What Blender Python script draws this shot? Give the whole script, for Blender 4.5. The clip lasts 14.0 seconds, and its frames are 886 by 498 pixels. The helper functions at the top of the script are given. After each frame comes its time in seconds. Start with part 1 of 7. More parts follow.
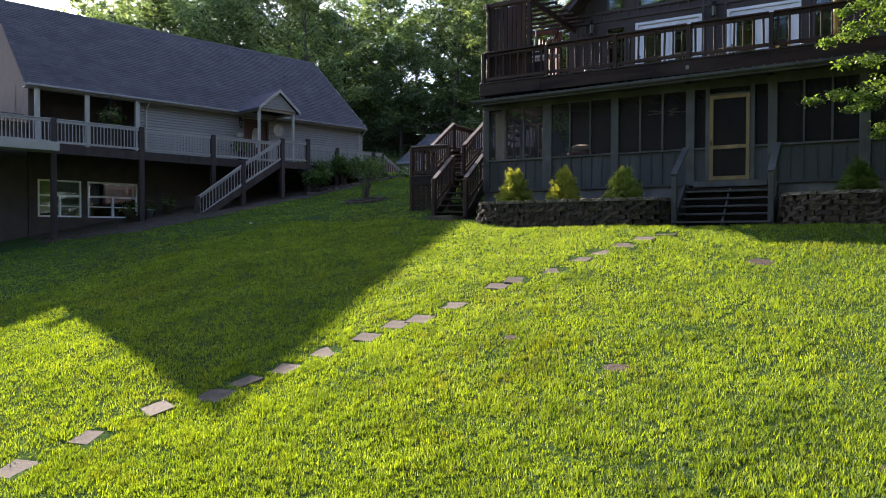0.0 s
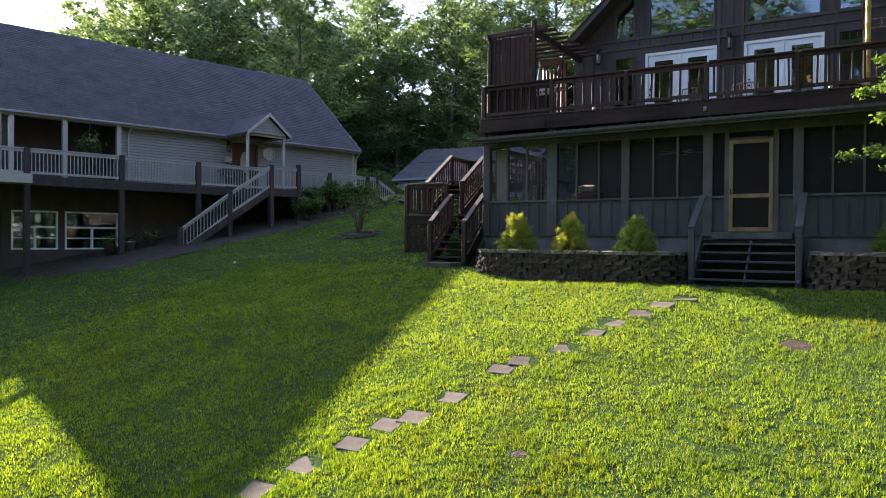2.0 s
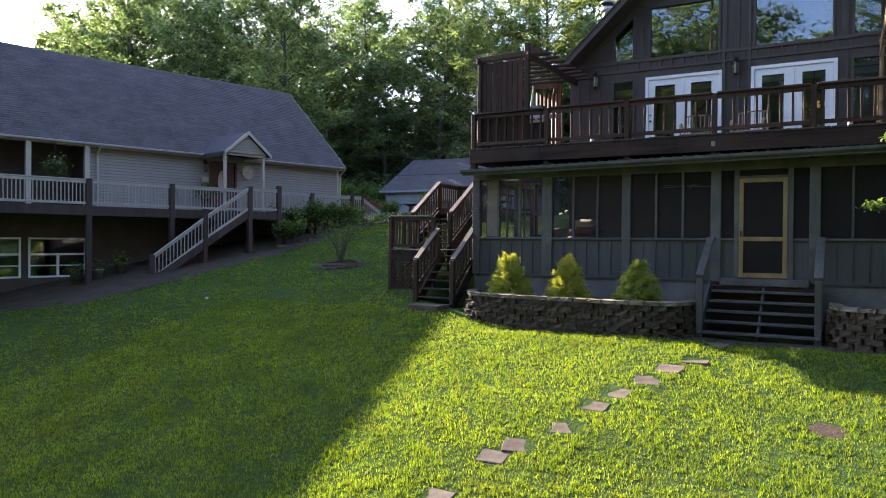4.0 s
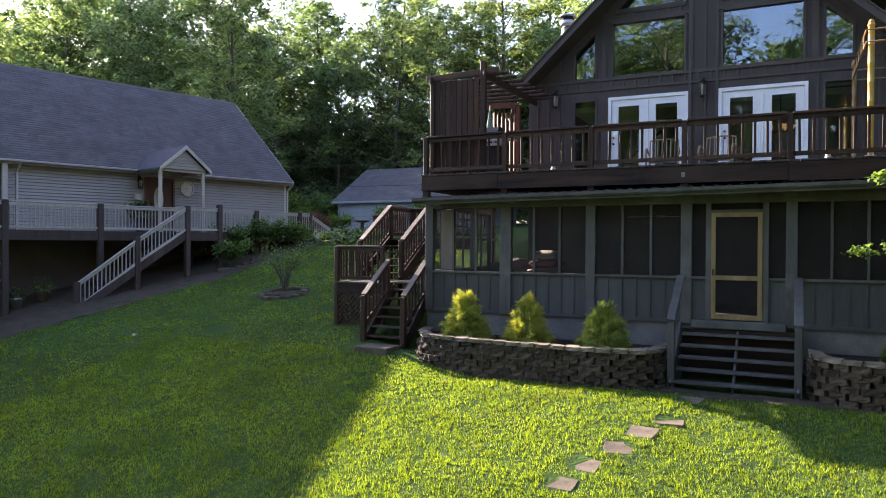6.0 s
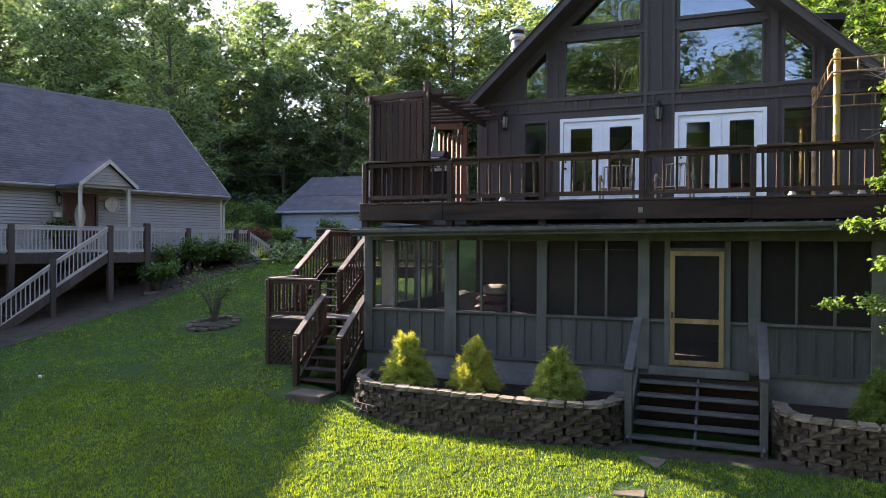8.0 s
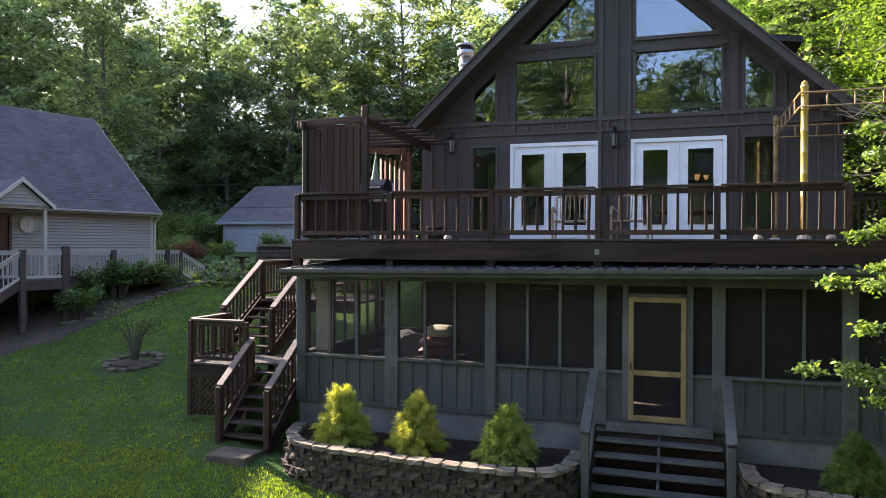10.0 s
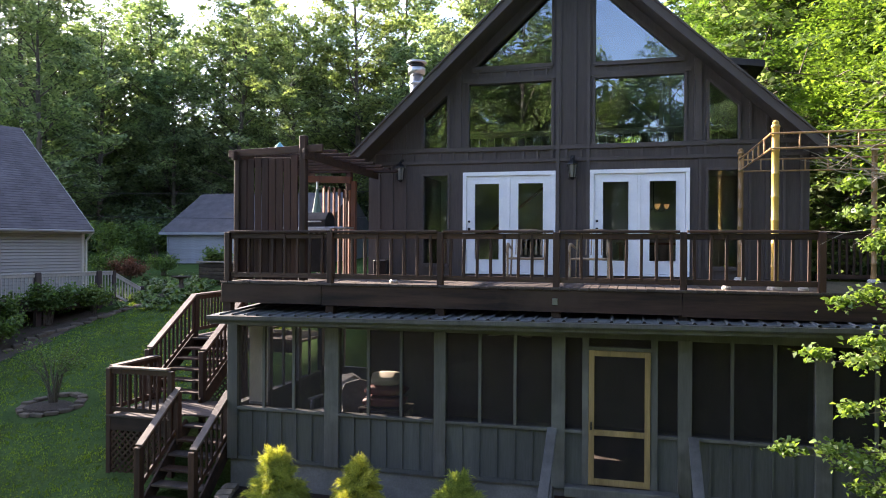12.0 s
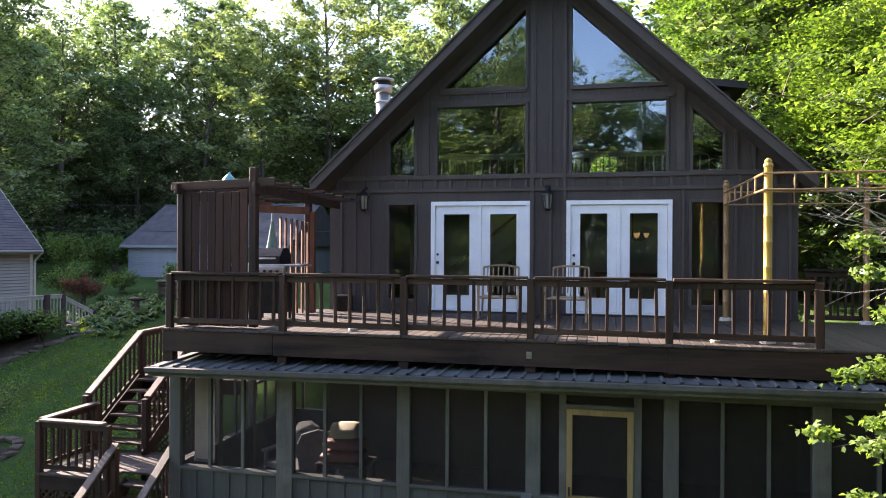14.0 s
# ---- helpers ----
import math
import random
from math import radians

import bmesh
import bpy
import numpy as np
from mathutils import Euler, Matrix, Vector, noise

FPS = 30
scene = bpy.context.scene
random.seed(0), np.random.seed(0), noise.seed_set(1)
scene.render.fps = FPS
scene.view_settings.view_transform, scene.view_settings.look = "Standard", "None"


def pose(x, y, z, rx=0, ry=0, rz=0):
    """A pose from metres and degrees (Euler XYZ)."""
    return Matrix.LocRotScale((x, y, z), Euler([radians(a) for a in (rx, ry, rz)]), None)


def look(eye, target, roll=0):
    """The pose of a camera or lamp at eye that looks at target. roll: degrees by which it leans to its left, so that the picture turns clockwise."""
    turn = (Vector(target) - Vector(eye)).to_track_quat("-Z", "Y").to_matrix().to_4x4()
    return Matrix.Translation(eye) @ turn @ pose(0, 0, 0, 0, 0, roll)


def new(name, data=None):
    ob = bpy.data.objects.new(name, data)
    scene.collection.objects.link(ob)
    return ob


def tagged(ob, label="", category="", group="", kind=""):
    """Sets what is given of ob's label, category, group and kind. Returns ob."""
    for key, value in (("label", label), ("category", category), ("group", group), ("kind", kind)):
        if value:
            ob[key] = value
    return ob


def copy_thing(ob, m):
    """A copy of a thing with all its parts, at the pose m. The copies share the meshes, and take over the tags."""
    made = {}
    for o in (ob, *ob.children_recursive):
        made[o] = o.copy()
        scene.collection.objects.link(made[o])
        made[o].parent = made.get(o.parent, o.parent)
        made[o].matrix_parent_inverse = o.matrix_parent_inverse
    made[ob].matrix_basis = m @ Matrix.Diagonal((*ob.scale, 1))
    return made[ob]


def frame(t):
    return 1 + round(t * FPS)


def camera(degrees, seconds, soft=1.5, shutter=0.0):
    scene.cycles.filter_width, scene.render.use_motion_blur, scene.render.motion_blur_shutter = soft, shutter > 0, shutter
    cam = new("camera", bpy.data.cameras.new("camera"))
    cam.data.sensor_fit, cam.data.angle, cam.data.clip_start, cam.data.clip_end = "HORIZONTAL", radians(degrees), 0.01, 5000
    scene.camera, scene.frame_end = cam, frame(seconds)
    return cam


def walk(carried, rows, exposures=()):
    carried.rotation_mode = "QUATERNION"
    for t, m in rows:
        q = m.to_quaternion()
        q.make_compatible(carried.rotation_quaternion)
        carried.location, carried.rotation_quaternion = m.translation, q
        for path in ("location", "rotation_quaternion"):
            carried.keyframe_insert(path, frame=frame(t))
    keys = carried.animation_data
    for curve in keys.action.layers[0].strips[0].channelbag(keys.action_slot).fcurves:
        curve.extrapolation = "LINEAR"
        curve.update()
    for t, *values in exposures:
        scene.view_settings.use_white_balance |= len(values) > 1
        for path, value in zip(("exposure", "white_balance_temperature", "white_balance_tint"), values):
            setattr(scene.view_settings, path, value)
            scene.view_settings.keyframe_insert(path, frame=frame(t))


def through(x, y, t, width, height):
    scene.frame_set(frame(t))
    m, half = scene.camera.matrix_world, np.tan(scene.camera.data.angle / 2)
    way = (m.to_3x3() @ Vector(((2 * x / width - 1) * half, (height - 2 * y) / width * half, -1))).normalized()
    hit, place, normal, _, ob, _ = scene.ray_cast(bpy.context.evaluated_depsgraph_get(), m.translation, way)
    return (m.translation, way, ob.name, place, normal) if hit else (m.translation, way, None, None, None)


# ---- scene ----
cam = camera(63.5, 14.0, soft=1.0)
PATH = [
    (0, (0.414, 0.330, 1.778), (-0.606, 2.050, 1.744), 0.1),
    (0.5, (0.244, 0.647, 2.093), (-0.778, 2.366, 2.060), 0.1),
    (1, (0.039, 0.957, 2.411), (-0.980, 2.677, 2.382), 0.2),
    (1.5, (-0.150, 1.240, 2.677), (-1.163, 2.964, 2.652), 0.3),
    (2, (-0.321, 1.520, 2.918), (-1.332, 3.246, 2.895), 0.4),
    (2.5, (-0.496, 1.804, 3.167), (-1.501, 3.533, 3.146), 0.4),
    (5, (-1.242, 3.388, 4.264), (-2.188, 5.150, 4.246), 0.4),
    (5.5, (-1.391, 3.714, 4.438), (-2.303, 5.494, 4.423), 0.3),
    (6, (-1.513, 4.033, 4.601), (-2.392, 5.829, 4.587), 0.3),
    (6.5, (-1.630, 4.349, 4.786), (-2.476, 6.161, 4.772), 0.3),
    (7, (-1.727, 4.645, 4.962), (-2.543, 6.471, 4.948), 0.3),
    (7.5, (-1.808, 4.930, 5.124), (-2.593, 6.770, 5.113), 0.3),
    (8, (-1.866, 5.258, 5.328), (-2.621, 7.110, 5.316), 0.3),
    (10.5, (-2.186, 6.790, 6.261), (-2.787, 8.697, 6.252), 0.3),
    (11, (-2.237, 7.044, 6.458), (-2.809, 8.961, 6.448), 0.4),
    (11.5, (-2.267, 7.317, 6.643), (-2.809, 9.242, 6.635), 0.3),
    (12, (-2.287, 7.608, 6.831), (-2.803, 9.540, 6.822), 0.3),
    (12.5, (-2.325, 7.870, 6.987), (-2.816, 9.809, 6.982), 0.3),
    (13, (-2.384, 8.123, 7.151), (-2.851, 10.068, 7.148), 0.2),
    (13.5, (-2.382, 8.383, 7.334), (-2.842, 10.330, 7.331), 0.2),
    (14, (-2.399, 8.652, 7.466), (-2.847, 10.601, 7.465), 0.3),
]
walk(cam, [(t, look(eye, target, roll)) for t, eye, target, roll in PATH], exposures=[(0, 1.95, 6300, 25), (2, 2.2, 6300, 26), (5, 2.5, 6500, 27), (8, 2.7, 6650, 27), (14, 2.75, 6650, 26)])

# ---- sky, sun, exposure ----
SUN_AZ = Vector((-0.9246, 0.381, 0)).normalized()      # horizontal way to the sun
SUN_EL = radians(24.3)
sun_way = Vector((SUN_AZ.x * math.cos(SUN_EL), SUN_AZ.y * math.cos(SUN_EL), math.sin(SUN_EL)))
world = bpy.data.worlds.new("sky")
scene.world = world
world.use_nodes = True
wn = world.node_tree.nodes
sky = wn.new("ShaderNodeTexSky")
sky.sky_type = "NISHITA"
sky.sun_disc = False
sky.sun_elevation = SUN_EL
sky.sun_rotation = math.atan2(SUN_AZ.x, SUN_AZ.y)
sky.air_density, sky.dust_density, sky.ozone_density = 1.0, 1.0, 1.4
world.node_tree.links.new(sky.outputs[0], wn["Background"].inputs[0])
wn["Background"].inputs[1].default_value = 0.115
sun_data = bpy.data.lights.new("sun", "SUN")
sun_data.energy, sun_data.angle, sun_data.color = 5.0, radians(0.5), (1.0, 0.92, 0.74)
sun_lamp = new("sun", sun_data)
sun_lamp.matrix_basis = look(sun_way * 100, (0, 0, 0))

# ---- materials ----
def material(name, rough=0.7, metal=0.0):
    m = bpy.data.materials.new(name)
    m.use_nodes = True
    b = m.node_tree.nodes["Principled BSDF"]
    b.inputs["Roughness"].default_value, b.inputs["Metallic"].default_value = rough, metal
    return m, m.node_tree.nodes, m.node_tree.links, b


def tones(nodes, links, source, stops):
    ramp = nodes.new("ShaderNodeValToRGB")
    while len(ramp.color_ramp.elements) < len(stops):
        ramp.color_ramp.elements.new(0.5)
    for e, (at, c) in zip(ramp.color_ramp.elements, stops):
        e.position, e.color = at, (*c, 1)
    links.new(source, ramp.inputs[0])
    return ramp.outputs[0]


def mixed(nodes, links, kind, factor, a, b):
    mix = nodes.new("ShaderNodeMix")
    mix.data_type, mix.blend_type = "RGBA", kind
    for slot, v in ((0, factor), (6, a), (7, b)):
        if isinstance(v, bpy.types.NodeSocket):
            links.new(v, mix.inputs[slot])
        else:
            mix.inputs[slot].default_value = v if slot == 0 else (*v, 1)
    return mix.outputs[2]


def noise_of(nodes, links, scale, detail=4, stretch=(1, 1, 1), space="Object", rough=0.6):
    co = nodes.new("ShaderNodeTexCoord")
    mp = nodes.new("ShaderNodeMapping")
    mp.inputs["Scale"].default_value = stretch
    links.new(co.outputs[space], mp.inputs[0])
    tx = nodes.new("ShaderNodeTexNoise")
    tx.inputs["Scale"].default_value, tx.inputs["Detail"].default_value, tx.inputs["Roughness"].default_value = scale, detail, rough
    links.new(mp.outputs[0], tx.inputs[0])
    return tx.outputs[0]


def bumped(nodes, links, bsdf, height, strength, distance):
    bp = nodes.new("ShaderNodeBump")
    bp.inputs["Strength"].default_value, bp.inputs["Distance"].default_value = strength, distance
    links.new(height, bp.inputs["Height"])
    links.new(bp.outputs[0], bsdf.inputs["Normal"])


def surface(name, dark, light, rough=0.75, scale=6.0, stretch=(1, 1, 1), fine=60.0, bump=0.3, depth=0.004, by_object=0.25, metal=0.0, stain=None, island=False):
    """Two-scale variation between dark and light, fine relief, and a different tone from piece to piece."""
    m, n, l, b = material(name, rough, metal)
    big = noise_of(n, l, scale, 5, stretch)
    small = noise_of(n, l, fine, 3, stretch)
    col = tones(n, l, big, [(0.3, dark), (0.7, light)])
    col = mixed(n, l, "OVERLAY", 0.35, col, tones(n, l, small, [(0.25, (0.25,) * 3), (0.75, (0.75,) * 3)]))
    if stain:
        blot = noise_of(n, l, 0.7, 5)
        col = mixed(n, l, "MIX", tones(n, l, blot, [(0.52, (0, 0, 0)), (0.68, (0.7,) * 3)]), col, stain)
    if by_object:
        info = n.new("ShaderNodeNewGeometry") if island else n.new("ShaderNodeObjectInfo")
        rnd = info.outputs["Random Per Island" if island else "Random"]
        col = mixed(n, l, "MULTIPLY", 1.0, col, tones(n, l, rnd, [(0.0, (1 - by_object,) * 3), (1.0, (1.0,) * 3)]))
    l.new(col, b.inputs["Base Color"])
    if rough > 0.5 and not metal:
        b.inputs["Specular IOR Level"].default_value = 0.28
    rg = n.new("ShaderNodeMapRange")
    rg.inputs[3].default_value, rg.inputs[4].default_value = max(0.05, rough - 0.12), min(1.0, rough + 0.12)
    l.new(big, rg.inputs[0])
    l.new(rg.outputs[0], b.inputs["Roughness"])
    bumped(n, l, b, small, bump, depth)
    return m


def leafy(name, dark, light, glow, gloss=0.35, through=0.45, patch=0.35):
    """A leaf: diffuse and see-through to light, its tone varying from leaf to leaf and from place to place."""
    m, n, l, b = material(name, gloss)
    geo = n.new("ShaderNodeNewGeometry")
    col = tones(n, l, geo.outputs["Random Per Island"], [(0.0, dark), (0.6, light), (1.0, [min(1, c * 1.35) for c in light])])
    big = noise_of(n, l, patch, 3)
    col = mixed(n, l, "MULTIPLY", 1.0, col, tones(n, l, big, [(0.3, (0.72, 0.78, 0.7)), (0.7, (1.15, 1.1, 1.0))]))
    info = n.new("ShaderNodeObjectInfo")
    col = mixed(n, l, "MULTIPLY", 1.0, col, tones(n, l, info.outputs["Random"], [(0.0, (0.8, 0.88, 0.85)), (1.0, (1.1, 1.05, 0.9))]))
    l.new(col, b.inputs["Base Color"])
    b.inputs["Specular IOR Level"].default_value = 0.2
    tr = n.new("ShaderNodeBsdfTranslucent")
    l.new(mixed(n, l, "MULTIPLY", 1.0, col, glow), tr.inputs[0])
    mx = n.new("ShaderNodeMixShader")
    mx.inputs[0].default_value = through
    l.new(b.outputs[0], mx.inputs[1])
    l.new(tr.outputs[0], mx.inputs[2])
    l.new(mx.outputs[0], n["Material Output"].inputs[0])
    return m


def pane_material(name, gloss, tint=(0.85, 0.9, 0.88), rough=0.0):
    m, n, l, b = material(name)
    fr = n.new("ShaderNodeFresnel")
    fr.inputs[0].default_value = 1.5
    add = n.new("ShaderNodeMath")
    add.operation, add.use_clamp = "ADD", True
    add.inputs[1].default_value = gloss
    l.new(fr.outputs[0], add.inputs[0])
    clear, shine, mx = n.new("ShaderNodeBsdfTransparent"), n.new("ShaderNodeBsdfGlossy"), n.new("ShaderNodeMixShader")
    clear.inputs[0].default_value = (*tint, 1)
    shine.inputs["Roughness"].default_value = rough
    shine.inputs["Color"].default_value = (0.78, 0.88, 1.0, 1)
    l.new(add.outputs[0], mx.inputs[0])
    l.new(clear.outputs[0], mx.inputs[1])
    l.new(shine.outputs[0], mx.inputs[2])
    l.new(mx.outputs[0], n["Material Output"].inputs[0])
    return m


def screen_material(name):
    """Fine insect mesh: part thread, part hole."""
    m, n, l, b = material(name, 0.6)
    b.inputs["Base Color"].default_value = (0.026, 0.022, 0.023, 1)
    clear, mx = n.new("ShaderNodeBsdfTransparent"), n.new("ShaderNodeMixShader")
    patchy = noise_of(n, l, 1.3, 3)
    l.new(tones(n, l, patchy, [(0.3, (0.74,) * 3), (0.7, (0.87,) * 3)]), mx.inputs[0])
    l.new(b.outputs[0], mx.inputs[1])
    l.new(clear.outputs[0], mx.inputs[2])
    l.new(mx.outputs[0], n["Material Output"].inputs[0])
    return m


GRAIN_Z, GRAIN_X, GRAIN_Y = (1, 1, 0.08), (0.08, 1, 1), (1, 0.08, 1)
M_deckwood = surface("stained deck wood", (0.014, 0.007, 0.005), (0.076, 0.035, 0.020), 0.65, 8, GRAIN_Z, 70, 0.7, 0.006, 0.5, stain=(0.050, 0.030, 0.020))
M_decklong = surface("stained deck rail", (0.018, 0.009, 0.006), (0.092, 0.045, 0.026), 0.6, 8, GRAIN_X, 70, 0.7, 0.006, 0.4, stain=(0.066, 0.044, 0.031))
M_railcap = surface("worn rail cap", (0.055, 0.038, 0.029), (0.19, 0.145, 0.112), 0.65, 5, GRAIN_Y, 60, 0.6, 0.005, 0.3, stain=(0.24, 0.20, 0.165))
M_deckboard = surface("worn deck board", (0.028, 0.021, 0.018), (0.105, 0.080, 0.064), 0.65, 4, GRAIN_Y, 60, 0.5, 0.004, 0.4)
M_fascia = surface("dark deck beam", (0.003, 0.002, 0.0014), (0.056, 0.030, 0.019), 0.8, 7, GRAIN_X, 45, 0.7, 0.005, 0.2, stain=(0.050, 0.031, 0.021))
M_priv = surface("privacy board", (0.020, 0.009, 0.006), (0.080, 0.034, 0.021), 0.7, 6, GRAIN_Z, 60, 0.6, 0.006, 0.55, stain=(0.030, 0.017, 0.012))
M_priv_red = surface("red cedar board", (0.10, 0.035, 0.018), (0.23, 0.085, 0.045), 0.6, 6, GRAIN_Z, 60, 0.5, 0.005, 0.35)
M_upper = surface("brown painted siding", (0.054, 0.043, 0.039), (0.076, 0.061, 0.055), 0.6, 1.4, GRAIN_Z, 40, 0.3, 0.003, 0.1)
M_uppertrim = surface("brown painted trim", (0.064, 0.051, 0.046), (0.087, 0.071, 0.064), 0.55, 2, (1, 1, 1), 50, 0.25, 0.003, 0.1)
M_porch = surface("grey green painted siding", (0.055, 0.057, 0.055), (0.080, 0.083, 0.079), 0.65, 1.6, GRAIN_Z, 45, 0.3, 0.003, 0.1)
M_porchtrim = surface("worn grey green trim", (0.064, 0.062, 0.058), (0.106, 0.103, 0.096), 0.6, 4, GRAIN_Z, 50, 0.5, 0.004, 0.25, stain=(0.165, 0.165, 0.15))
M_concrete = surface("weathered concrete", (0.125, 0.120, 0.112), (0.20, 0.192, 0.178), 0.85, 2, (1, 1, 1), 40, 0.3, 0.005, 0.1, stain=(0.09, 0.09, 0.085))
M_white = surface("white door paint", (0.72, 0.73, 0.75), (0.82, 0.83, 0.84), 0.4, 2, (1, 1, 1), 30, 0.08, 0.002, 0.05)
M_glass = pane_material("window glass", 0.085)
M_glassdoor = pane_material("door glass", 0.005)
M_screen = screen_material("insect screen")
M_doorwood = surface("weathered yellow door wood", (0.18, 0.120, 0.054), (0.32, 0.220, 0.10), 0.6, 5, GRAIN_Z, 60, 0.35, 0.003, 0.15)
M_black = surface("black metal", (0.012, 0.012, 0.013), (0.03, 0.03, 0.032), 0.4, 8, (1, 1, 1), 60, 0.1, 0.001, 0.0, 0.6)
M_steel = surface("galvanised steel", (0.42, 0.43, 0.44), (0.58, 0.59, 0.60), 0.35, 6, (1, 1, 1), 40, 0.1, 0.002, 0.0, 0.9, stain=(0.25, 0.24, 0.23))
M_porchroof = surface("corrugated metal roofing", (0.075, 0.085, 0.086), (0.145, 0.158, 0.160), 0.55, 3, GRAIN_Y, 30, 0.15, 0.002, 0.0, 0.25, stain=(0.09, 0.085, 0.08))
M_bamboo = surface("yellow bamboo", (0.40, 0.25, 0.05), (0.56, 0.37, 0.09), 0.35, 9, GRAIN_Z, 40, 0.15, 0.002, 0.15)
M_bamboodry = surface("brown bamboo", (0.22, 0.12, 0.05), (0.38, 0.22, 0.09), 0.4, 9, GRAIN_Z, 40, 0.15, 0.002, 0.15)
M_shingle = surface("grey violet shingles", (0.094, 0.080, 0.080), (0.142, 0.122, 0.121), 0.95, 1.2, (1, 1, 1), 50, 0.5, 0.006, 0.22, island=True)
M_shinglebase = surface("shingle underlay", (0.05, 0.047, 0.06), (0.08, 0.075, 0.09), 0.9)
M_roofbrown = surface("brown shingles", (0.035, 0.030, 0.028), (0.075, 0.064, 0.06), 0.9, 1.2, (1, 1, 1), 40, 0.5, 0.006, 0.2)
M_vinyl = surface("beige vinyl siding", (0.25, 0.228, 0.21), (0.31, 0.285, 0.262), 0.5, 1.2, GRAIN_X, 30, 0.12, 0.002, 0.08)
M_cream = surface("cream trim", (0.40, 0.365, 0.315), (0.50, 0.46, 0.40), 0.5, 2, (1, 1, 1), 30, 0.1, 0.002, 0.05)
M_lhdark = surface("dark stained frame", (0.045, 0.032, 0.030), (0.090, 0.066, 0.060), 0.65, 4, GRAIN_Z, 50, 0.4, 0.004, 0.2)
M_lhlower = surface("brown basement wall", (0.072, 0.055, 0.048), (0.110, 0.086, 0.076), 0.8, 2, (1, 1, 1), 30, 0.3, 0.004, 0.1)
M_bal = surface("weathered pale baluster", (0.37, 0.335, 0.30), (0.47, 0.43, 0.39), 0.6, 5, GRAIN_Z, 50, 0.2, 0.002, 0.2)
M_palepane = surface("glass with painted reflection", (0.42, 0.40, 0.36), (0.60, 0.57, 0.50), 0.3, 5, (1, 1, 1), 40, 0.1, 0.002, 0.0)
M_entry = surface("dark red entry door", (0.045, 0.018, 0.014), (0.08, 0.03, 0.023), 0.45, 4, GRAIN_Z, 40, 0.15, 0.002, 0.0)
M_shedwall = surface("blue grey siding", (0.165, 0.18, 0.205), (0.215, 0.235, 0.262), 0.55, 1.2, GRAIN_X, 30, 0.12, 0.002, 0.08)
M_shedroof = surface("grey shingles", (0.060, 0.056, 0.062), (0.105, 0.098, 0.105), 0.9, 2, (1, 1, 1), 14, 0.5, 0.01, 0.1)
M_block = surface("retaining block", (0.036, 0.027, 0.018), (0.112, 0.084, 0.056), 0.9, 9, (1, 1, 1), 45, 0.9, 0.02, 0.5)
M_cap = surface("pale cap block", (0.13, 0.105, 0.078), (0.25, 0.208, 0.155), 0.85, 6, (1, 1, 1), 45, 0.5, 0.008, 0.3)
M_mulch = surface("dark mulch", (0.012, 0.008, 0.006), (0.045, 0.028, 0.02), 0.95, 18, (1, 1, 1), 70, 1.0, 0.03, 0.0)
M_stone = surface("stepping stone", (0.070, 0.055, 0.040), (0.150, 0.120, 0.088), 0.95, 6, (1, 1, 1), 60, 0.6, 0.006, 0.25, stain=(0.14, 0.115, 0.08))
M_dirt = surface("trodden dirt", (0.022, 0.018, 0.012), (0.058, 0.046, 0.030), 0.95, 5, (1, 1, 1), 50, 0.8, 0.012, 0.0)
M_earth = surface("brown earth", (0.042, 0.029, 0.020), (0.088, 0.062, 0.043), 0.95, 3, (1, 1, 1), 40, 0.9, 0.02, 0.0, stain=(0.045, 0.040, 0.024))
M_bark = surface("bark", (0.055, 0.045, 0.036), (0.16, 0.135, 0.11), 0.95, 6, (1, 1, 0.2), 30, 1.0, 0.03, 0.2)
M_twig = surface("bare grey twig", (0.20, 0.175, 0.15), (0.34, 0.30, 0.26), 0.85, 8, (1, 1, 1), 40, 0.3, 0.004, 0.2)
M_interior = surface("room wall", (0.30, 0.28, 0.25), (0.40, 0.37, 0.33), 0.8, 1)
M_floorwood = surface("room floor", (0.08, 0.05, 0.03), (0.15, 0.09, 0.055), 0.5, 3, GRAIN_Y)
# Wood leaves are paled and blued so their colour carries the haze.
M_leaf = leafy("haze-toned woodland leaf", (0.060, 0.088, 0.066), (0.225, 0.268, 0.175), (1.5, 1.7, 0.8), 0.4, 0.48)
M_leafdark = leafy("haze-toned dark leaf", (0.058, 0.088, 0.068), (0.205, 0.252, 0.174), (1.45, 1.65, 0.85), 0.4, 0.48)
M_leafbright = leafy("bright maple leaf", (0.038, 0.076, 0.024), (0.132, 0.205, 0.060), (1.5, 1.6, 0.55), 0.4, 0.52)
M_leafnear = leafy("pale maple leaf", (0.085, 0.135, 0.042), (0.18, 0.24, 0.085), (1.4, 1.5, 0.5), 0.35, 0.42, 1.0)
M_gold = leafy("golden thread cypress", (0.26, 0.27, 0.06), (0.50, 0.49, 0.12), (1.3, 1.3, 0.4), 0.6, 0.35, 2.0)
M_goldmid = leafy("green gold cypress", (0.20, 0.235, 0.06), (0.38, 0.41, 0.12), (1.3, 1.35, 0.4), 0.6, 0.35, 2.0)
# Darker copies: shade inside the plumes and on the fourth shrub is coloured in.
M_goldshade = leafy("green cypress shade tone", (0.085, 0.135, 0.040), (0.17, 0.235, 0.07), (1.3, 1.4, 0.4), 0.6, 0.35, 2.0)
M_goldinshade = leafy("inner cypress shade tone", (0.10, 0.15, 0.045), (0.20, 0.26, 0.075), (1.2, 1.3, 0.4), 0.6, 0.3, 2.0)
M_shrub = leafy("garden leaf", (0.055, 0.095, 0.038), (0.125, 0.185, 0.070), (1.4, 1.5, 0.5), 0.45, 0.4, 1.5)
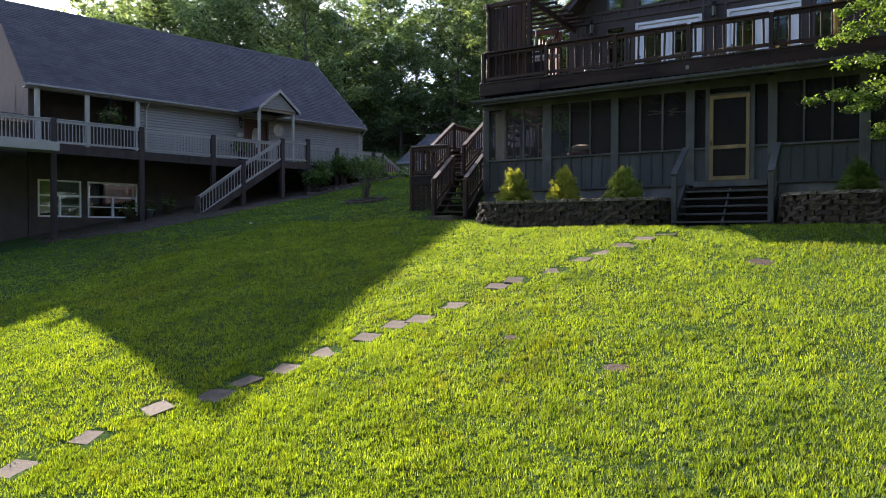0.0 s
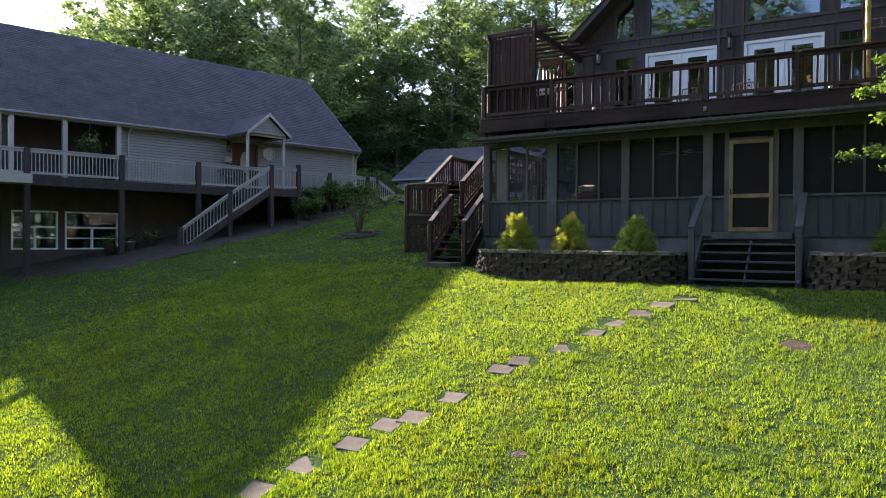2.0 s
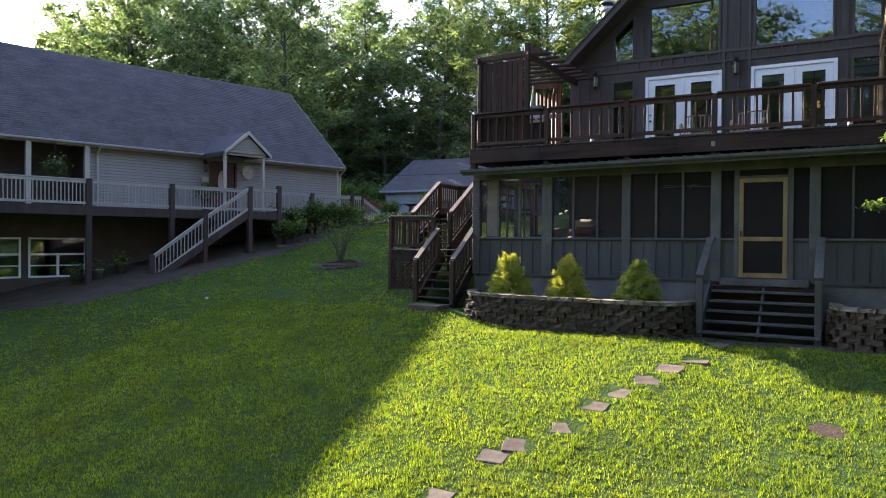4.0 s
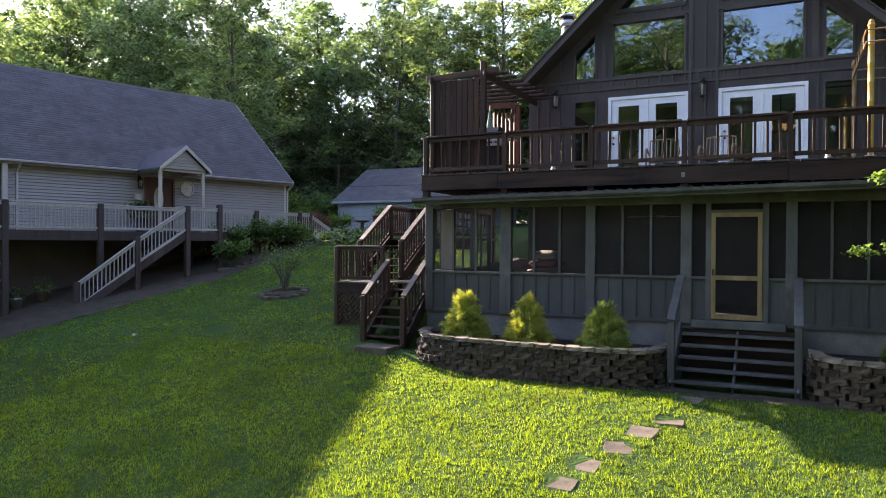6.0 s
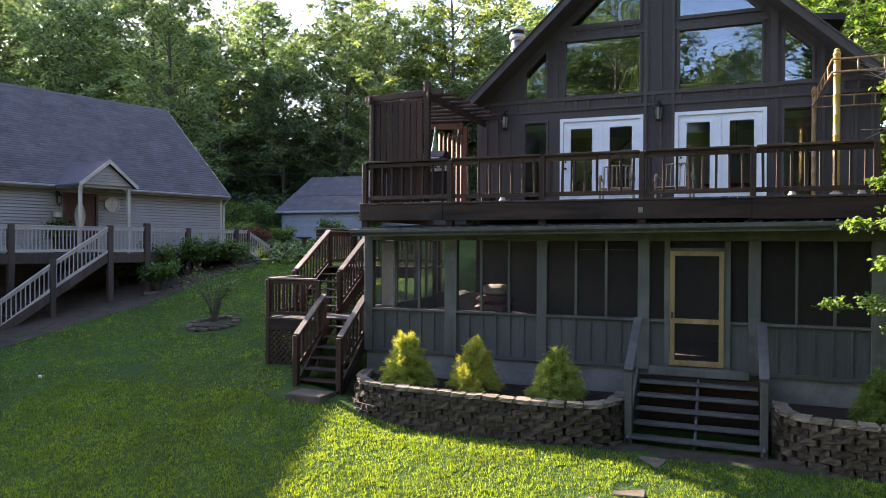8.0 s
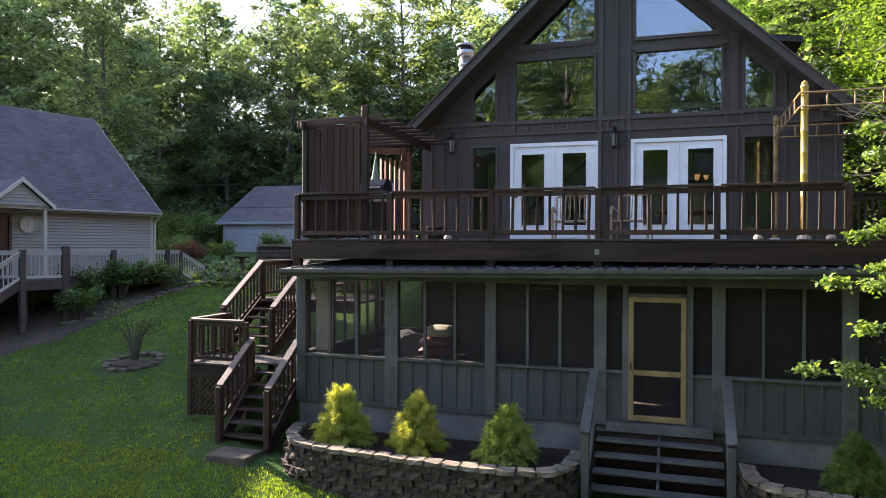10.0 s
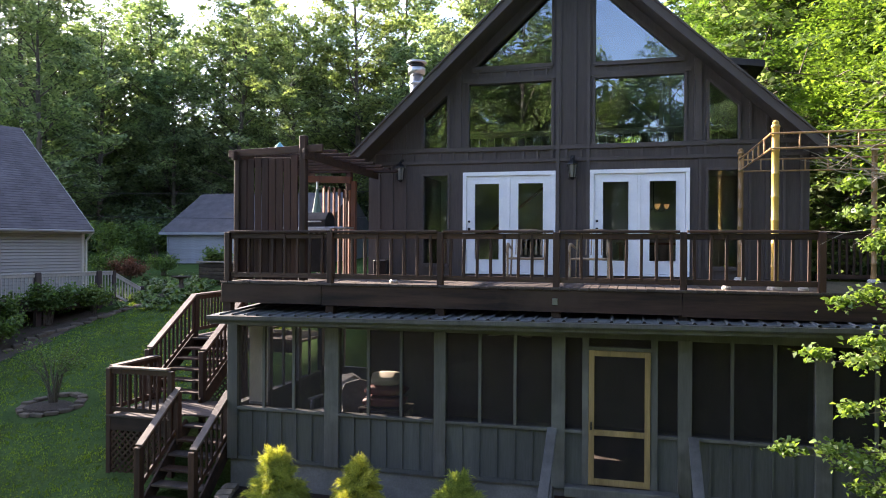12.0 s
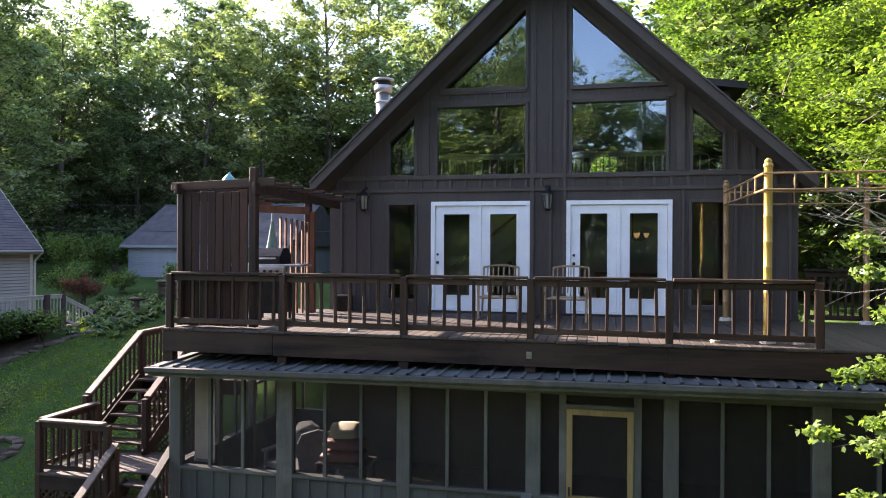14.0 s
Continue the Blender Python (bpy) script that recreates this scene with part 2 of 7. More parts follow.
M_redleaf = leafy("red maple leaf", (0.085, 0.045, 0.036), (0.17, 0.095, 0.075), (1.3, 0.8, 0.6), 0.45, 0.4, 1.5)


def lawn_material():
    m, n, l, b = material("lawn", 0.9)
    big, mid, small = noise_of(n, l, 0.25, 4), noise_of(n, l, 1.8, 5), noise_of(n, l, 22, 4)
    col = tones(n, l, mid, [(0.3, (0.046, 0.082, 0.028)), (0.7, (0.070, 0.116, 0.036))])
    col = mixed(n, l, "MIX", tones(n, l, big, [(0.5, (0, 0, 0)), (0.7, (0.45,) * 3)]), col, (0.052, 0.052, 0.018))
    col = mixed(n, l, "MULTIPLY", 1.0, col, tones(n, l, small, [(0.3, (0.6,) * 3), (0.65, (1.1,) * 3)]))
    l.new(col, b.inputs["Base Color"])
    b.inputs["Specular IOR Level"].default_value = 0.0
    bumped(n, l, b, small, 1.0, 0.06)
    return m


def blade_material():
    """Grass blades: fresh green to dry, patch by patch and blade by blade."""
    m, n, l, b = material("grass blade", 0.5)
    geo = n.new("ShaderNodeNewGeometry")
    col = tones(n, l, geo.outputs["Random Per Island"], [(0.0, (0.040, 0.090, 0.032)), (0.6, (0.094, 0.172, 0.050)), (1.0, (0.142, 0.232, 0.062))])
    gate = n.new("ShaderNodeMapRange")
    gate.inputs[1].default_value, gate.inputs[2].default_value, gate.inputs[4].default_value = 1.06, 1.32, 0.5
    sumup = n.new("ShaderNodeMath")
    l.new(noise_of(n, l, 0.33, 4), sumup.inputs[0])
    l.new(noise_of(n, l, 2.6, 4), sumup.inputs[1])
    l.new(sumup.outputs[0], gate.inputs[0])
    col = mixed(n, l, "MULTIPLY", 1.0, col, tones(n, l, noise_of(n, l, 1.1, 5), [(0.32, (0.62, 0.66, 0.7)), (0.62, (1.12, 1.08, 1.0))]))
    col = mixed(n, l, "MIX", gate.outputs[0], col, (0.082, 0.090, 0.036))
    l.new(col, b.inputs["Base Color"])
    b.inputs["Specular IOR Level"].default_value = 0.12
    tr = n.new("ShaderNodeBsdfTranslucent")
    l.new(mixed(n, l, "MULTIPLY", 1.0, col, (3.6, 2.75, 0.22)), tr.inputs[0])
    mx = n.new("ShaderNodeMixShader")
    mx.inputs[0].default_value = 0.5
    l.new(b.outputs[0], mx.inputs[1])
    l.new(tr.outputs[0], mx.inputs[2])
    l.new(mx.outputs[0], n["Material Output"].inputs[0])
    return m


M_lawn = lawn_material()
M_blade = blade_material()

# ---- building tools ----
FRAME = [Matrix.Identity(4)]       # the building's own axes, within which its parts are drawn
WORLD_OF = {}


def thing(name, at, label="", category="", group="", kind=""):
    """An empty at the base of a thing, in the current axes."""
    ob = new(name)
    ob.matrix_basis = FRAME[0] @ Matrix.Translation(at)
    WORLD_OF[ob] = ob.matrix_basis.copy()
    return tagged(ob, label, category, group, kind)


def hang(ob, parent):
    ob.parent = parent
    ob.matrix_parent_inverse = WORLD_OF[parent].inverted()


def mesh_of(name, bm, mat):
    me = bpy.data.meshes.new(name)
    bm.normal_update()
    bm.to_mesh(me)
    bm.free()
    me.materials.append(mat)
    return me


def part(name, bm, mat, parent=None, label="", at=None):
    """Links a bmesh or a mesh as one object, under a thing or under a part."""
    me = bm if isinstance(bm, bpy.types.Mesh) else mesh_of(name, bm, mat)
    ob = new(name, me)
    m = FRAME[0] @ at if at is not None else FRAME[0].copy()
    ob.matrix_basis = m
    WORLD_OF[ob] = m
    if parent:
        hang(ob, parent)
    return tagged(ob, label)


def box(bm, x0, x1, y0, y1, z0, z1, bevel=0.0):
    v = bmesh.ops.create_cube(bm, size=1, matrix=Matrix.LocRotScale(((x0 + x1) / 2, (y0 + y1) / 2, (z0 + z1) / 2), None, (abs(x1 - x0), abs(y1 - y0), abs(z1 - z0))))["verts"]
    if bevel:
        bmesh.ops.bevel(bm, geom=list({e for q in v for e in q.link_edges}), offset=bevel, segments=1, affect="EDGES", profile=0.5)
    return bm


def boxes(*rows, bevel=0.0):
    bm = bmesh.new()
    for r in rows:
        box(bm, *r, bevel=bevel)
    return bm


def beam(bm, p, q, w, h, bevel=0.0):
    """A bar from p to q, w across and h deep."""
    p, q = Vector(p), Vector(q)
    x = (q - p).normalized()
    y = Vector((0, 0, 1)).cross(x)
    y = y.normalized() if y.length > 1e-4 else Vector((0, 1, 0))
    z = x.cross(y)
    m = Matrix((x, y, z)).transposed().to_4x4()
    m.translation = (p + q) / 2
    v = bmesh.ops.create_cube(bm, size=1, matrix=m @ Matrix.Diagonal(((q - p).length, w, h, 1)))["verts"]
    if bevel:
        bmesh.ops.bevel(bm, geom=list({e for k in v for e in k.link_edges}), offset=bevel, segments=1, affect="EDGES")
    return bm


def bar(p, q, w, h, bevel=0.006):
    return beam(bmesh.new(), p, q, w, h, bevel)


def slab(bm, pts, depth_way):
    """A flat polygon given thickness along a vector."""
    low = [bm.verts.new(p) for p in pts]
    top = [bm.verts.new(Vector(p) + Vector(depth_way)) for p in pts]
    n = len(pts)
    bm.faces.new(low[::-1])
    bm.faces.new(top)
    for i in range(n):
        bm.faces.new((low[i], low[(i + 1) % n], top[(i + 1) % n], top[i]))
    bmesh.ops.recalc_face_normals(bm, faces=bm.faces)
    return bm


def tube(bm, pts, radii, sides=8, cap=True):
    """A round bar through points, with its own radius at each."""
    rings, last = [], Vector((0, 0, 1))
    for i, p in enumerate(pts):
        a, b = Vector(pts[max(0, i - 1)]), Vector(pts[min(len(pts) - 1, i + 1)])
        x = (b - a).normalized()
        y = x.cross(Vector((0.3, 0.9, 0.31)) if abs(x.y) < 0.9 else Vector((1, 0, 0))).normalized()
        z = x.cross(y)
        rings.append([bm.verts.new(Vector(p) + radii[i] * (math.cos(k) * y + math.sin(k) * z)) for k in [2 * math.pi * j / sides for j in range(sides)]])
    for r, s in zip(rings, rings[1:]):
        for j in range(sides):
            bm.faces.new((r[j], r[(j + 1) % sides], s[(j + 1) % sides], s[j]))
    if cap:
        bm.faces.new(rings[0][::-1])
        bm.faces.new(rings[-1])
    return bm


def turned(bm, at, profile, sides=16):
    """A body of revolution round z: (radius, height) rows from below."""
    return tube(bm, [(at[0], at[1], at[2] + h) for _, h in profile], [max(r, 0.001) for r, _ in profile], sides)


def smooth(ob):
    for p in ob.data.polygons:
        p.use_smooth = True
    return ob


def railing(parent, p0, p1, height, mat_rail, mat_bal, gap=0.13, size=0.035, low=0.10, cap=0.14, wobble=0.0, mat_cap=None):
    """Cap rail, lower rail and single balusters from p0 to p1 (points on the floor line)."""
    p0, p1 = Vector(p0), Vector(p1)
    up = Vector((0, 0, height))
    part("cap_rail", bar(p0 + up, p1 + up, cap, 0.04), mat_cap or mat_rail, parent)
    part("upper_rail", bar(p0 + up - Vector((0, 0, 0.075)), p1 + up - Vector((0, 0, 0.075)), 0.04, 0.09), mat_rail, parent)
    part("lower_rail", bar(p0 + Vector((0, 0, low)), p1 + Vector((0, 0, low)), 0.04, 0.085), mat_rail, parent)
    run = (p1 - p0)
    count = max(1, int(Vector((run.x, run.y, 0)).length / gap))
    h = height - low - 0.05
    me = mesh_of("baluster", boxes((-size / 2, size / 2, -size / 2, size / 2, 0, h), bevel=0.004), mat_bal)
    turn = math.degrees(math.atan2(run.y, run.x))
    rnd = random.Random(int(abs(p0.x * 911 + p0.y * 77) * 10))
    for i in range(count):
        b = p0 + run * ((i + 0.5) / count) + Vector((0, 0, low))
        part("baluster", me, mat_bal, parent, at=pose(b.x, b.y, b.z, wobble * rnd.uniform(-1, 1), wobble * rnd.uniform(-1, 1), turn))


def ground_z(x, y):
    """Height of the lawn: a steady slope up to the houses, gentler behind them."""
    def along(y):
        z = 0.13 + 0.232 * (min(max(y, -4), 19.0) - 8.3)
        z += 0.205 * (min(max(y, 19.0), 30.0) - 19.0)
        z += 0.045 * (min(max(y, 30.0), 70.0) - 30.0)
        z += 0.10 * (min(max(y, -40.0), -4.0) + 4.0)
        return z
    z = sum(along(y + k) for k in (-1.5, -0.75, 0, 0.75, 1.5)) / 5
    inside = min(max((x + 10.2) / 0.9, 0), 1) * min(max((y - 17.2) / 1.2, 0), 1) * min(max((3.0 - x) / 1.0, 0), 1)
    cap = min(z, 2.15)
    z = z + (cap - z) * inside
    front = min(max((x + 9.0) / 2.0, 0), 1) * min(max((y - 15.6) / 1.2, 0), 1) * min(max((5.0 - x) / 2.0, 0), 1)
    z = z + (min(z, 2.0) - z) * front      # the level strip before the beds and the steps
    z += 0.05 * noise.noise((x * 0.35, y * 0.35, 0.0)) + 0.02 * noise.noise((x * 1.3, y * 1.3, 5.0))
    return z

# ---- ground ----
def build_ground():
    fine_x = list(np.arange(-34, 8, 0.5))
    fine_y = list(np.arange(-2, 36, 0.5))
    xs = [-3000, -900, -300, -150, -100, -75, -60, -50, -44, -38] + fine_x + [9, 12, 16, 22, 30, 45, 70, 120, 300, 900, 3000]
    ys = [-3000, -900, -300, -120, -60, -40, -28, -18, -12, -8, -5, -3] + fine_y + [37, 40, 44, 48, 55, 65, 80, 120, 300, 900, 3000]
    verts = [(x, y, ground_z(x, y)) for y in ys for x in xs]
    w = len(xs)
    faces = [(j * w + i, j * w + i + 1, j * w + i + 1 + w, j * w + i + w) for j in range(len(ys) - 1) for i in range(w - 1)]
    me = bpy.data.meshes.new("ground")
    me.from_pydata(verts, [], faces)
    me.materials.append(M_lawn)
    ob = smooth(new("ground", me))
    tagged(ob, "sloping mown lawn with patchy yellow-green grass", "lawn", kind="structure")


build_ground()

# ---- the gabled house with its screened porch and deck ----
WALL_Y, WX0, WX1, WXC = 22.57, -8.0, 0.93, -3.53
DECK_Z, RIDGE_Z, SLOPE = 6.20, 12.98, 0.925
BACK_Y = 33.0
house = thing("gabled_house", (WXC, WALL_Y, 2.2), "dark brown gabled house with tall windows above a screened porch", "house")


def roof_under(x):
    """Height at which the sloping roof meets the front wall."""
    return RIDGE_Z - 0.155 - SLOPE * abs(x - WXC)


# openings of the front wall: x0, x1, z0, z1 left, z1 right
SMALL_L = (-6.75, -6.16, 6.42, 8.37, 8.37)
SMALL_R = (-0.91, -0.30, 6.42, 8.37, 8.37)
FRENCH_L = (-5.84, -3.87, 6.24, 8.40, 8.40)
FRENCH_R = (-3.17, -1.23, 6.24, 8.40, 8.40)
TRAP_L = (-6.75, -6.17, 8.91, 9.62, 10.14)
TRAP_R = (-0.90, -0.32, 8.91, 10.14, 9.62)
MID_L = (-5.75, -3.94, 8.89, 10.30, 10.30)
MID_R = (-3.10, -1.32, 8.89, 10.30, 10.30)
TOP_L = (-5.66, -3.94, 10.61, 10.62, 12.19)
TOP_R = (-3.10, -1.36, 10.57, 12.19, 10.58)
OPENINGS = [SMALL_L, FRENCH_L, FRENCH_R, SMALL_R, TRAP_L, MID_L, MID_R, TRAP_R, TOP_L, TOP_R]


def front_wall():
    """The gable wall: upright panels between the openings, 0.2 m thick, so that every opening goes through."""
    panels = []
    cuts = sorted({WX0, WX1, WXC} | {o[0] for o in OPENINGS} | {o[1] for o in OPENINGS})
    for a, b in zip(cuts, cuts[1:]):
        mid = (a + b) / 2
        spans = sorted([(o[2], o) for o in OPENINGS if o[0] < mid < o[1]])
        def top_at(o, x):
            return o[3] + (o[4] - o[3]) * (x - o[0]) / (o[1] - o[0])
        lo_a = lo_b = 2.2
        for _, o in spans:
            if o[2] > lo_a + 0.01:
                panels.append([(a, WALL_Y, lo_a), (b, WALL_Y, lo_b), (b, WALL_Y, o[2]), (a, WALL_Y, o[2])])
            lo_a, lo_b = top_at(o, a), top_at(o, b)
        panels.append([(a, WALL_Y, lo_a), (b, WALL_Y, lo_b), (b, WALL_Y, roof_under(b)), (a, WALL_Y, roof_under(a))])
    return panels


PANELS = front_wall()
wall = part("front_wall", slab(bmesh.new(), PANELS[0], (0, 0.2, 0)), M_upper, house, "brown board and batten siding")
for q in PANELS[1:]:
    part("wall_panel", slab(bmesh.new(), q, (0, 0.2, 0)), M_upper, house)
part("side_wall", boxes((WX0, WX0 + 0.2, WALL_Y + 0.2, BACK_Y, 2.2, 8.72)), M_upper, house)
part("side_wall", boxes((WX1 - 0.2, WX1, WALL_Y + 0.2, BACK_Y, 2.2, 8.72)), M_upper, house)
BW = (-2.98, -2.12, 9.80, 10.62)      # the window in the back gable
def gable_back(x):
    return 12.84 - SLOPE * abs(x - WXC)


for a, b, lo in ((WX0, WXC, 2.2), (WXC, BW[0], 2.2), (BW[0], BW[1], BW[3]), (BW[1], WX1, 2.2)):
    part("back_wall", slab(bmesh.new(), [(a, BACK_Y, lo), (b, BACK_Y, lo), (b, BACK_Y, gable_back(b)), (a, BACK_Y, gable_back(a))], (0, 0.2, 0)), M_upper, house)
part("back_wall", boxes((BW[0], BW[1], BACK_Y, BACK_Y + 0.2, 2.2, BW[2])), M_upper, house)
back_win = part("window", boxes((BW[0] - 0.05, BW[1] + 0.05, BACK_Y - 0.03, BACK_Y - 0.002, BW[2] - 0.06, BW[2])), M_uppertrim, house)
for k in range(1, 4):
    x = BW[0] + (BW[1] - BW[0]) * k / 4
    part("muntin", boxes((x - 0.015, x + 0.015, BACK_Y + 0.06, BACK_Y + 0.09, BW[2], BW[3])), M_uppertrim, back_win)
part("muntin", boxes((BW[0], BW[1], BACK_Y + 0.055, BACK_Y + 0.095, (BW[2] + BW[3]) / 2 - 0.015, (BW[2] + BW[3]) / 2 + 0.015)), M_uppertrim, back_win)
part("upper_floor", boxes((WX0 + 0.2, WX1 - 0.2, WALL_Y + 0.2, BACK_Y, 5.95, 6.18)), M_floorwood, house)
part("inner_wall", boxes((WX0 + 0.2, WX1 - 0.2, 28.0, 28.15, 6.18, 9.1)), M_interior, house)
part("loft_floor", boxes((WX0 + 0.2, WX1 - 0.2, 26.2, BACK_Y, 8.72, 8.9)), M_interior, house)

EAVE_W, ROOF_Y0 = 4.60, 21.85


def roof_plane(sign):
    xe, ze = WXC + sign * EAVE_W, RIDGE_Z - SLOPE * EAVE_W
    return slab(bmesh.new(), [(WXC, ROOF_Y0, RIDGE_Z - 0.16), (xe, ROOF_Y0, ze - 0.16), (xe, BACK_Y + 0.6, ze - 0.16), (WXC, BACK_Y + 0.6, RIDGE_Z - 0.16)], (0, 0, 0.2))


for s in (-1, 1):
    roof = part("roof", roof_plane(s), M_roofbrown, house, "dark brown shingled roof slope")
    xe, ze = WXC + s * EAVE_W, RIDGE_Z - SLOPE * EAVE_W
    rake = slab(bmesh.new(), [(WXC, ROOF_Y0 - 0.03, RIDGE_Z + 0.02), (xe, ROOF_Y0 - 0.03, ze + 0.02), (xe, ROOF_Y0 - 0.03, ze - 0.19), (WXC, ROOF_Y0 - 0.03, RIDGE_Z - 0.19)], (0, 0.03, 0))
    part("rake_board", rake, M_uppertrim, house)
    drip = bar((WXC, ROOF_Y0 - 0.045, RIDGE_Z + 0.03), (xe, ROOF_Y0 - 0.045, ze + 0.03), 0.05, 0.03, 0.0)
    part("rake_edge", drip, M_uppertrim, house)
dormer = part("dormer", boxes((-1.6, 0.42, 26.7, 30.0, 9.0, 11.25)), M_upper, house, "small shed dormer")
part("dormer_roof", slab(bmesh.new(), [(-2.1, 26.4, 11.62), (0.75, 26.4, 11.22), (0.75, 30.4, 11.22), (-2.1, 30.4, 11.62)], (0, 0, 0.16)), M_roofbrown, house)


def battens():
    """Upright battens, with the flat trim boards that frame the openings."""
    me_cache = {}
    def batten(x, z0, z1):
        h = round(z1 - z0, 2)
        if h < 0.2:
            return
        if h not in me_cache:
            me_cache[h] = mesh_of("batten", boxes((-0.025, 0.025, -0.03, 0, 0, h)), M_uppertrim)
        part("batten", me_cache[h], None, wall, at=pose(x, WALL_Y, z0))
    for x in np.arange(WX0 + 0.25, WX1 - 0.1, 0.305):
        spans = sorted([(o[2] - 0.1, max(o[3], o[4]) + 0.12) for o in OPENINGS if o[0] - 0.12 < x < o[1] + 0.12])
        z = 6.22
        for a, b in spans + [(roof_under(x), 99)]:
            if a > 8.66 and z < 8.66:
                batten(x, z, 8.66 if a > 8.66 else a)
                z = 8.88
            if a > z:
                batten(x, z, min(a, roof_under(x)))
            z = max(z, b)
    trims = [(WX0, WX1, 8.84, 8.93), (WX0 + 0.02, WX1 - 0.02, 8.59, 8.66)]
    for x0, x1, z0, z1 in trims:
        part("band_board", boxes((x0, x1, WALL_Y - 0.035, WALL_Y, z0, z1), bevel=0.004), M_uppertrim, wall)
    for x in np.arange(WX0 + 0.12, WX1 - 0.05, 0.3):
        part("band_block", boxes((x, x + 0.05, WALL_Y - 0.03, WALL_Y, 8.66, 8.84)), M_uppertrim, wall)
    for x0, x1, z in ((-5.75, -3.94, 10.33), (-3.10, -1.32, 10.33)):
        part("band_board", boxes((x0 - 0.1, x1 + 0.1, WALL_Y - 0.035, WALL_Y, z - 0.01, z + 0.07)), M_uppertrim, wall)
        part("band_board", boxes((x0 + 0.1, x1 - 0.02, WALL_Y - 0.035, WALL_Y, z + 0.19, z + 0.26)), M_uppertrim, wall)
        for x in np.arange(x0 + 0.2, x1 - 0.15, 0.29):
            part("band_block", boxes((x, x + 0.05, WALL_Y - 0.03, WALL_Y, z + 0.07, z + 0.19)), M_uppertrim, wall)
    for x in (-3.83, -3.21):
        part("mullion_board", boxes((x - 0.035, x + 0.035, WALL_Y - 0.04, WALL_Y, 6.22, 12.5)), M_uppertrim, wall)
    for x in (-5.95, -1.10):
        part("mullion_board", boxes((x - 0.06, x + 0.06, WALL_Y - 0.03, WALL_Y, 8.94, roof_under(x) - 0.02)), M_uppertrim, wall)


battens()


def window(o, name="window", mat=None):
    """A fixed window in a slanted or square opening: frame pieces, pane."""
    x0, x1, z0, za, zb = o
    win = part(name, boxes((x0 + 0.002, x1 - 0.002, WALL_Y - 0.05, WALL_Y + 0.12, z0 - 0.05, z0 + 0.03)), M_uppertrim, house)
    y0, y1 = WALL_Y - 0.03, WALL_Y + 0.1
    ring = [(x0, z0), (x1, z0), (x1, zb), (x0, za)]
    cx, cz = sum(p[0] for p in ring) / 4, sum(p[1] for p in ring) / 4
    for i in range(1, 4):
        a, b = ring[i], ring[(i + 1) % 4]
        if math.hypot(b[0] - a[0], b[1] - a[1]) < 0.1:
            continue
        part("window_frame", bar((a[0], (y0 + y1) / 2, a[1]), (b[0], (y0 + y1) / 2, b[1]), 0.13, 0.055, 0.004), M_uppertrim, win)
    pane = slab(bmesh.new(), [(x0, WALL_Y + 0.05, z0), (x1, WALL_Y + 0.05, z0), (x1, WALL_Y + 0.05, zb), (x0, WALL_Y + 0.05, za)], (0, 0.012, 0))
    ob = part("pane", pane, mat or M_glass, win)
    ob.visible_shadow = False
    return win


for o in (SMALL_L, SMALL_R, TRAP_L, TRAP_R, MID_L, MID_R, TOP_L, TOP_R):
    window(o, mat=M_glassdoor if o in (SMALL_L, SMALL_R) else None)


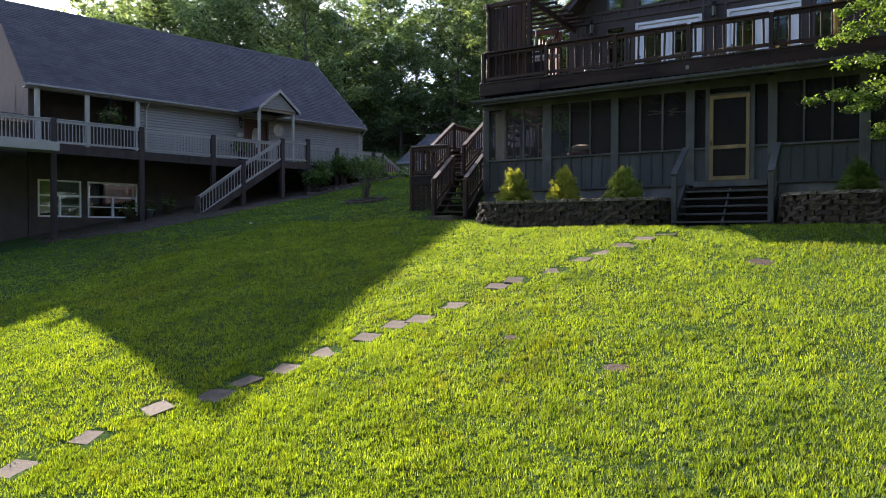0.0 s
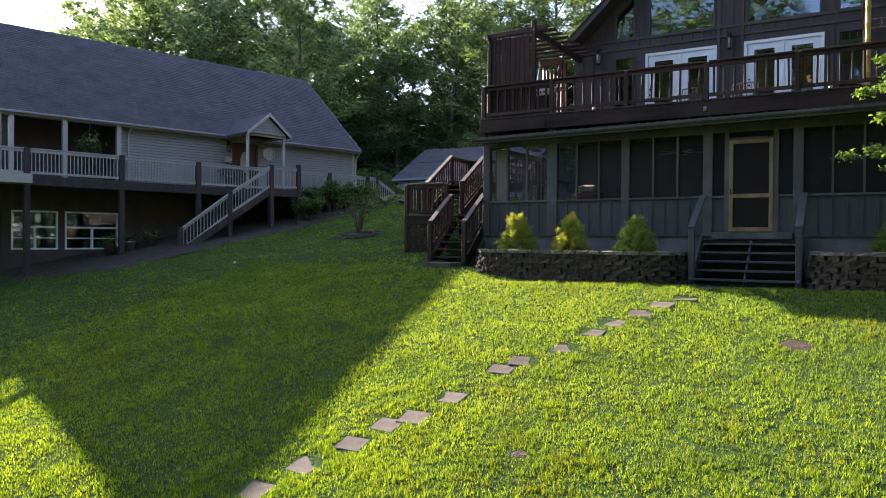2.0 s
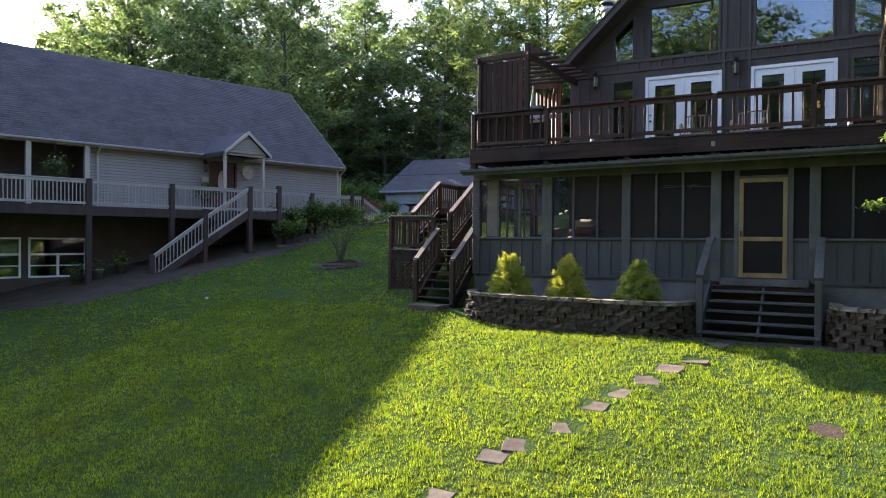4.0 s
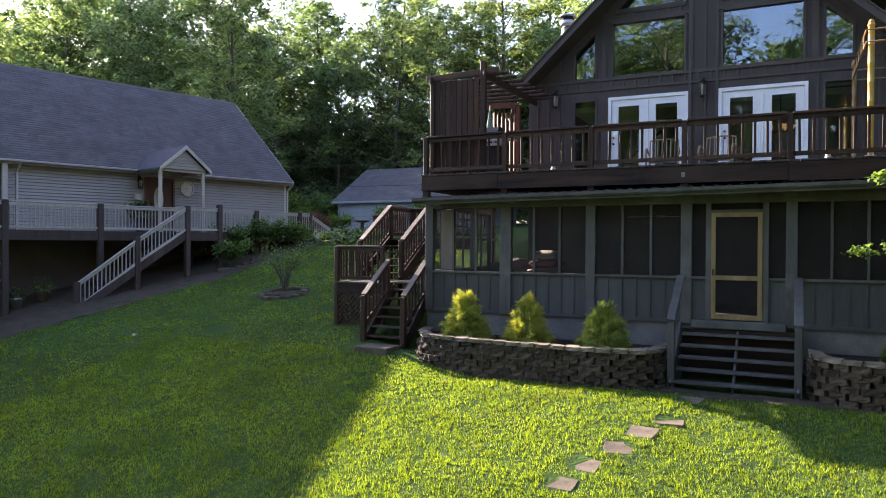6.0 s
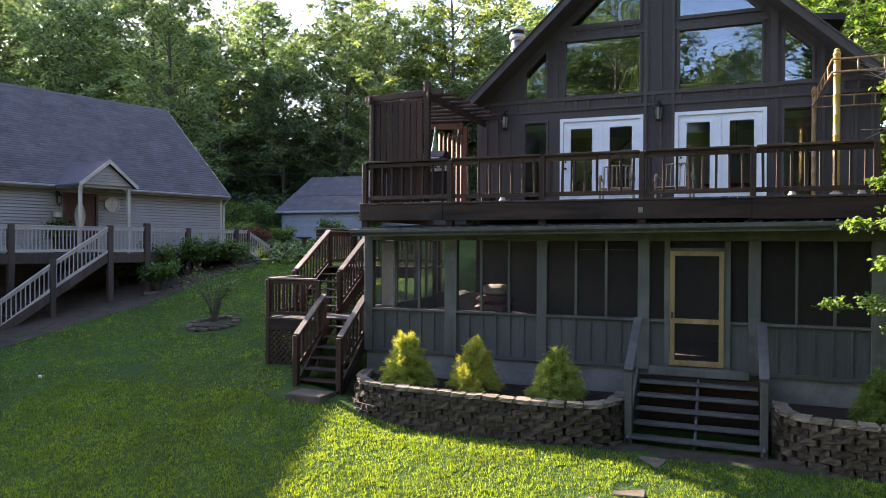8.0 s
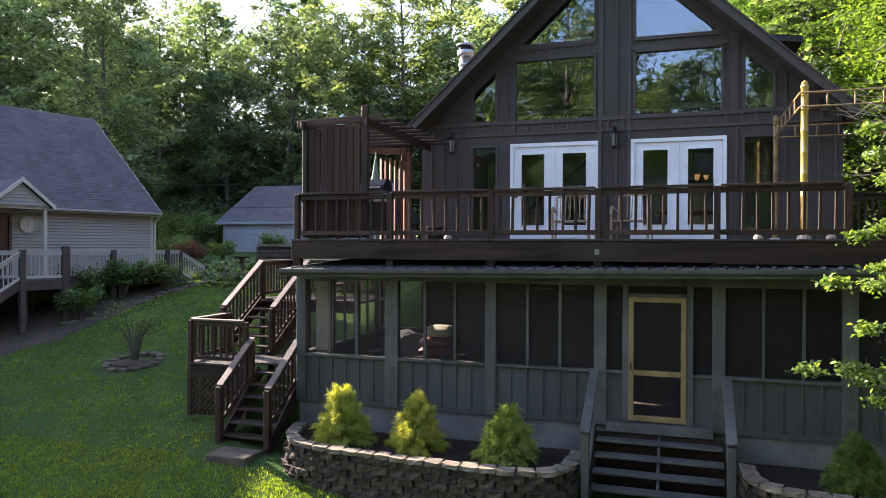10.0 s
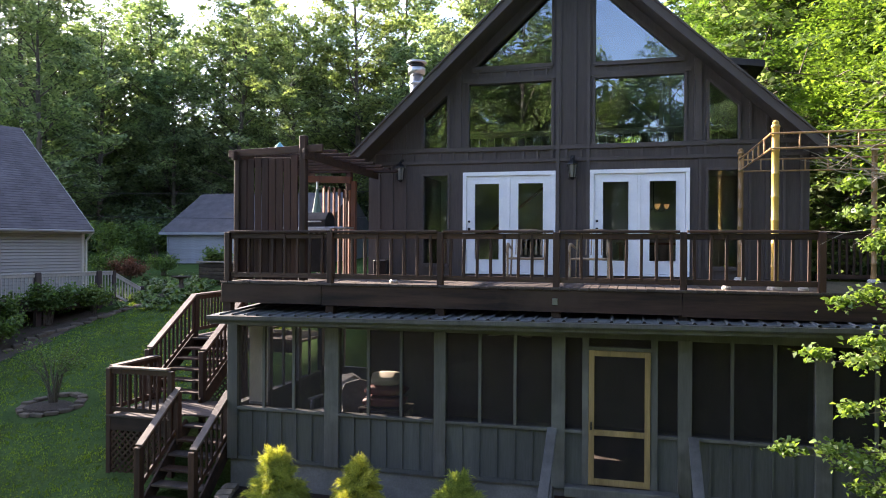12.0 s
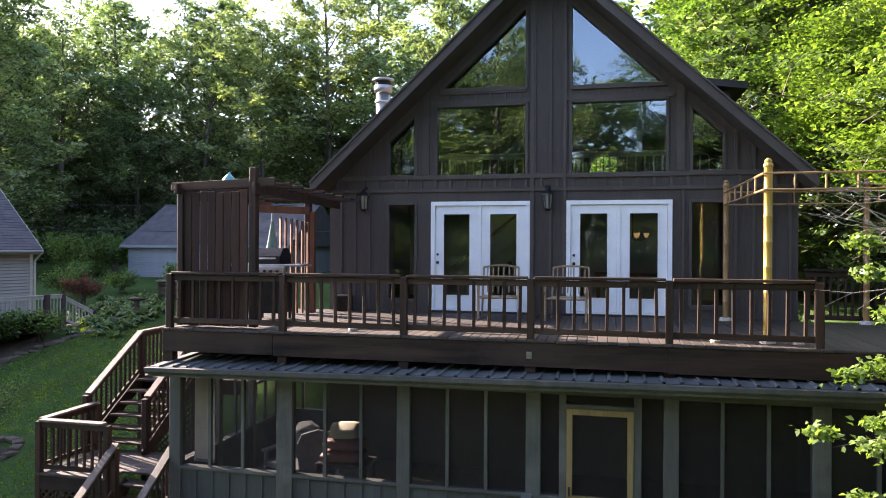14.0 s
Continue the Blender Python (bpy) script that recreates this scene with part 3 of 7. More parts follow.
def french_door(o):
    """White casing and two glazed leaves."""
    x0, x1, z0, z1, _ = o
    case = part("french_door", boxes((x0, x0 + 0.08, WALL_Y - 0.04, WALL_Y + 0.14, z0, z1), (x1 - 0.08, x1, WALL_Y - 0.04, WALL_Y + 0.14, z0, z1), (x0 + 0.08, x1 - 0.08, WALL_Y - 0.04, WALL_Y + 0.14, z1 - 0.08, z1), (x0 + 0.08, x1 - 0.08, WALL_Y - 0.03, WALL_Y + 0.14, z0, z0 + 0.035)), M_white, house, "white double patio door with glass panes")
    mid = (x0 + x1) / 2
    part("astragal", boxes((mid - 0.03, mid + 0.03, WALL_Y - 0.015, WALL_Y + 0.06, z0 + 0.035, z1 - 0.08)), M_white, case)
    for a, b, knob in ((x0 + 0.085, mid - 0.032, True), (mid + 0.032, x1 - 0.085, False)):
        s, t, k = 0.17, 0.16, 0.26
        leaf = part("door_leaf", boxes((a, a + s, WALL_Y, WALL_Y + 0.045, z0 + 0.04, z1 - 0.085), (b - s, b, WALL_Y, WALL_Y + 0.045, z0 + 0.04, z1 - 0.085), (a + s, b - s, WALL_Y, WALL_Y + 0.045, z0 + 0.04, z0 + 0.04 + k), (a + s, b - s, WALL_Y, WALL_Y + 0.045, z1 - 0.085 - t, z1 - 0.085)), M_white, house)
        g = part("pane", boxes((a + s, b - s, WALL_Y + 0.015, WALL_Y + 0.03, z0 + 0.04 + k, z1 - 0.085 - t)), M_glassdoor, leaf)
        g.visible_shadow = False
        part("glazing_bead", boxes((a + s - 0.02, a + s + 0.004, WALL_Y - 0.012, WALL_Y + 0.004, z0 + 0.28, z1 - 0.225), (b - s - 0.004, b - s + 0.02, WALL_Y - 0.012, WALL_Y + 0.004, z0 + 0.28, z1 - 0.225), (a + s + 0.004, b - s - 0.004, WALL_Y - 0.012, WALL_Y + 0.004, z0 + 0.28, z0 + 0.305), (a + s + 0.004, b - s - 0.004, WALL_Y - 0.012, WALL_Y + 0.004, z1 - 0.25, z1 - 0.225)), M_white, leaf)
        if knob:
            for dz, r in ((0.95, 0.032), (1.11, 0.026)):
                kb = tube(bmesh.new(), [(a + 0.06, WALL_Y, z0 + dz), (a + 0.06, WALL_Y - 0.02, z0 + dz), (a + 0.06, WALL_Y - 0.055, z0 + dz)], [r * 0.5, r * 0.7, r], 10)
                part("door_knob", kb, M_black, leaf)


french_door(FRENCH_L)
french_door(FRENCH_R)

# ---- screened porch ----
PY, PX0, PX1, PF = 18.86, -9.22, 2.30, 3.15
porch = thing("screened_porch", (WXC, PY, 2.2), "grey-green screened porch with board and batten walls", "porch")
part("foundation", boxes((PX0 + 0.03, PX1 - 0.03, PY + 0.05, PY + 0.25, 1.7, 3.06), (PX0 + 0.03, PX0 + 0.23, PY + 0.25, WALL_Y, 1.7, 3.06)), M_concrete, porch, "weathered grey concrete footing")
part("porch_floor", boxes((PX0 + 0.05, PX1 - 0.05, PY + 0.06, WALL_Y - 0.01, 3.062, PF)), M_deckboard, porch)
POSTS = [(-9.22, -9.02), (-7.36, -7.10), (-5.43, -5.23), (-3.52, -3.31), (-1.64, -1.44), (0.23, 0.45), (2.10, 2.30)]
for a, b in POSTS:
    part("porch_post", boxes((a, b, PY - 0.03, PY + 0.12, 3.06, 5.44), bevel=0.006), M_porchtrim, porch)
part("header", boxes((PX0, PX1, PY - 0.015, PY + 0.13, 5.42, 5.54)), M_porchtrim, porch)


def porch_bay(x0, x1, muntins):
    """Knee wall with battens, sill and screens between two posts."""
    knee = part("knee_wall", boxes((x0, x1, PY + 0.02, PY + 0.09, 3.06, 3.94)), M_porch, porch)
    for x in np.arange(x0 + 0.26, x1 - 0.06, 0.285):
        part("batten", boxes((x - 0.016, x + 0.016, PY - 0.002, PY + 0.02, 3.13, 3.93)), M_porch, knee)
    part("base_board", boxes((x0, x1, PY - 0.005, PY + 0.02, 3.06, 3.13)), M_porch, knee)
    part("sill", boxes((x0, x1, PY - 0.035, PY + 0.11, 3.94, 3.99), bevel=0.006), M_porchtrim, porch)
    xs = [x0] + muntins + [x1]
    for m in muntins:
        part("muntin", boxes((m - 0.024, m + 0.024, PY, PY + 0.06, 3.99, 5.42)), M_porchtrim, porch)
    for a, b in zip(xs, xs[1:]):
        part("screen", boxes((a, b, PY + 0.03, PY + 0.034, 3.99, 5.42)), M_screen, porch)


porch_bay(-9.02, -7.36, [-8.52, -7.95])
porch_bay(-7.10, -5.43, [-6.58, -6.00])
porch_bay(-5.23, -3.52, [-4.67, -4.10])
porch_bay(-1.44, 0.23, [-0.88, -0.30])
porch_bay(0.45, 2.10, [1.02, 1.58])
for a, b in ((-3.31, -3.05), (-1.93, -1.64)):
    porch_bay(a, b, [])
# door surround, transom and screen door
part("door_jamb", boxes((-3.05, -2.955, PY - 0.02, PY + 0.11, 3.1, 5.42), (-2.03, -1.93, PY - 0.02, PY + 0.11, 3.1, 5.42), (-2.955, -2.03, PY - 0.02, PY + 0.11, 5.24, 5.29)), M_porchtrim, porch)
part("screen", boxes((-2.955, -2.03, PY + 0.04, PY + 0.044, 5.29, 5.42)), M_screen, porch)
door = thing("screen_door", (-2.49, PY, PF), "weathered yellow wooden screen door, closed", "door")
x0, x1, z0, z1 = -2.95, -2.035, 3.17, 5.235
part("door_frame", boxes((x0, x0 + 0.085, PY - 0.04, PY, z0, z1), (x1 - 0.085, x1, PY - 0.04, PY, z0, z1), (x0 + 0.085, x1 - 0.085, PY - 0.04, PY, z1 - 0.085, z1), (x0 + 0.085, x1 - 0.085, PY - 0.04, PY, z0, z0 + 0.1), (x0 + 0.085, x1 - 0.085, PY - 0.04, PY, 3.93, 4.02), bevel=0.004), M_doorwood, door)
part("screen", boxes((x0 + 0.085, x1 - 0.085, PY - 0.022, PY - 0.018, z0 + 0.1, 3.93)), M_screen, door)
part("screen", boxes((x0 + 0.085, x1 - 0.085, PY - 0.022, PY - 0.018, 4.02, z1 - 0.085)), M_screen, door)
part("door_handle", boxes((x0 + 0.03, x0 + 0.055, PY - 0.085, PY - 0.06, 4.02, 4.14), (x0 + 0.03, x0 + 0.055, PY - 0.06, PY - 0.04, 4.02, 4.035), (x0 + 0.03, x0 + 0.055, PY - 0.06, PY - 0.04, 4.125, 4.14)), M_black, door)
# side of the porch
for y0, y1 in ((18.98, 20.15), (20.27, 21.4), (21.52, 22.55)):
    part("knee_wall", boxes((PX0 + 0.02, PX0 + 0.09, y0, y1, 3.06, 3.94)), M_porch, porch)
    part("sill", boxes((PX0 - 0.03, PX0 + 0.11, y0, y1, 3.94, 3.99)), M_porchtrim, porch)
    part("screen", boxes((PX0 + 0.05, PX0 + 0.054, y0, y1, 3.99, 5.42)), M_screen, porch)
    part("muntin", boxes((PX0 + 0.03, PX0 + 0.08, (y0 + y1) / 2 - 0.024, (y0 + y1) / 2 + 0.024, 3.99, 5.42)), M_porchtrim, porch)
for y in (20.15, 21.4):
    part("porch_post", boxes((PX0, PX0 + 0.12, y, y + 0.12, 3.06, 5.42)), M_porchtrim, porch)
part("header", boxes((PX0, PX0 + 0.12, PY + 0.13, WALL_Y - 0.01, 5.42, 5.54)), M_porchtrim, porch)
part("side_wall", boxes((PX1 - 0.12, PX1, PY + 0.12, WALL_Y - 0.01, 3.06, 5.54)), M_porch, porch)
part("back_wall", boxes((PX0, WX0, WALL_Y, WALL_Y + 0.1, 2.2, 4.1), (PX0, PX0 + 0.12, WALL_Y, WALL_Y + 0.1, 4.1, 5.6)), M_porch, porch)
part("muntin", boxes((-8.62, -8.57, WALL_Y + 0.02, WALL_Y + 0.08, 4.1, 5.6)), M_porchtrim, porch)
part("back_wall", boxes((WX1, PX1, WALL_Y, WALL_Y + 0.15, 2.2, 5.9)), M_porch, porch)


RISE = 0.012          # the porch eave climbs a little along its length


def porch_roof():
    """Ribbed sheet, falling from the house to the front."""
    bm = bmesh.new()
    y0, y1, za, zb = 18.34, WALL_Y - 0.02, 5.64, 5.84
    xs, hs = [], []
    x = PX0 - 0.02
    while x < PX1 + 0.05:
        for dx, h in ((0, 0), (0.17, 0), (0.185, 0.028), (0.215, 0.028), (0.23, 0)):
            xs.append(x + dx), hs.append(h)
        x += 0.23
    a = [bm.verts.new((x, y0, za + RISE * (x - PX0) + h)) for x, h in zip(xs, hs)]
    b = [bm.verts.new((x, y1, zb + h)) for x, h in zip(xs, hs)]
    for i in range(len(xs) - 1):
        if xs[i + 1] - xs[i] > 1e-6:
            bm.faces.new((a[i], a[i + 1], b[i + 1], b[i]))
    bmesh.ops.remove_doubles(bm, verts=bm.verts[:], dist=0.002)
    bmesh.ops.solidify(bm, geom=bm.faces[:], thickness=0.004)
    return bm


part("roof_sheet", porch_roof(), M_porchroof, porch, "ribbed grey metal roofing")
ZA = RISE * (PX1 - PX0)
part("roof_fascia", slab(bmesh.new(), [(PX0 - 0.03, 18.33, 5.49), (PX1 + 0.03, 18.33, 5.49 + ZA), (PX1 + 0.03, 18.33, 5.60 + ZA), (PX0 - 0.03, 18.33, 5.60)], (0, 0.04, 0)), M_porchtrim, porch)
part("soffit", slab(bmesh.new(), [(PX0 - 0.02, 18.372, 5.545), (PX1 + 0.02, 18.372, 5.545 + ZA), (PX1 + 0.02, PY + 0.13, 5.545 + ZA), (PX0 - 0.02, PY + 0.13, 5.545)], (0, 0, 0.02)), M_porchtrim, porch)
part("frieze", slab(bmesh.new(), [(PX0, PY - 0.02, 5.44), (PX1, PY - 0.02, 5.44), (PX1, PY - 0.02, 5.54 + ZA), (PX0, PY - 0.02, 5.54)], (0, 0.004, 0)), M_porchtrim, porch)
gut = bmesh.new()
slab(gut, [(PX0 - 0.05, 18.327, 5.635), (PX0 - 0.05, 18.25, 5.63), (PX0 - 0.05, 18.255, 5.57), (PX0 - 0.05, 18.29, 5.535), (PX0 - 0.05, 18.327, 5.535)], (PX1 - PX0 + 0.1, 0, ZA))
part("gutter", gut, M_porchtrim, porch, "long grey-green gutter")

# ---- upper deck ----
DY0, DX0, DX1 = 18.68, -9.25, 2.35
deck = thing("upper_deck", (WXC, 20.5, 5.6), "dark stained wooden deck above the porch", "deck")
part("rim_beam", boxes((DX0, -7.36, DY0, DY0 + 0.05, 5.83, 6.155), bevel=0.004), M_fascia, deck)
part("rim_beam", boxes((-7.355, -1.60, DY0 + 0.004, DY0 + 0.05, 5.82, 6.155), bevel=0.004), M_fascia, deck)
part("rim_beam", boxes((-1.595, DX1, DY0, DY0 + 0.05, 5.80, 6.155), bevel=0.004), M_fascia, deck)
part("side_beam", boxes((DX0, DX0 + 0.05, DY0 + 0.05, WALL_Y, 5.83, 6.155)), M_fascia, deck)
part("side_beam", boxes((DX1 - 0.05, DX1, DY0 + 0.05, WALL_Y, 5.83, 6.155)), M_fascia, deck)
RAIL_POSTS = [-9.17, -7.23, -5.31, -3.45, -1.58, 0.28, 2.25]
me_joist = mesh_of("joist", boxes((-0.02, 0.02, DY0 + 0.05, WALL_Y - 0.02, 5.96, 6.155)), M_fascia)
for x in np.arange(DX0 + 0.4, DX1 - 0.2, 0.41):
    part("joist", me_joist, None, deck, at=pose(x, 0, 0))
for x in RAIL_POSTS:
    part("stub_post", boxes((x - 0.07, x + 0.07, DY0 + 0.055, DY0 + 0.195, 5.60, 5.95)), M_fascia, deck)
part("bracket", boxes((-3.50, -3.42, DY0 - 0.012, DY0 + 0.004, 5.93, 6.03), bevel=0.004), M_steel, deck, "small rusty metal bracket")
rnd = random.Random(4)
me_boards = [mesh_of("deck_board", boxes((-0.067, 0.067, DY0 - 0.02 + d, WALL_Y - 0.005, 0, 0.036), bevel=0.004), M_deckboard) for d in (0, 0.012, -0.01)]
i = 0
x = DX0 + 0.07
while x < DX1:
    part("deck_board", me_boards[i % 3], None, deck, at=pose(x, 0, 6.158 + rnd.uniform(0, 0.004), 0, rnd.uniform(-0.6, 0.6)))
    x += 0.14
    i += 1
for x in RAIL_POSTS[:-1]:
    part("rail_post", boxes((x - 0.05, x + 0.05, 18.72, 18.82, 5.9, 7.05), bevel=0.008), M_deckwood, deck)
for a, b in zip(RAIL_POSTS, RAIL_POSTS[1:-1]):
    railing(deck, (a + 0.05, 18.79, DECK_Z), (b - 0.05, 18.79, DECK_Z), 0.86, M_decklong, M_deckwood, 0.205, 0.045, 0.11, 0.15, 1.3)
for x in (DX0 + 0.07,):
    railing(deck, (x, 18.9, DECK_Z), (x, 20.5, DECK_Z), 0.86, M_decklong, M_deckwood, 0.205, 0.045, 0.11, 0.15, 1.0)
    part("rail_post", boxes((x - 0.05, x + 0.05, 20.5, 20.6, 6.2, 7.05), bevel=0.008), M_deckwood, deck)
railing(deck, (1.0, 22.4, DECK_Z), (DX1 - 0.05, 22.4, DECK_Z), 0.92, M_fascia, M_fascia, 0.11, 0.04, 0.09, 0.12, 1.0)

# ---- front steps ----
steps = thing("porch_steps", (-2.45, 17.9, 2.0), "grey-green wooden steps with slanted side rails below the screen door", "steps")
for x in (-3.50, -1.42):
    part("newel", boxes((x - 0.06, x + 0.06, 17.50, 17.62, 1.85, 3.20), bevel=0.008), M_porchtrim, steps)
    part("side_rail", bar((x, 17.50, 3.24), (x, 18.80, 4.0), 0.15, 0.045), M_porchtrim, steps)
    part("stringer", bar((x, 17.50, 2.02), (x, 18.80, 3.02), 0.045, 0.26), M_porchtrim, steps)
for k in range(5):
    y, z = 17.48 + k * 0.25, 2.15 + k * 0.19
    part("tread", boxes((-3.52 if k == 0 else -3.44, -1.38 if k == 0 else -1.48, y, y + 0.24, z - 0.045, z), bevel=0.006), M_porchtrim, steps)
part("middle_stringer", bar((-2.45, 17.60, 1.98), (-2.45, 18.80, 2.92), 0.045, 0.2), M_porchtrim, steps)
for x in (-3.50, -1.42):
    part("side_skirt", slab(bmesh.new(), [(x, 17.62, 1.9), (x, 18.84, 1.9), (x, 18.84, 2.85), (x, 17.62, 1.95)], (0.02, 0, 0)), M_porch, steps)
part("back_board", boxes((-3.46, -1.46, 18.70, 18.74, 1.9, 2.98)), M_fascia, steps)
part("threshold", boxes((-3.3, -1.62, 18.66, 18.855, 3.0, 3.15), bevel=0.01), M_porchtrim, steps, "pale worn threshold beam")

# ---- corner stair, in two flights with a landing ----
cstair = thing("corner_stair", (-10.5, 19.5, 2.2), "dark stained outdoor stair with a landing and lattice skirt", "stairs")
LX0, LX1 = -10.32, -9.28
for k in range(6):
    y, z = 17.98 + k * 0.225, 2.50 + k * 0.2
    part("tread", boxes((LX0 + 0.02, LX1 - 0.02, y, y + 0.27, z - 0.04, z), bevel=0.005), M_deckboard if k % 2 else M_decklong, cstair)
for x in (LX0, LX1):
    part("stringer", bar((x, 17.9, 2.25), (x, 19.3, 3.5), 0.045, 0.26), M_fascia, cstair)
    base = ground_z(x, 17.9) - 0.15
    part("newel", boxes((x - 0.06, x + 0.06, 17.86, 17.98, base, 3.42), bevel=0.008), M_deckwood, cstair)
    part("newel", boxes((x - 0.06, x + 0.06, 18.9, 19.02, 3.2, 4.14), bevel=0.008), M_deckwood, cstair)
    railing(cstair, (x, 17.92, 2.56), (x, 19.0, 3.33), 0.88, M_decklong, M_deckwood, 0.135, 0.04, 0.16, 0.14, mat_cap=M_railcap)
for k in range(11):
    y = 18.86 + k * 0.142
    x1 = -10.4 if y < 19.25 else -9.27
    part("landing_board", boxes((-11.78, x1, y, y + 0.135, 3.625, 3.66), bevel=0.004), M_deckboard, cstair)
part("landing_rim", boxes((-11.76, -10.4, 18.88, 18.92, 3.38, 3.62)), M_fascia, cstair)
part("landing_rim", boxes((-11.76, -11.72, 18.92, 20.4, 3.38, 3.62)), M_fascia, cstair)
for x, y in ((-11.74, 18.92), (-10.42, 18.92), (-11.74, 20.32)):
    part("landing_post", boxes((x - 0.05, x + 0.05, y - 0.05, y + 0.05, ground_z(x, y) - 0.2, 4.52), bevel=0.006), M_deckwood, cstair)
railing(cstair, (-11.70, 18.92, 3.66), (-10.48, 18.92, 3.66), 0.88, M_decklong, M_deckwood, 0.14, 0.04, 0.1, 0.15, mat_cap=M_railcap)
railing(cstair, (-11.74, 18.98, 3.66), (-11.74, 20.28, 3.66), 0.88, M_decklong, M_deckwood, 0.14, 0.04, 0.1, 0.15, mat_cap=M_railcap)


def lattice(x0, x1, y0, y1, z0, z1, gap=0.13):
    """Crossed laths in an upright panel, along x or along y."""
    bm = bmesh.new()
    along = Vector((x1 - x0, y1 - y0, 0))
    ln, h = along.length, z1 - z0
    along.normalize()
    base = Vector((x0, y0, z0))
    out = Vector((along.y, -along.x, 0)) * 0.006
    k = -h
    while k < ln:
        for sgn in (1, -1):
            a, b = max(0, k), min(ln, k + h)
            if b - a > 0.03:
                za, zb = a - k, b - k
                if sgn < 0:
                    za, zb = h - za, h - zb
                p, q = base + along * a + Vector((0, 0, za)) + out * sgn, base + along * b + Vector((0, 0, zb)) + out * sgn
                beam(bm, p, q, 0.008, 0.036)
        k += gap
    return bm


zl = ground_z(-11.7, 18.9) - 0.05
part("lattice_panel", lattice(-11.72, -10.42, 18.90, 18.90, zl, 3.40), M_deckwood, cstair, "diamond lattice skirt")
part("lattice_panel", lattice(-11.74, -11.74, 18.92, 20.35, zl, 3.40), M_deckwood, cstair)
UX0, UX1 = -11.92, -10.66
for k in range(6):
    y, z = 20.28 + k * 0.27, 3.66 + (k + 1) * 0.18
    part("tread", boxes((UX0 + 0.05, UX1 - 0.05, y, y + 0.29, z - 0.04, z), bevel=0.005), M_decklong, cstair)
part("lattice_panel", lattice(UX0 + 0.1, UX1 - 0.1, 21.9, 21.9, 3.0, 4.55), M_deckwood, cstair)
for x in (UX0, UX1):
    part("stringer", bar((x, 20.2, 3.62), (x, 21.9, 4.72), 0.045, 0.26), M_fascia, cstair)
    railing(cstair, (x, 20.3, 3.80), (x, 21.85, 4.80), 0.9, M_decklong, M_deckwood, 0.14, 0.04, 0.12, 0.14, mat_cap=M_railcap)
    part("newel", boxes((x - 0.055, x + 0.055, 20.2, 20.31, 3.0, 4.68), bevel=0.008), M_deckwood, cstair)
    part("newel", boxes((x - 0.055, x + 0.055, 21.82, 21.93, 3.0, 5.66), bevel=0.008), M_deckwood, cstair)
part("upper_landing", boxes((-12.0, -9.27, 21.9, 23.5, 4.70, 4.76)), M_deckboard, cstair)
part("landing_rim", boxes((-12.0, -9.3, 21.91, 21.95, 4.46, 4.70)), M_fascia, cstair)
railing(cstair, (-12.02, 21.95, 4.78), (-12.10, 23.4, 4.78), 0.9, M_decklong, M_deckwood, 0.14, 0.04, 0.1, 0.14, mat_cap=M_railcap)
railing(cstair, (-12.05, 23.45, 4.78), (-9.3, 23.45, 4.78), 0.9, M_decklong, M_deckwood, 0.14, 0.04, 0.1, 0.14, mat_cap=M_railcap)
for x in (-12.08, -9.4):
    part("newel", boxes((x - 0.055, x + 0.055, 23.4, 23.51, 3.0, 5.66)), M_deckwood, cstair)
for k in range(7):
    part("tread", boxes((-10.55 + k * 0.19, -10.3 + k * 0.19, 22.3, 23.3, 4.9 + k * 0.19, 4.94 + k * 0.19)), M_decklong, cstair)
pad = part("concrete_pad", boxes((-10.12, -9.3, 17.22, 17.8, 2.1, 2.36), bevel=0.015), M_stone)
tagged(pad, "worn pale concrete pad at the foot of the stair", "pad")

# ---- privacy screen and pergola ----
pergola = thing("pergola", (-8.4, 20, DECK_Z), "dark weathered pergola with a privacy screen of upright boards", "pergola")
rnd = random.Random(8)
x = -9.04
while x < -7.92:
    part("screen_board", boxes((x, x + 0.128, 18.93 + rnd.uniform(0, 0.02), 18.96 + rnd.uniform(0, 0.015), 6.22, 8.36 + rnd.uniform(-0.03, 0.03)), bevel=0.004), M_priv, pergola)
    x += 0.141
x = -8.97
while x < -7.95:
    part("cover_strip", boxes((x - 0.025, x + 0.025, 18.975, 18.99, 6.22, 8.33), bevel=0.003), M_priv, pergola)
    x += 0.141
part("screen_rail", boxes((-9.04, -7.88, 18.995, 19.03, 8.2, 8.3)), M_priv, pergola)
part("post", boxes((-7.87, -7.75, 18.88, 19.0, 6.22, 8.72), bevel=0.01), M_deckwood, pergola)
part("post", boxes((-9.14, -9.04, 18.9, 19.0, 6.22, 8.42), bevel=0.01), M_deckwood, pergola)
part("post", boxes((-8.25, -8.13, 21.85, 21.97, 6.22, 8.4), bevel=0.01), M_deckwood, pergola)
part("front_beam", bar((-9.26, 18.94, 8.44), (-7.45, 18.94, 8.50), 0.05, 0.13), M_decklong, pergola)
part("side_beam", bar((-7.74, 18.8, 8.40), (-7.62, 22.1, 8.33), 0.05, 0.17), M_decklong, pergola)
part("side_beam", bar((-9.10, 18.8, 8.40), (-9.10, 22.1, 8.36), 0.05, 0.16), M_decklong, pergola)
for k in range(8):
    y = 19.2 + k * 0.38
    part("slat", bar((-9.25, y, 8.50 - 0.012 * k), (-7.30 + 0.03 * k, y, 8.47 - 0.012 * k), 0.10, 0.05), M_priv, pergola)
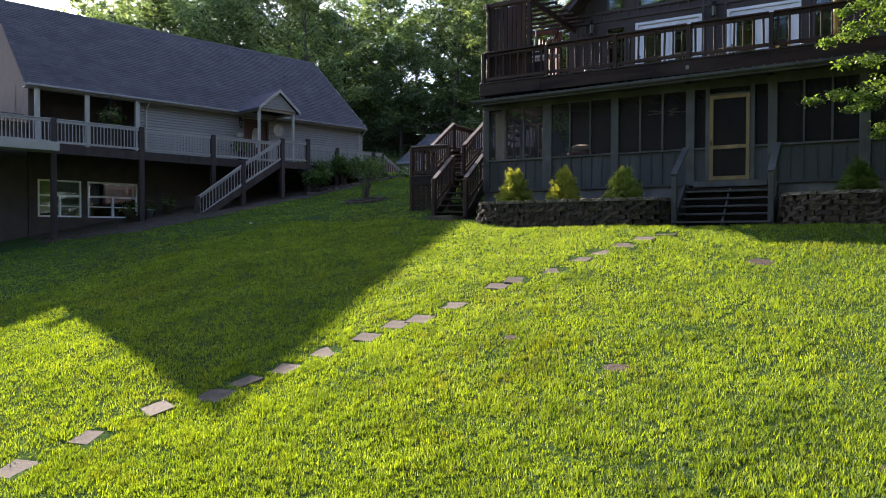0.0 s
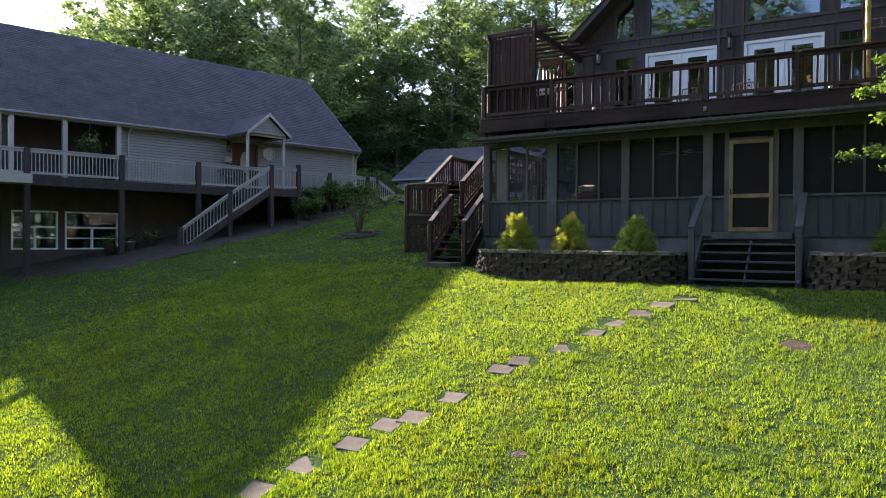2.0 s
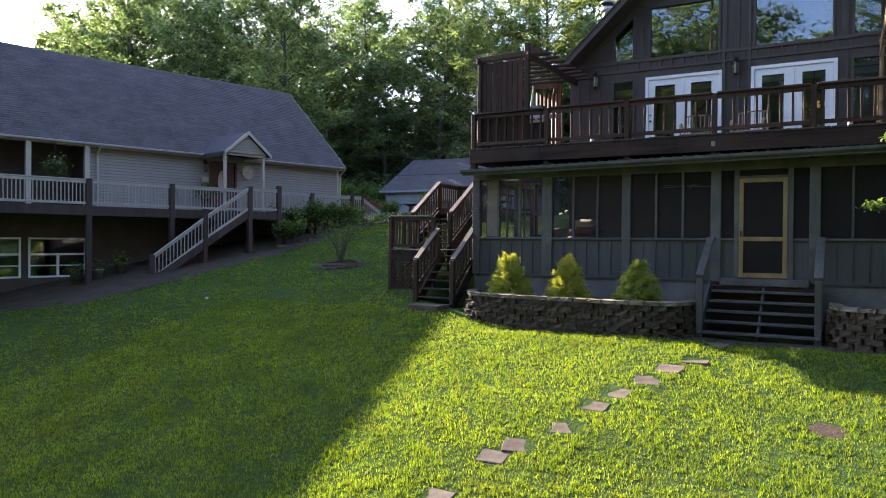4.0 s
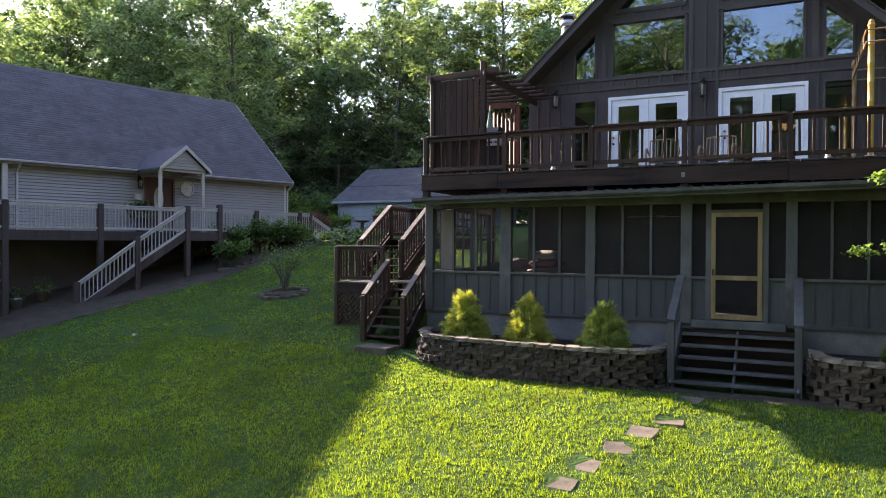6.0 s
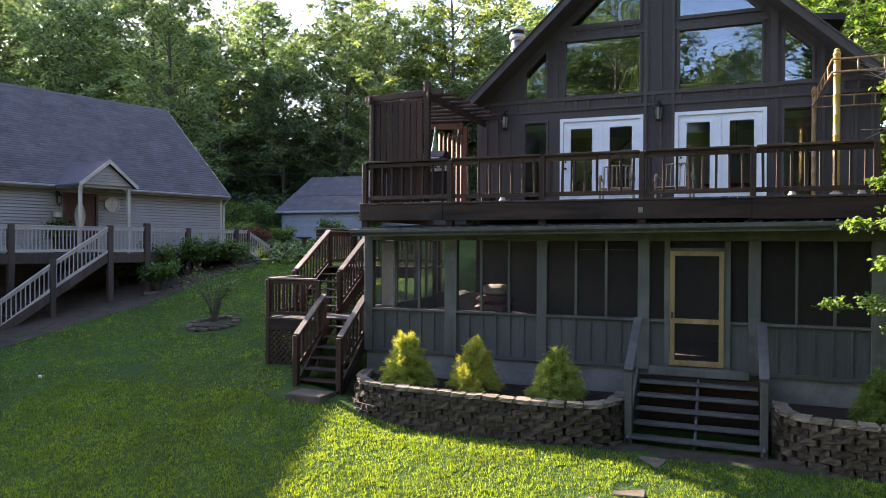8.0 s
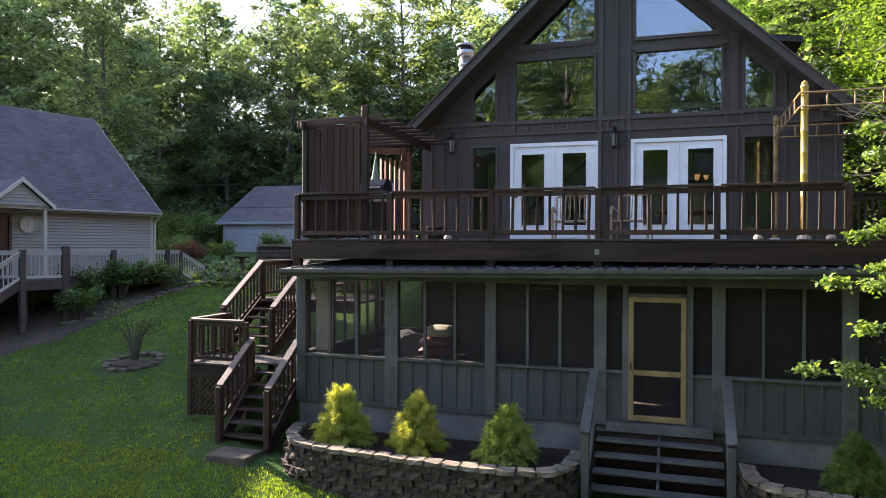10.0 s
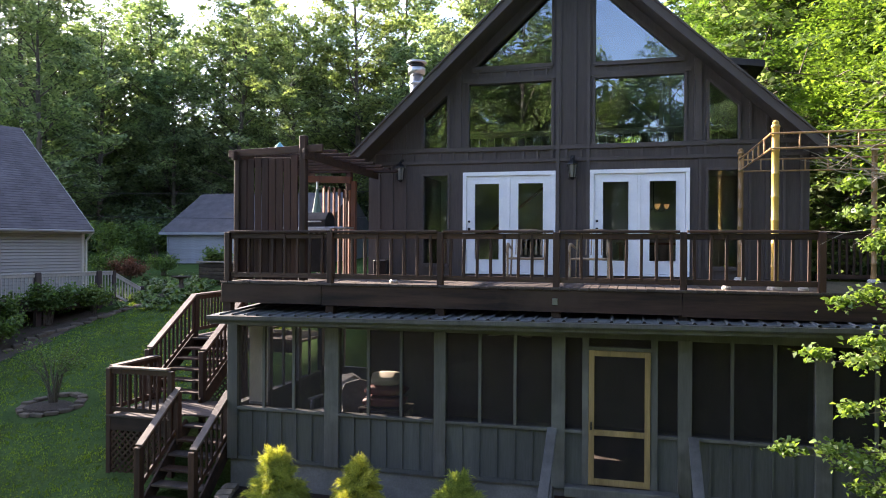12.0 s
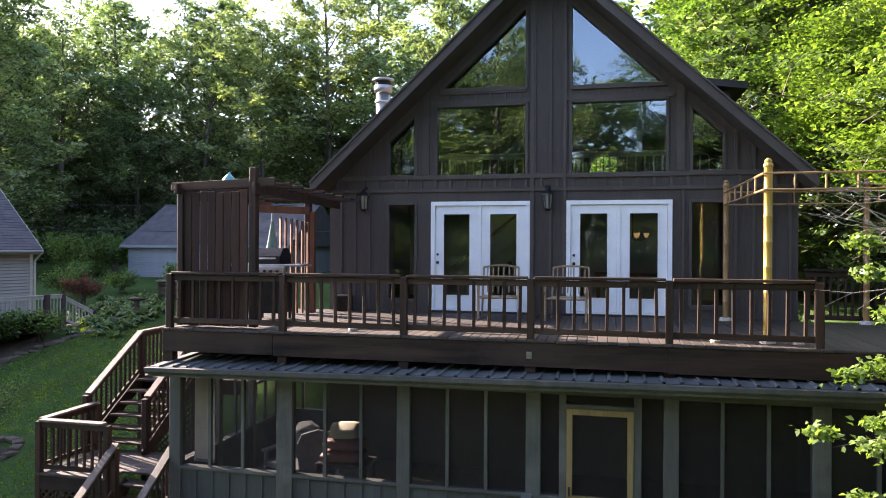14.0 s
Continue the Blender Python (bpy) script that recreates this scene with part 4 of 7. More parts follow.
for k in range(6):
    x = -8.62 + k * 0.115
    part("screen_board", boxes((-0.055, 0.055, -0.012, 0.012, 0, 1.86 - 0.02 * k), bevel=0.003), M_priv_red, pergola, "red cedar board", at=pose(x + 0.04, 21.47, 6.21, 0, 0, -48))
part("screen_rail", bar((-9.0, 21.42, 8.22), (-7.95, 21.42, 8.18), 0.05, 0.14), M_priv_red, pergola)
part("screen_post", boxes((-7.95, -7.86, 21.42, 21.52, 6.22, 8.16)), M_priv_red, pergola)
dome = smooth(part("garden_lantern", turned(bmesh.new(), (-8.62, 19.6, 8.53), [(0.13, 0), (0.12, 0.06), (0.07, 0.13), (0.03, 0.17), (0.01, 0.2)]), surface("teal enamel", (0.10, 0.36, 0.36), (0.16, 0.46, 0.46), 0.3)))
tagged(dome, "small teal domed lantern on the pergola", "lantern")
bowl = smooth(part("garden_bowl", turned(bmesh.new(), (-8.08, 19.6, 8.53), [(0.05, 0), (0.10, 0.03), (0.12, 0.07), (0.09, 0.075), (0.02, 0.05)]), M_stone))
tagged(bowl, "small pale bowl on the pergola", "bowl")

# ---- grill ----
grill = thing("gas_grill", (-8.2, 20.35, DECK_Z), "black gas grill with steel control panel on a cart", "grill")
part("cart", boxes((-8.52, -7.92, 20.15, 20.6, 6.32, 7.02), bevel=0.01), M_black, grill)
for x in (-8.5, -7.96):
    for y in (20.17, 20.58):
        part("leg", boxes((x - 0.02, x + 0.02, y - 0.02, y + 0.02, 6.2, 6.34)), M_black, grill)
part("control_panel", boxes((-8.56, -7.84, 20.07, 20.16, 6.98, 7.14), bevel=0.01), M_steel, grill)
for k in range(5):
    part("knob", tube(bmesh.new(), [(-8.44 + k * 0.12, 20.07, 7.06), (-8.44 + k * 0.12, 20.03, 7.06)], [0.025, 0.02], 10), M_black, grill)
part("shelf", boxes((-8.9, -7.55, 20.14, 20.6, 7.14, 7.18), bevel=0.01), M_steel, grill)
lid = slab(bmesh.new(), [(-8.48, 20.16, 7.18), (-8.48, 20.62, 7.18), (-8.48, 20.62, 7.34), (-8.48, 20.5, 7.46), (-8.48, 20.3, 7.46), (-8.48, 20.17, 7.32)], (0.52, 0, 0))
part("lid", lid, M_black, grill, "domed black lid")
part("handle", bar((-8.42, 20.12, 7.28), (-8.02, 20.12, 7.28), 0.025, 0.025), M_steel, grill)
shade = thing("patio_umbrella", (-8.42, 20.8, DECK_Z), "folded pale green patio umbrella", "umbrella")
part("pole", tube(bmesh.new(), [(-8.42, 20.8, 6.2), (-8.42, 20.8, 8.1)], [0.02, 0.02], 10), M_steel, shade)
fold = bmesh.new()
tube(fold, [(-8.42, 20.8, 7.1), (-8.42, 20.8, 7.3), (-8.42, 20.8, 7.65), (-8.42, 20.8, 7.95)], [0.17, 0.14, 0.07, 0.02], 9)
part("canopy", fold, surface("pale green canvas", (0.12, 0.19, 0.16), (0.18, 0.26, 0.22), 0.8, 4, GRAIN_Z), shade)

# ---- lanterns by the doors ----
lantern_glow = bpy.data.materials.new("lantern glass")
lantern_glow.use_nodes = True
lantern_glow.node_tree.nodes["Principled BSDF"].inputs["Base Color"].default_value = (0.16, 0.155, 0.145, 1)
lantern_glow.node_tree.nodes["Principled BSDF"].inputs["Roughness"].default_value = 0.2


def wall_lantern(x, y, z, s=1.0):
    w = thing("wall_lantern", (x, y, z), "black metal carriage lantern on the siding", "lantern", "wall lanterns")
    part("back_plate", boxes((x - 0.05 * s, x + 0.05 * s, y - 0.03, y, z + 0.03, z + 0.30), bevel=0.006), M_black, w)
    part("arm", tube(bmesh.new(), [(x, y - 0.02, z + 0.2), (x, y - 0.07, z + 0.27), (x, y - 0.12, z + 0.25), (x, y - 0.13, z + 0.19)], [0.011] * 4, 6), M_black, w)
    part("cap", turned(bmesh.new(), (x, y - 0.13, z + 0.10), [(0.125, 0), (0.12, 0.025), (0.04, 0.10), (0.014, 0.14)], 6), M_black, w)
    part("glass", turned(bmesh.new(), (x, y - 0.13, z - 0.16), [(0.065, 0), (0.092, 0.26)], 6), lantern_glow, w)
    for k in range(6):
        a = k * math.pi / 3
        part("bar", bar((x + 0.072 * math.cos(a), y - 0.13 + 0.072 * math.sin(a), z - 0.17), (x + 0.10 * math.cos(a), y - 0.13 + 0.10 * math.sin(a), z + 0.1), 0.012, 0.012, 0), M_black, w)
    part("base", turned(bmesh.new(), (x, y - 0.13, z - 0.21), [(0.015, 0), (0.06, 0.025), (0.078, 0.05)], 6), M_black, w)


wall_lantern(-7.22, WALL_Y, 8.42)
wall_lantern(-3.52, WALL_Y - 0.04, 8.40)

# ---- deck chairs ----
M_chair = surface("bronze painted steel", (0.20, 0.13, 0.075), (0.34, 0.24, 0.14), 0.4, 9, (1, 1, 1), 50, 0.1, 0.002, 0.1, 0.0)


def arm_chair(x, y, turn):
    c = thing("patio_chair", (0, 0, 0), "bronze metal patio chair with scrolled arms and slatted back", "chair", "chairs on the deck")
    for s in (-1, 1):
        X = s * 0.36
        part("arm", tube(bmesh.new(), [(X * 0.95, 0.30, 0.58), (X, 0.12, 0.62), (X, -0.08, 0.66), (X, -0.22, 0.67), (X, -0.31, 0.62), (X, -0.33, 0.52), (X, -0.28, 0.44)], [0.02, 0.024, 0.028, 0.03, 0.03, 0.028, 0.024], 7), M_chair, c)
        part("front_leg", tube(bmesh.new(), [(X, -0.29, 0.5), (X, -0.27, 0.25), (X, -0.31, 0.0)], [0.024] * 3, 7), M_chair, c)
        part("back_leg", tube(bmesh.new(), [(X * 0.9, 0.34, 0.93), (X * 0.92, 0.27, 0.45), (X, 0.34, 0.0)], [0.018] * 3, 7), M_chair, c)
    part("seat", boxes((-0.34, 0.34, -0.29, 0.27, 0.37, 0.41), bevel=0.015), M_chair, c)
    part("top_rail", tube(bmesh.new(), [(-0.33, 0.34, 0.92), (-0.12, 0.36, 0.955), (0.12, 0.36, 0.955), (0.33, 0.34, 0.92)], [0.02] * 4, 7), M_chair, c)
    for k in range(6):
        X = -0.25 + k * 0.1
        part("back_slat", bar((X, 0.27, 0.46), (X, 0.35, 0.93), 0.02, 0.012, 0), M_chair, c)
    c.matrix_basis = pose(x, y, DECK_Z + 0.002, 0, 0, turn)
    return c


first = arm_chair(-4.31, 21.6, 4)
copy_thing(first, pose(-3.08, 21.6, DECK_Z + 0.002, 0, 0, -6))
for x in (-1.05, 0.0, -6.3):
    puck = part("deck_light", turned(bmesh.new(), (x + 0.1, 19.05, DECK_Z), [(0.07, 0), (0.075, 0.03), (0.05, 0.06), (0.045, 0.10), (0.02, 0.11)], 12), M_cream)
    tagged(puck, "small pale deck light on the boards", "deck light", "deck lights")
dark_mat = part("door_box", boxes((-7.75, -7.45, 22.2, 22.5, 6.2, 6.52), bevel=0.02), M_black)
tagged(dark_mat, "small dark box on the deck against the wall", "box")

# ---- bamboo arbour ----
arbour = thing("bamboo_arbour", (0.8, 20.6, DECK_Z), "yellow bamboo arbour on the deck", "arbour")


def culm(p, q, r, mat, name="culm"):
    bm = bmesh.new()
    p, q = Vector(p), Vector(q)
    n = max(2, int((q - p).length / 0.32))
    pts, rad = [], []
    for k in range(n + 1):
        for d, s in ((-0.012, 1.0), (0, 1.12), (0.012, 1.0)):
            f = min(1, max(0, k / n + d / (q - p).length))
            pts.append(p.lerp(q, f)), rad.append(r * s)
    clean = [0] + [i for i in range(1, len(pts)) if (pts[i] - pts[i - 1]).length > 1e-4]
    return smooth(part(name, tube(bm, [pts[i] for i in clean], [rad[i] for i in clean], 10), mat, arbour))


for x, y, m in ((-0.27, 19.15, M_bamboo), (-0.33, 22.3, M_bamboodry), (1.95, 18.98, M_bamboo), (1.95, 22.3, M_bamboodry)):
    culm((x, y, DECK_Z), (x, y, 8.62), 0.054 if m is M_bamboo else 0.05, m, "bamboo_post")
    part("finial", turned(bmesh.new(), (x, y, 8.60), [(0.058, 0), (0.066, 0.02), (0.058, 0.045), (0.045, 0.06), (0.05, 0.085), (0.03, 0.115), (0.008, 0.125)], 12), m, arbour)
    part("foot", turned(bmesh.new(), (x, y, DECK_Z), [(0.11, 0), (0.1, 0.05), (0.07, 0.06)], 12), M_cream, arbour)
for (xa, ya), (xb, yb) in (((-0.36, 18.98), (-0.36, 22.3)), ((-0.36, 18.98), (1.95, 18.98)), ((-0.36, 22.3), (1.95, 22.3)), ((1.95, 18.98), (1.95, 22.3))):
    for z in (8.28, 8.50):
        culm((xa, ya, z), (xb, yb, z), 0.016, M_bamboodry, "cross_pole")
    for k in range(1, 6):
        f = k / 6
        culm((xa + (xb - xa) * f, ya + (yb - ya) * f, 8.28), (xa + (xb - xa) * f, ya + (yb - ya) * f, 8.5), 0.014, M_bamboodry, "spacer")

# ---- flue ----
flue = thing("chimney_flue", (-7.80, 25.5, 9.2), "galvanised round flue with a dark cap", "chimney")
smooth(part("pipe", turned(bmesh.new(), (-7.80, 25.5, 9.0), [(0.17, 0), (0.17, 2.25)], 20), M_steel, flue))
smooth(part("collar", turned(bmesh.new(), (-7.80, 25.5, 11.02), [(0.175, 0), (0.20, 0.015), (0.20, 0.06), (0.175, 0.075)], 20), M_steel, flue))
smooth(part("collar", turned(bmesh.new(), (-7.80, 25.5, 11.28), [(0.17, 0), (0.225, 0.03), (0.225, 0.17), (0.20, 0.19)], 20), M_steel, flue))
smooth(part("louvre", turned(bmesh.new(), (-7.80, 25.5, 11.47), [(0.185, 0), (0.185, 0.11)], 20), M_black, flue, "dark slotted vent"))
for dz in (0.03, 0.07):
    smooth(part("louvre_ring", turned(bmesh.new(), (-7.80, 25.5, 11.47 + dz), [(0.20, 0), (0.205, 0.012), (0.19, 0.02)], 20), M_black, flue))
smooth(part("cap", turned(bmesh.new(), (-7.80, 25.5, 11.58), [(0.26, 0), (0.265, 0.02), (0.25, 0.05), (0.08, 0.085), (0.02, 0.09)], 20), M_steel, flue, "flat weathered rain cap"))

# ---- inside the porch ----
M_red = surface("faded red canvas", (0.085, 0.024, 0.020), (0.16, 0.05, 0.042), 0.6, 5)
M_blind = surface("grey beige blind cloth", (0.34, 0.31, 0.265), (0.44, 0.40, 0.34), 0.85, 3)
M_beige = surface("beige curtain", (0.36, 0.32, 0.25), (0.48, 0.43, 0.34), 0.8, 4, GRAIN_Z)
M_greychair = surface("grey wicker", (0.10, 0.10, 0.105), (0.17, 0.17, 0.175), 0.8, 20, (1, 1, 1), 90, 0.6, 0.006)
curtain = thing("porch_blind", (-8.72, 19.15, PF), "pale beige blind hanging inside the porch", "blind")
part("cloth", boxes((-8.96, -8.60, 19.15, 19.165, 4.02, 5.38)), M_blind, curtain)
part("hem", boxes((-8.965, -8.595, 19.145, 19.172, 3.97, 4.02), bevel=0.006), M_greychair, curtain)
part("roller", tube(bmesh.new(), [(-8.99, 19.16, 5.39), (-8.57, 19.16, 5.39)], [0.025, 0.025], 10), M_greychair, curtain)


def wicker_chair(x, y, turn, mat, name, label):
    c = thing(name, (0, 0, 0), label, "chair")
    part("seat", boxes((-0.32, 0.32, -0.3, 0.3, 0.36, 0.46), bevel=0.04), mat, c)
    back = slab(bmesh.new(), [(-0.36, 0.26, 0.4), (0.36, 0.26, 0.4), (0.40, 0.38, 0.8), (0.28, 0.44, 1.05), (0, 0.46, 1.12), (-0.28, 0.44, 1.05), (-0.40, 0.38, 0.8)], (0, 0.06, 0))
    part("backrest", back, mat, c)
    for s in (-1, 1):
        part("arm", bar((s * 0.36, -0.3, 0.64), (s * 0.38, 0.34, 0.7), 0.1, 0.06, 0.02), mat, c)
        part("leg", boxes((s * 0.3 - 0.03, s * 0.3 + 0.03, -0.28, -0.22, 0, 0.64)), mat, c)
        part("leg", boxes((s * 0.3 - 0.03, s * 0.3 + 0.03, 0.2, 0.26, 0, 0.4)), mat, c)
    c.matrix_basis = pose(x, y, PF, 0, 0, turn)


wicker_chair(-7.15, 20.0, 25, M_greychair, "wicker_chair", "grey wicker armchair inside the porch")
wicker_chair(-8.0, 20.6, -30, M_greychair, "wicker_chair", "grey wicker armchair inside the porch")
bench = thing("side_table", (-6.75, 20.1, PF), "dark wooden side table inside the porch", "table")
part("tabletop", boxes((-7.15, -6.25, 19.85, 20.45, 3.82, 3.87), bevel=0.01), M_fascia, bench)
for x in (-7.1, -6.3):
    for y in (19.9, 20.4):
        part("leg", boxes((x - 0.03, x + 0.03, y - 0.03, y + 0.03, PF, 3.82)), M_fascia, bench)


def cushion(x, y, z, w, d, h, turn, tip, mat, label):
    bm = bmesh.new()
    bmesh.ops.create_cube(bm, size=1, matrix=Matrix.Diagonal((w, d, h, 1)))
    bmesh.ops.subdivide_edges(bm, edges=bm.edges[:], cuts=3, use_grid_fill=True)
    for v in bm.verts:
        e = (2 * v.co.x / w) ** 4 + (2 * v.co.y / d) ** 4
        v.co.z *= max(0.25, 1.0 - 0.38 * e) + 0.08 * noise.noise(v.co * 7)
    ob = smooth(part("cushion", bm, mat, at=pose(x, y, z, tip, 0, turn)))
    tagged(ob, label, "cushion", "cushions in the porch")


cushion(-6.72, 20.12, 3.97, 0.72, 0.55, 0.2, 4, 0, M_red, "red cushion on the side table")
cushion(-6.70, 20.15, 4.16, 0.66, 0.52, 0.2, -7, 0, M_red, "red cushion piled on another")
cushion(-6.74, 20.2, 4.36, 0.52, 0.44, 0.16, 12, 14, M_beige, "pale folded cushion on top of the pile")
fan = thing("ceiling_fan", (-4.4, 20.6, 5.3), "pale ceiling fan under the porch roof, at rest", "fan")
part("rod", tube(bmesh.new(), [(-4.4, 20.6, 5.28), (-4.4, 20.6, 5.72)], [0.015, 0.015], 8), M_black, fan)
part("motor", turned(bmesh.new(), (-4.4, 20.6, 5.18), [(0.05, 0), (0.1, 0.03), (0.1, 0.1), (0.05, 0.13)], 14), M_black, fan)
for k in range(5):
    a = 0.3 + k * 2 * math.pi / 5
    part("blade", bar((-4.4 + 0.12 * math.cos(a), 20.6 + 0.12 * math.sin(a), 5.24), (-4.4 + 0.6 * math.cos(a), 20.6 + 0.6 * math.sin(a), 5.24), 0.12, 0.012, 0.003), M_beige, fan)

# ---- inside the upper room ----
M_lampglow = bpy.data.materials.new("lamp glow")
M_lampglow.use_nodes = True
M_lampglow.node_tree.nodes["Principled BSDF"].inputs["Emission Color"].default_value = (1.0, 0.5, 0.14, 1)
M_lampglow.node_tree.nodes["Principled BSDF"].inputs["Emission Strength"].default_value = 0.07
chand = thing("chandelier", (-1.85, 25.4, 7.6), "lit chandelier over a dining table", "chandelier")
part("rod", tube(bmesh.new(), [(-1.85, 25.4, 7.75), (-1.85, 25.4, 8.9)], [0.012, 0.012], 6), M_black, chand)
for k in range(5):
    a = k * 2 * math.pi / 5
    part("arm", tube(bmesh.new(), [(-1.85, 25.4, 7.75), (-1.85 + 0.18 * math.cos(a), 25.4 + 0.18 * math.sin(a), 7.66), (-1.85 + 0.3 * math.cos(a), 25.4 + 0.3 * math.sin(a), 7.76)], [0.01] * 3, 6), M_black, chand)
    part("shade", turned(bmesh.new(), (-1.85 + 0.3 * math.cos(a), 25.4 + 0.3 * math.sin(a), 7.74), [(0.03, 0), (0.07, 0.1)], 10), M_lampglow, chand)
table = thing("dining_table", (-1.9, 25.4, 6.18), "wooden dining table in the room", "table")
part("tabletop", boxes((-2.7, -1.1, 24.9, 25.9, 6.88, 6.93), bevel=0.01), M_priv_red, table)
for x in (-2.6, -1.2):
    for y in (25.0, 25.8):
        part("leg", boxes((x - 0.04, x + 0.04, y - 0.04, y + 0.04, 6.18, 6.88)), M_priv_red, table)
instair = thing("indoor_stair", (-5.2, 25.5, 6.18), "white-sided indoor stair rising behind the glass doors", "stairs")
for k in range(8):
    part("tread", boxes((-5.9 + k * 0.24, -5.64 + k * 0.24, 25.3, 26.2, 6.18 + k * 0.2, 6.38 + k * 0.2)), M_interior, instair)
part("stringer", bar((-5.95, 25.27, 6.25), (-4.0, 25.27, 7.9), 0.05, 0.3), M_beige, instair)
part("handrail", bar((-5.95, 25.25, 7.05), (-4.1, 25.25, 8.55), 0.06, 0.06), M_priv_red, instair)
loft = thing("loft_rail", (-1.6, 26.3, 8.9), "pale loft railing inside the tall window", "railing")
railing(loft, (-7.0, 26.25, 8.9), (0.2, 26.25, 8.9), 0.9, M_beige, M_beige, 0.2, 0.03)

# ---- the long house with the wooden walkway ----
# its own axes: x along the eaves, y into the house
FRAME[0] = pose(0, 0, 0, 0, 0, 75)
LW, LE, LR, LD = 29.2, 28.83, 33.6, 27.0     # wall, eave, ridge, walkway edge
L0, L1 = 7.75, 23.25
LEAVE_Z, LRIDGE_Z, LDECK = 7.36, 11.50, 4.98
lodge = thing("long_house", (14, LW, 2.0), "long beige house with a steep grey-violet shingled roof", "house")
LOWER = [(8.24, 9.75, 2.5, 3.9), (9.98, 11.88, 2.5, 3.9)]
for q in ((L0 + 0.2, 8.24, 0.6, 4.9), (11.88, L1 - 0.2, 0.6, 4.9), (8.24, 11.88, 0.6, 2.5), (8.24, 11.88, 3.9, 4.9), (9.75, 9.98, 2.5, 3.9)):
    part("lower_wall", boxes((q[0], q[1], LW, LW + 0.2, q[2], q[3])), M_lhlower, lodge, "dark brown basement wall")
upper = part("upper_wall", boxes((11.88, 16.72, LW, LW + 0.2, 4.9, 7.4)), M_vinyl, lodge, "beige lap siding")
for q in ((17.85, L1, LW, LW + 0.2, 4.9, 7.4), (16.72, 17.85, LW, LW + 0.2, 7.05, 7.4)):
    part("upper_wall", boxes(q), M_vinyl, lodge, "beige lap siding")
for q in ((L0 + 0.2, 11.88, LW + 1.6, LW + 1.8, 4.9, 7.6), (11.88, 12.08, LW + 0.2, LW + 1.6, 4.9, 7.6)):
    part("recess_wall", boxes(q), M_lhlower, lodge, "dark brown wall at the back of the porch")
for a, b in ((11.95, 16.72), (17.85, L1)):
    bm = slab(bmesh.new(), [(a, LW, 0.0), (a, LW - 0.034, 0.012), (a, LW - 0.004, 0.112)], (b - a, 0, 0))
    me = mesh_of("siding_board", bm, M_vinyl)
    z = 4.95
    while z < 7.2:
        part("siding_board", me, None, upper, at=pose(0, 0, z))
        z += 0.112
part("end_wall", slab(bmesh.new(), [(L1, LW, 0.6), (L1, 38.0, 0.6), (L1, 38.0, LEAVE_Z), (L1, LR, LRIDGE_Z - 0.2), (L1, LW, LEAVE_Z)], (-0.2, 0, 0)), M_vinyl, lodge)
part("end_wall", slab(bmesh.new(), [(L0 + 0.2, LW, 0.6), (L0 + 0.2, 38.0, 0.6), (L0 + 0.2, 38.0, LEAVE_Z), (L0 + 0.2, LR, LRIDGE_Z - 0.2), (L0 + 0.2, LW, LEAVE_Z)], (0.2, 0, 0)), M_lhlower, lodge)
part("back_wall", boxes((L0 + 0.2, L1, 38.0, 38.2, 0.6, 7.4)), M_vinyl, lodge)
part("upper_floor", boxes((L0 + 0.4, L1 - 0.2, LW + 0.2, 38.0, 4.7, 4.9)), M_floorwood, lodge)
part("corner_board", boxes((L1 - 0.1, L1 + 0.015, LW - 0.03, LW, 4.9, 7.3)), M_cream, lodge)
part("corner_board", boxes((11.80, 11.95, LW - 0.03, LW, 4.9, 7.3)), M_cream, lodge)
pitch = (LRIDGE_Z - LEAVE_Z) / (LR - LE)
for sgn in (-1, 1):
    ye = LR + sgn * (LR - LE)
    part("roof", slab(bmesh.new(), [(L0, LR, LRIDGE_Z - 0.12), (L1 + 0.15, LR, LRIDGE_Z - 0.12), (L1 + 0.15, ye, LEAVE_Z - 0.12), (L0, ye, LEAVE_Z - 0.12)], (0, 0, 0.12)), M_shinglebase, lodge, "steep shingled roof")


def shingles(x0, x1, ye, ze, yr, zr, course=0.145, wide=0.32, seed=3):
    """Overlapping tabs, course by course up a slope that faces -y."""
    r = random.Random(seed)
    up = Vector((0, yr - ye, zr - ze))
    length = up.length
    up.normalize()
    out = Vector((0, -up.z, up.y))
    verts, faces = [], []
    for k in range(int(length / course)):
        s0 = k * course
        x = x0 - r.random() * wide
        while x < x1:
            w = wide * r.uniform(0.97, 1.03)
            a, b = max(x, x0), min(x + w - 0.008, x1)
            if b - a > 0.04:
                t = 0.014 + r.uniform(0, 0.003)
                lo = Vector((0, ye, ze)) + up * (s0 - r.uniform(0, 0.003)) + out * t
                hi = Vector((0, ye, ze)) + up * (s0 + course + 0.01) + out * 0.003
                un = Vector((0, ye, ze)) + up * s0
                i = len(verts)
                verts += [(a, lo.y, lo.z), (b, lo.y, lo.z), (b, hi.y, hi.z), (a, hi.y, hi.z), (a, un.y, un.z), (b, un.y, un.z)]
                faces += [(i, i + 1, i + 2, i + 3), (i + 4, i + 5, i + 1, i)]
            x += w
    me = bpy.data.meshes.new("shingle_cover")
    me.from_pydata(verts, [], faces)
    me.materials.append(M_shingle)
    return me


